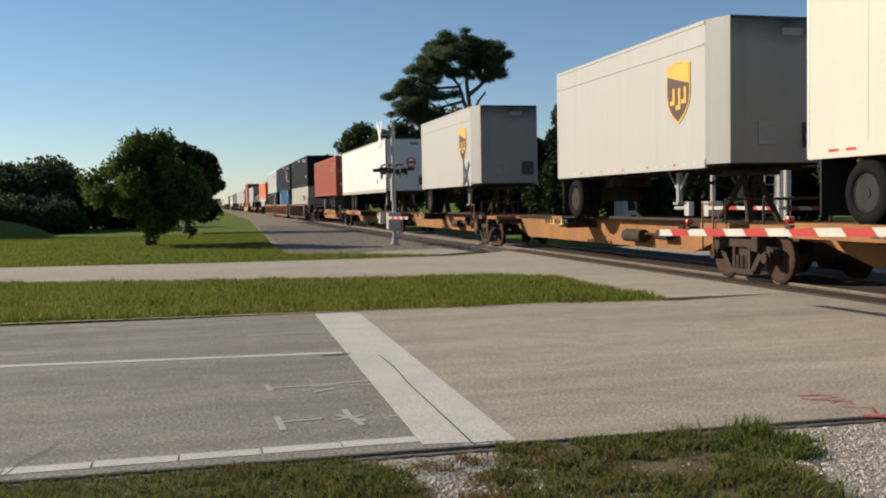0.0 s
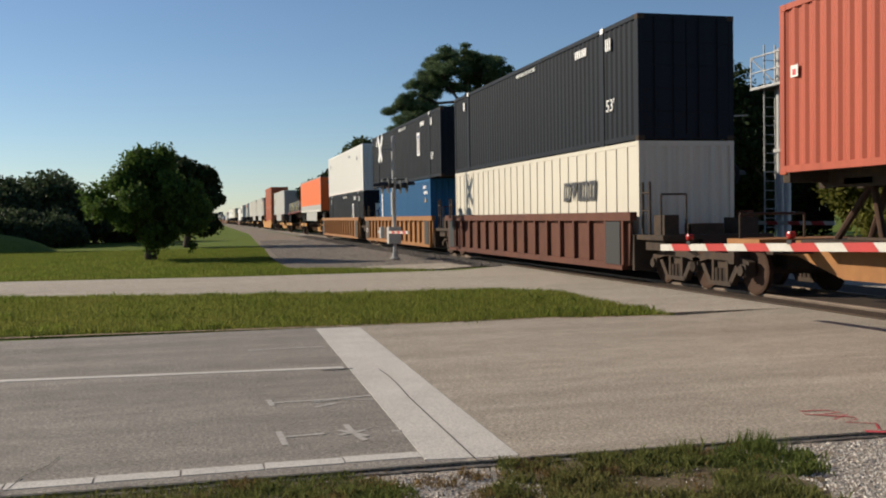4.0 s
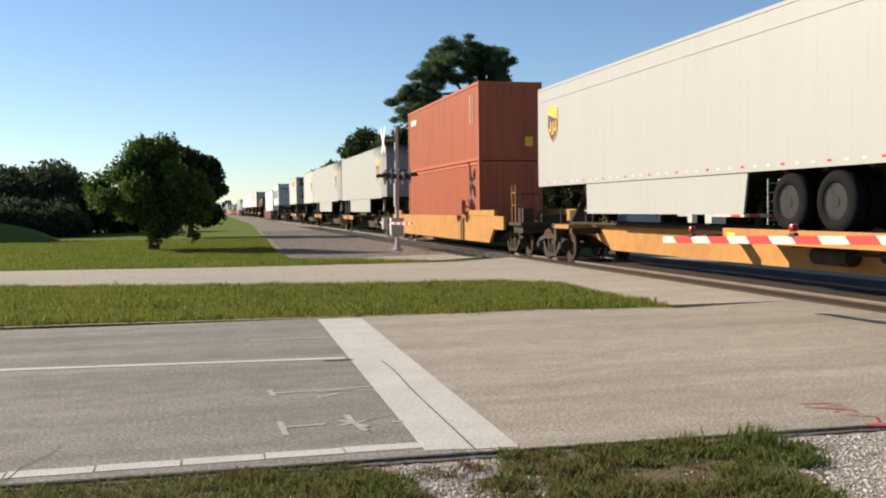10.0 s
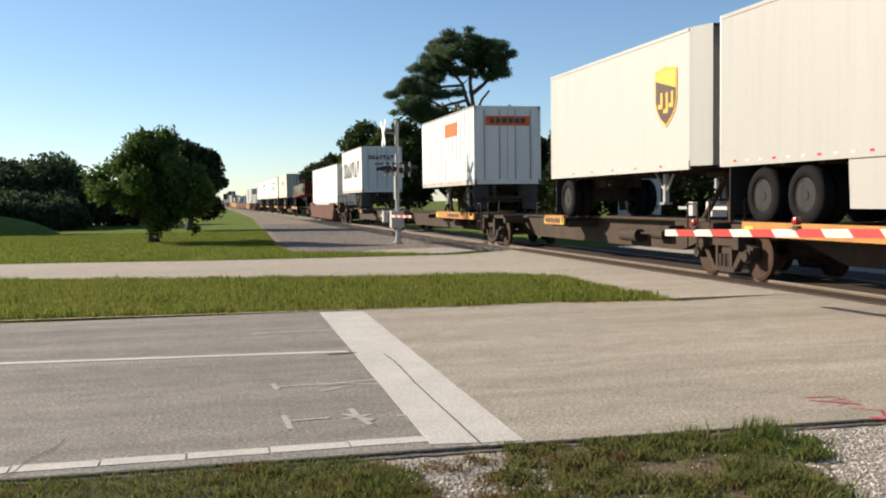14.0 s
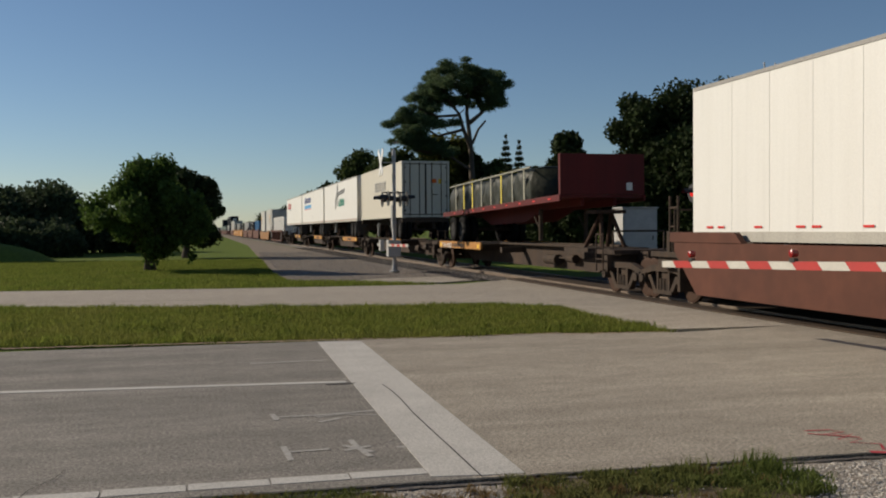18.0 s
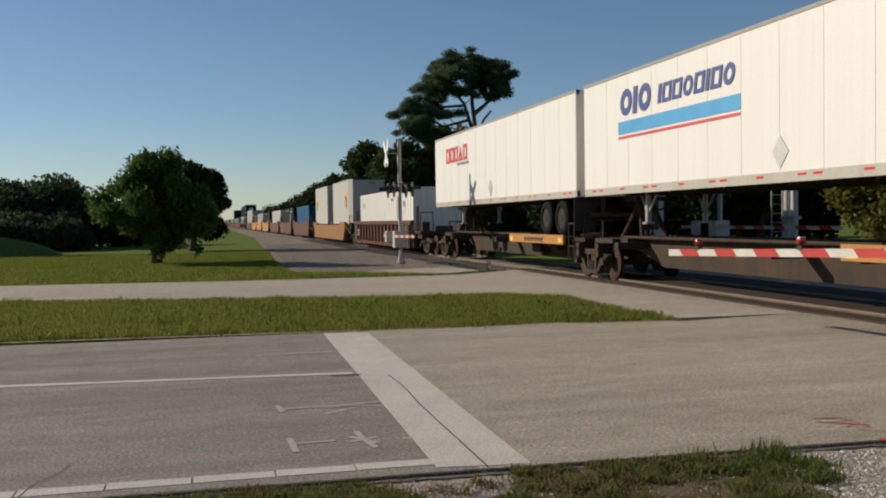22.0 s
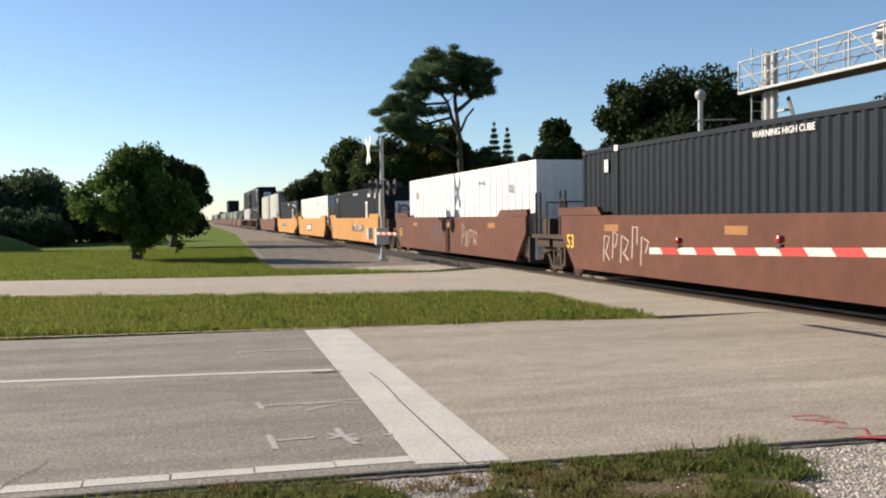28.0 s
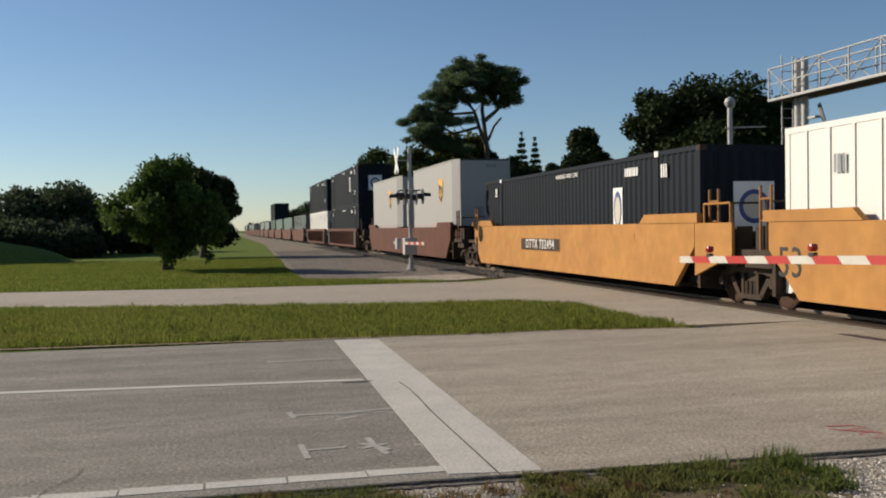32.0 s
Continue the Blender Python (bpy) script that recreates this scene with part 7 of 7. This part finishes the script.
tufts("median_tufts", (MEDIAN,), 420, 60, 0.08, 0.2, 0.009, LAWNBLADE, "taller grass tufts on the median", spread=0.16, z=-0.03)
DRYSPOTS = [(0.95, 4.4), (2.3, 4.4), (2.2, 5.75), (1.0, 5.85)]
tufts("weed_tufts", (LEFTGRASS, NEARLEFT, WEEDS, WEEDS, WEEDS), 300, 110, 0.02, 0.085, 0.006, WEED, "green weed tufts growing in the gravel")
tufts("dry_weeds", (DRYSPOTS, NEARLEFT, LEFTGRASS, WEEDS), 190, 70, 0.02, 0.07, 0.004, DRYWEED, "dry brown weeds in the gravel")
tall = np.concatenate([np.array([(3.72, 5.74)]) + GR.normal(0, 0.10, (260, 2)), np.array([(3.2, 5.78)]) + GR.normal(0, 0.06, (70, 2))])
blades("tall_weeds", GR, tall, 0.05, 0.16, 0.003, WEED, "tall thin weeds at the road edge", lean=0.5, z=-0.022)


def stones(name, rng, pts, smin, smax, material, label, z):
    n = len(pts)
    o = np.array([(1, 0, 0), (-1, 0, 0), (0, 1, 0), (0, -1, 0), (0, 0, 0.7), (0, 0, -0.7)], float)
    s = rng.uniform(smin, smax, n)[:, None, None]
    v = o[None] * s * rng.uniform(0.6, 1.3, (n, 6, 1)) + np.column_stack([pts, np.full(n, z)])[:, None] + rng.normal(0, 0.15, (n, 6, 3)) * s
    f = np.array([(0, 2, 4), (2, 1, 4), (1, 3, 4), (3, 0, 4), (2, 0, 5), (1, 2, 5), (3, 1, 5), (0, 3, 5)])
    ob = new(name, from_arrays(name, v.reshape(-1, 3), (f[None] + 6 * np.arange(n)[:, None, None]).reshape(-1, 3), material))
    return tagged(ob, label, "gravel", "", "stuff")


stones("gravel_stones", GR, np.concatenate([scatter(GR, [(3.5, 3.4), (6.5, 3.4), (6.5, 5.72), (3.6, 5.8)], 16000), scatter(GR, [(0.9, 3.6), (2.2, 3.6), (1.95, 5.8), (1.2, 5.85)], 6000), scatter(GR, [(-4, 3.5), (3.6, 3.5), (3.6, 5.9), (-4, 5.95)], 2500)]), 0.004, 0.013, STONE, "small pale shell and gravel stones", -0.019)
stones("lot_gravel", GR, scatter(GR, [(2.9, 31.6), (8.7, 30.4), (8.8, 75), (4.3, 75)], 26000), 0.012, 0.035, LOTSTONE, "loose grey stones on the gravel strip", -0.035)
stones("ballast_stones", GR, np.concatenate([scatter(GR, [(8.6, 29.7), (10.2, 29.7), (10.2, 90), (8.6, 90)], 22000), scatter(GR, [(8.6, -2), (10.2, -2), (10.2, 4.5), (8.6, 4.5)], 4000)]), 0.02, 0.05, BALLAST, "dark crushed ballast stones", -0.03)

def ragged(name, x0, x1, y_of, wide, material, label, rng, z=0.003, step=0.06):
    """An uneven strip along x."""
    n = int((x1 - x0) / step)
    bm = bmesh.new()
    rows = []
    for i in range(n + 1):
        x = x0 + (x1 - x0) * i / n
        y = y_of(x)
        rows.append((bm.verts.new((x, y - wide * rng.uniform(0.3, 1.0), z)), bm.verts.new((x, y + wide * rng.uniform(0.2, 0.8), z))))
    for p, q in zip(rows, rows[1:]):
        bm.faces.new((p[0], q[0], q[1], p[1]))
    return solid(name, bm, material, label, "road edge", "structure")


RG = random.Random(5)


def edge_y(x):
    """The line of the near road edge."""
    return 6.095 - 0.0269 * (x + 2.0) if x < 1.72 else 5.995 - 0.0313 * (x - 1.72)


ragged("road_edge", -8, 9.0, edge_y, 0.03, CRACKFILL, "dark crumbling asphalt edge of the road", RG)
ragged("road_edge", -8, 9.0, lambda x: edge_y(x) - 0.06, 0.045, BALLAST, "dark crumbling asphalt edge of the road", RG, z=-0.012)
ragged("median_edge", -14, 7.2, lambda x: 14.13 - 0.075 * (x - 3.6) if x < 3.6 else 14.1 - 0.1 * (x - 3.6) if x > 5.5 else 14.1, 0.09, DIRT, "bare reddish dirt along the edge of the median", RG, z=0.004)


def stroke(name, pts, w, material, label, z=0.004, category="road marking"):
    """A painted line or crack along points on the road."""
    bm = bmesh.new()
    rows = []
    for i, (x, y) in enumerate(pts):
        a, b = pts[max(0, i - 1)], pts[min(len(pts) - 1, i + 1)]
        d = Vector((b[0] - a[0], b[1] - a[1], 0)).normalized()
        n = Vector((-d.y, d.x, 0)) * w / 2
        rows.append((bm.verts.new(Vector((x, y, z)) - n), bm.verts.new(Vector((x, y, z)) + n)))
    for p, q in zip(rows, rows[1:]):
        bm.faces.new((p[0], q[0], q[1], p[1]))
    bmesh.ops.recalc_face_normals(bm, faces=bm.faces[:])
    return solid(name, bm, material, label, category, "structure")


CH = "faint white surveying mark on the asphalt"
stroke("survey_mark", [(0.57, 7.30), (0.585, 6.84)], 0.05, CHALK, CH)
stroke("survey_mark", [(0.60, 7.10), (0.90, 7.12)], 0.045, CHALK, CH, z=0.0045)
stroke("survey_mark", [(1.00, 7.04), (1.22, 7.14)], 0.05, CHALK, CH)
stroke("survey_mark", [(1.10, 7.38), (1.11, 7.10), (1.16, 6.80)], 0.05, CHALK, CH, z=0.005)
stroke("survey_mark", [(1.02, 7.2), (1.2, 6.93)], 0.05, CHALK, CH, z=0.0055)
stroke("survey_mark", [(0.58, 8.47), (1.0, 8.46), (1.50, 8.53)], 0.05, CHALK, CH)
stroke("survey_mark", [(0.95, 8.38), (1.2, 8.44), (1.48, 8.33)], 0.035, CHALK, CH, z=0.0045)
stroke("survey_mark", [(0.95, 8.15), (1.15, 8.28)], 0.05, CHALK, CH)
stroke("survey_mark", [(0.6, 8.33), (0.58, 8.62)], 0.05, CHALK, CH, z=0.005)
stroke("survey_mark", [(0.56, 12.0), (1.5, 12.03)], 0.06, CHALK, CH)
stroke("survey_mark", [(1.40, 7.04), (1.48, 7.03)], 0.05, CHALK, CH)
RM = "red surveying scribble on the asphalt"
stroke("survey_scribble", [(4.70, 6.68), (4.92, 6.66), (4.98, 6.56), (4.72, 6.52), (4.98, 6.46), (4.76, 6.34), (4.95, 6.3), (4.78, 6.22), (4.97, 6.12), (4.86, 5.95)], 0.022, REDPAINT, RM)
stroke("survey_scribble", [(4.66, 6.58), (4.9, 6.40), (4.97, 6.35)], 0.022, REDPAINT, RM, z=0.005)
stroke("survey_scribble", [(4.72, 5.92), (4.88, 5.84), (5.0, 5.82)], 0.07, REDPAINT, RM, z=0.005)
CK = "thin dark crack in the pavement"
stroke("pavement_crack", [(1.776, 6.02), (1.79, 6.8), (1.80, 7.5), (1.815, 8.3), (1.85, 9.0), (1.86, 9.5), (1.845, 9.95)], 0.012, CRACKFILL, CK, z=0.006, category="crack")
stroke("pavement_crack", [(-1.22, 6.0), (-1.15, 6.25), (-1.12, 6.5), (-1.0, 6.75), (-0.96, 7.0)], 0.007, CRACKFILL, CK, z=0.006, category="crack")
stroke("pavement_crack", [(1.25, 10.12), (1.42, 10.1), (1.58, 10.13)], 0.05, CRACKFILL, CK, z=0.006, category="crack")
for k in range(26):
    x, y = RG.uniform(-6, 8.5), RG.uniform(6.6, 13.6)
    p = [(x, y)]
    for i in range(RG.randint(3, 7)):
        x += RG.uniform(0.08, 0.3) * (1 if k % 2 else -0.5)
        y += RG.uniform(-0.08, 0.08) if k % 3 else RG.uniform(0.05, 0.2)
        p.append((x, y))
    stroke("pavement_crack", p, 0.006, CRACKFILL, CK, z=0.003, category="crack")

# ---- motion of the train ----
def motions():
    for ob, u, z in MOVERS:
        walk(ob, [(t, pose(TX, u - SPEED * t, z)) for t in (0.0, 8.0, 16.0, 24.0, 32.0)])
    # every wheelset rolls alike with the train; the turn is counted per tenth of a turn along the way
    step = 1 / FPS
    for k, dy in enumerate((-0.89, 0.89)):
        lead = WHEELSETS[k][0]
        walk(lead, [(i * step, pose(0, dy, 0.42, math.degrees(SPEED * i * step / 0.42), 0, 0)) for i in range(32 * FPS + 1)])
        for other in WHEELSETS[k][1:]:
            other.rotation_mode = "QUATERNION"
            keys = other.animation_data_create()
            keys.action, keys.action_slot = lead.animation_data.action, lead.animation_data.action_slot


motions()
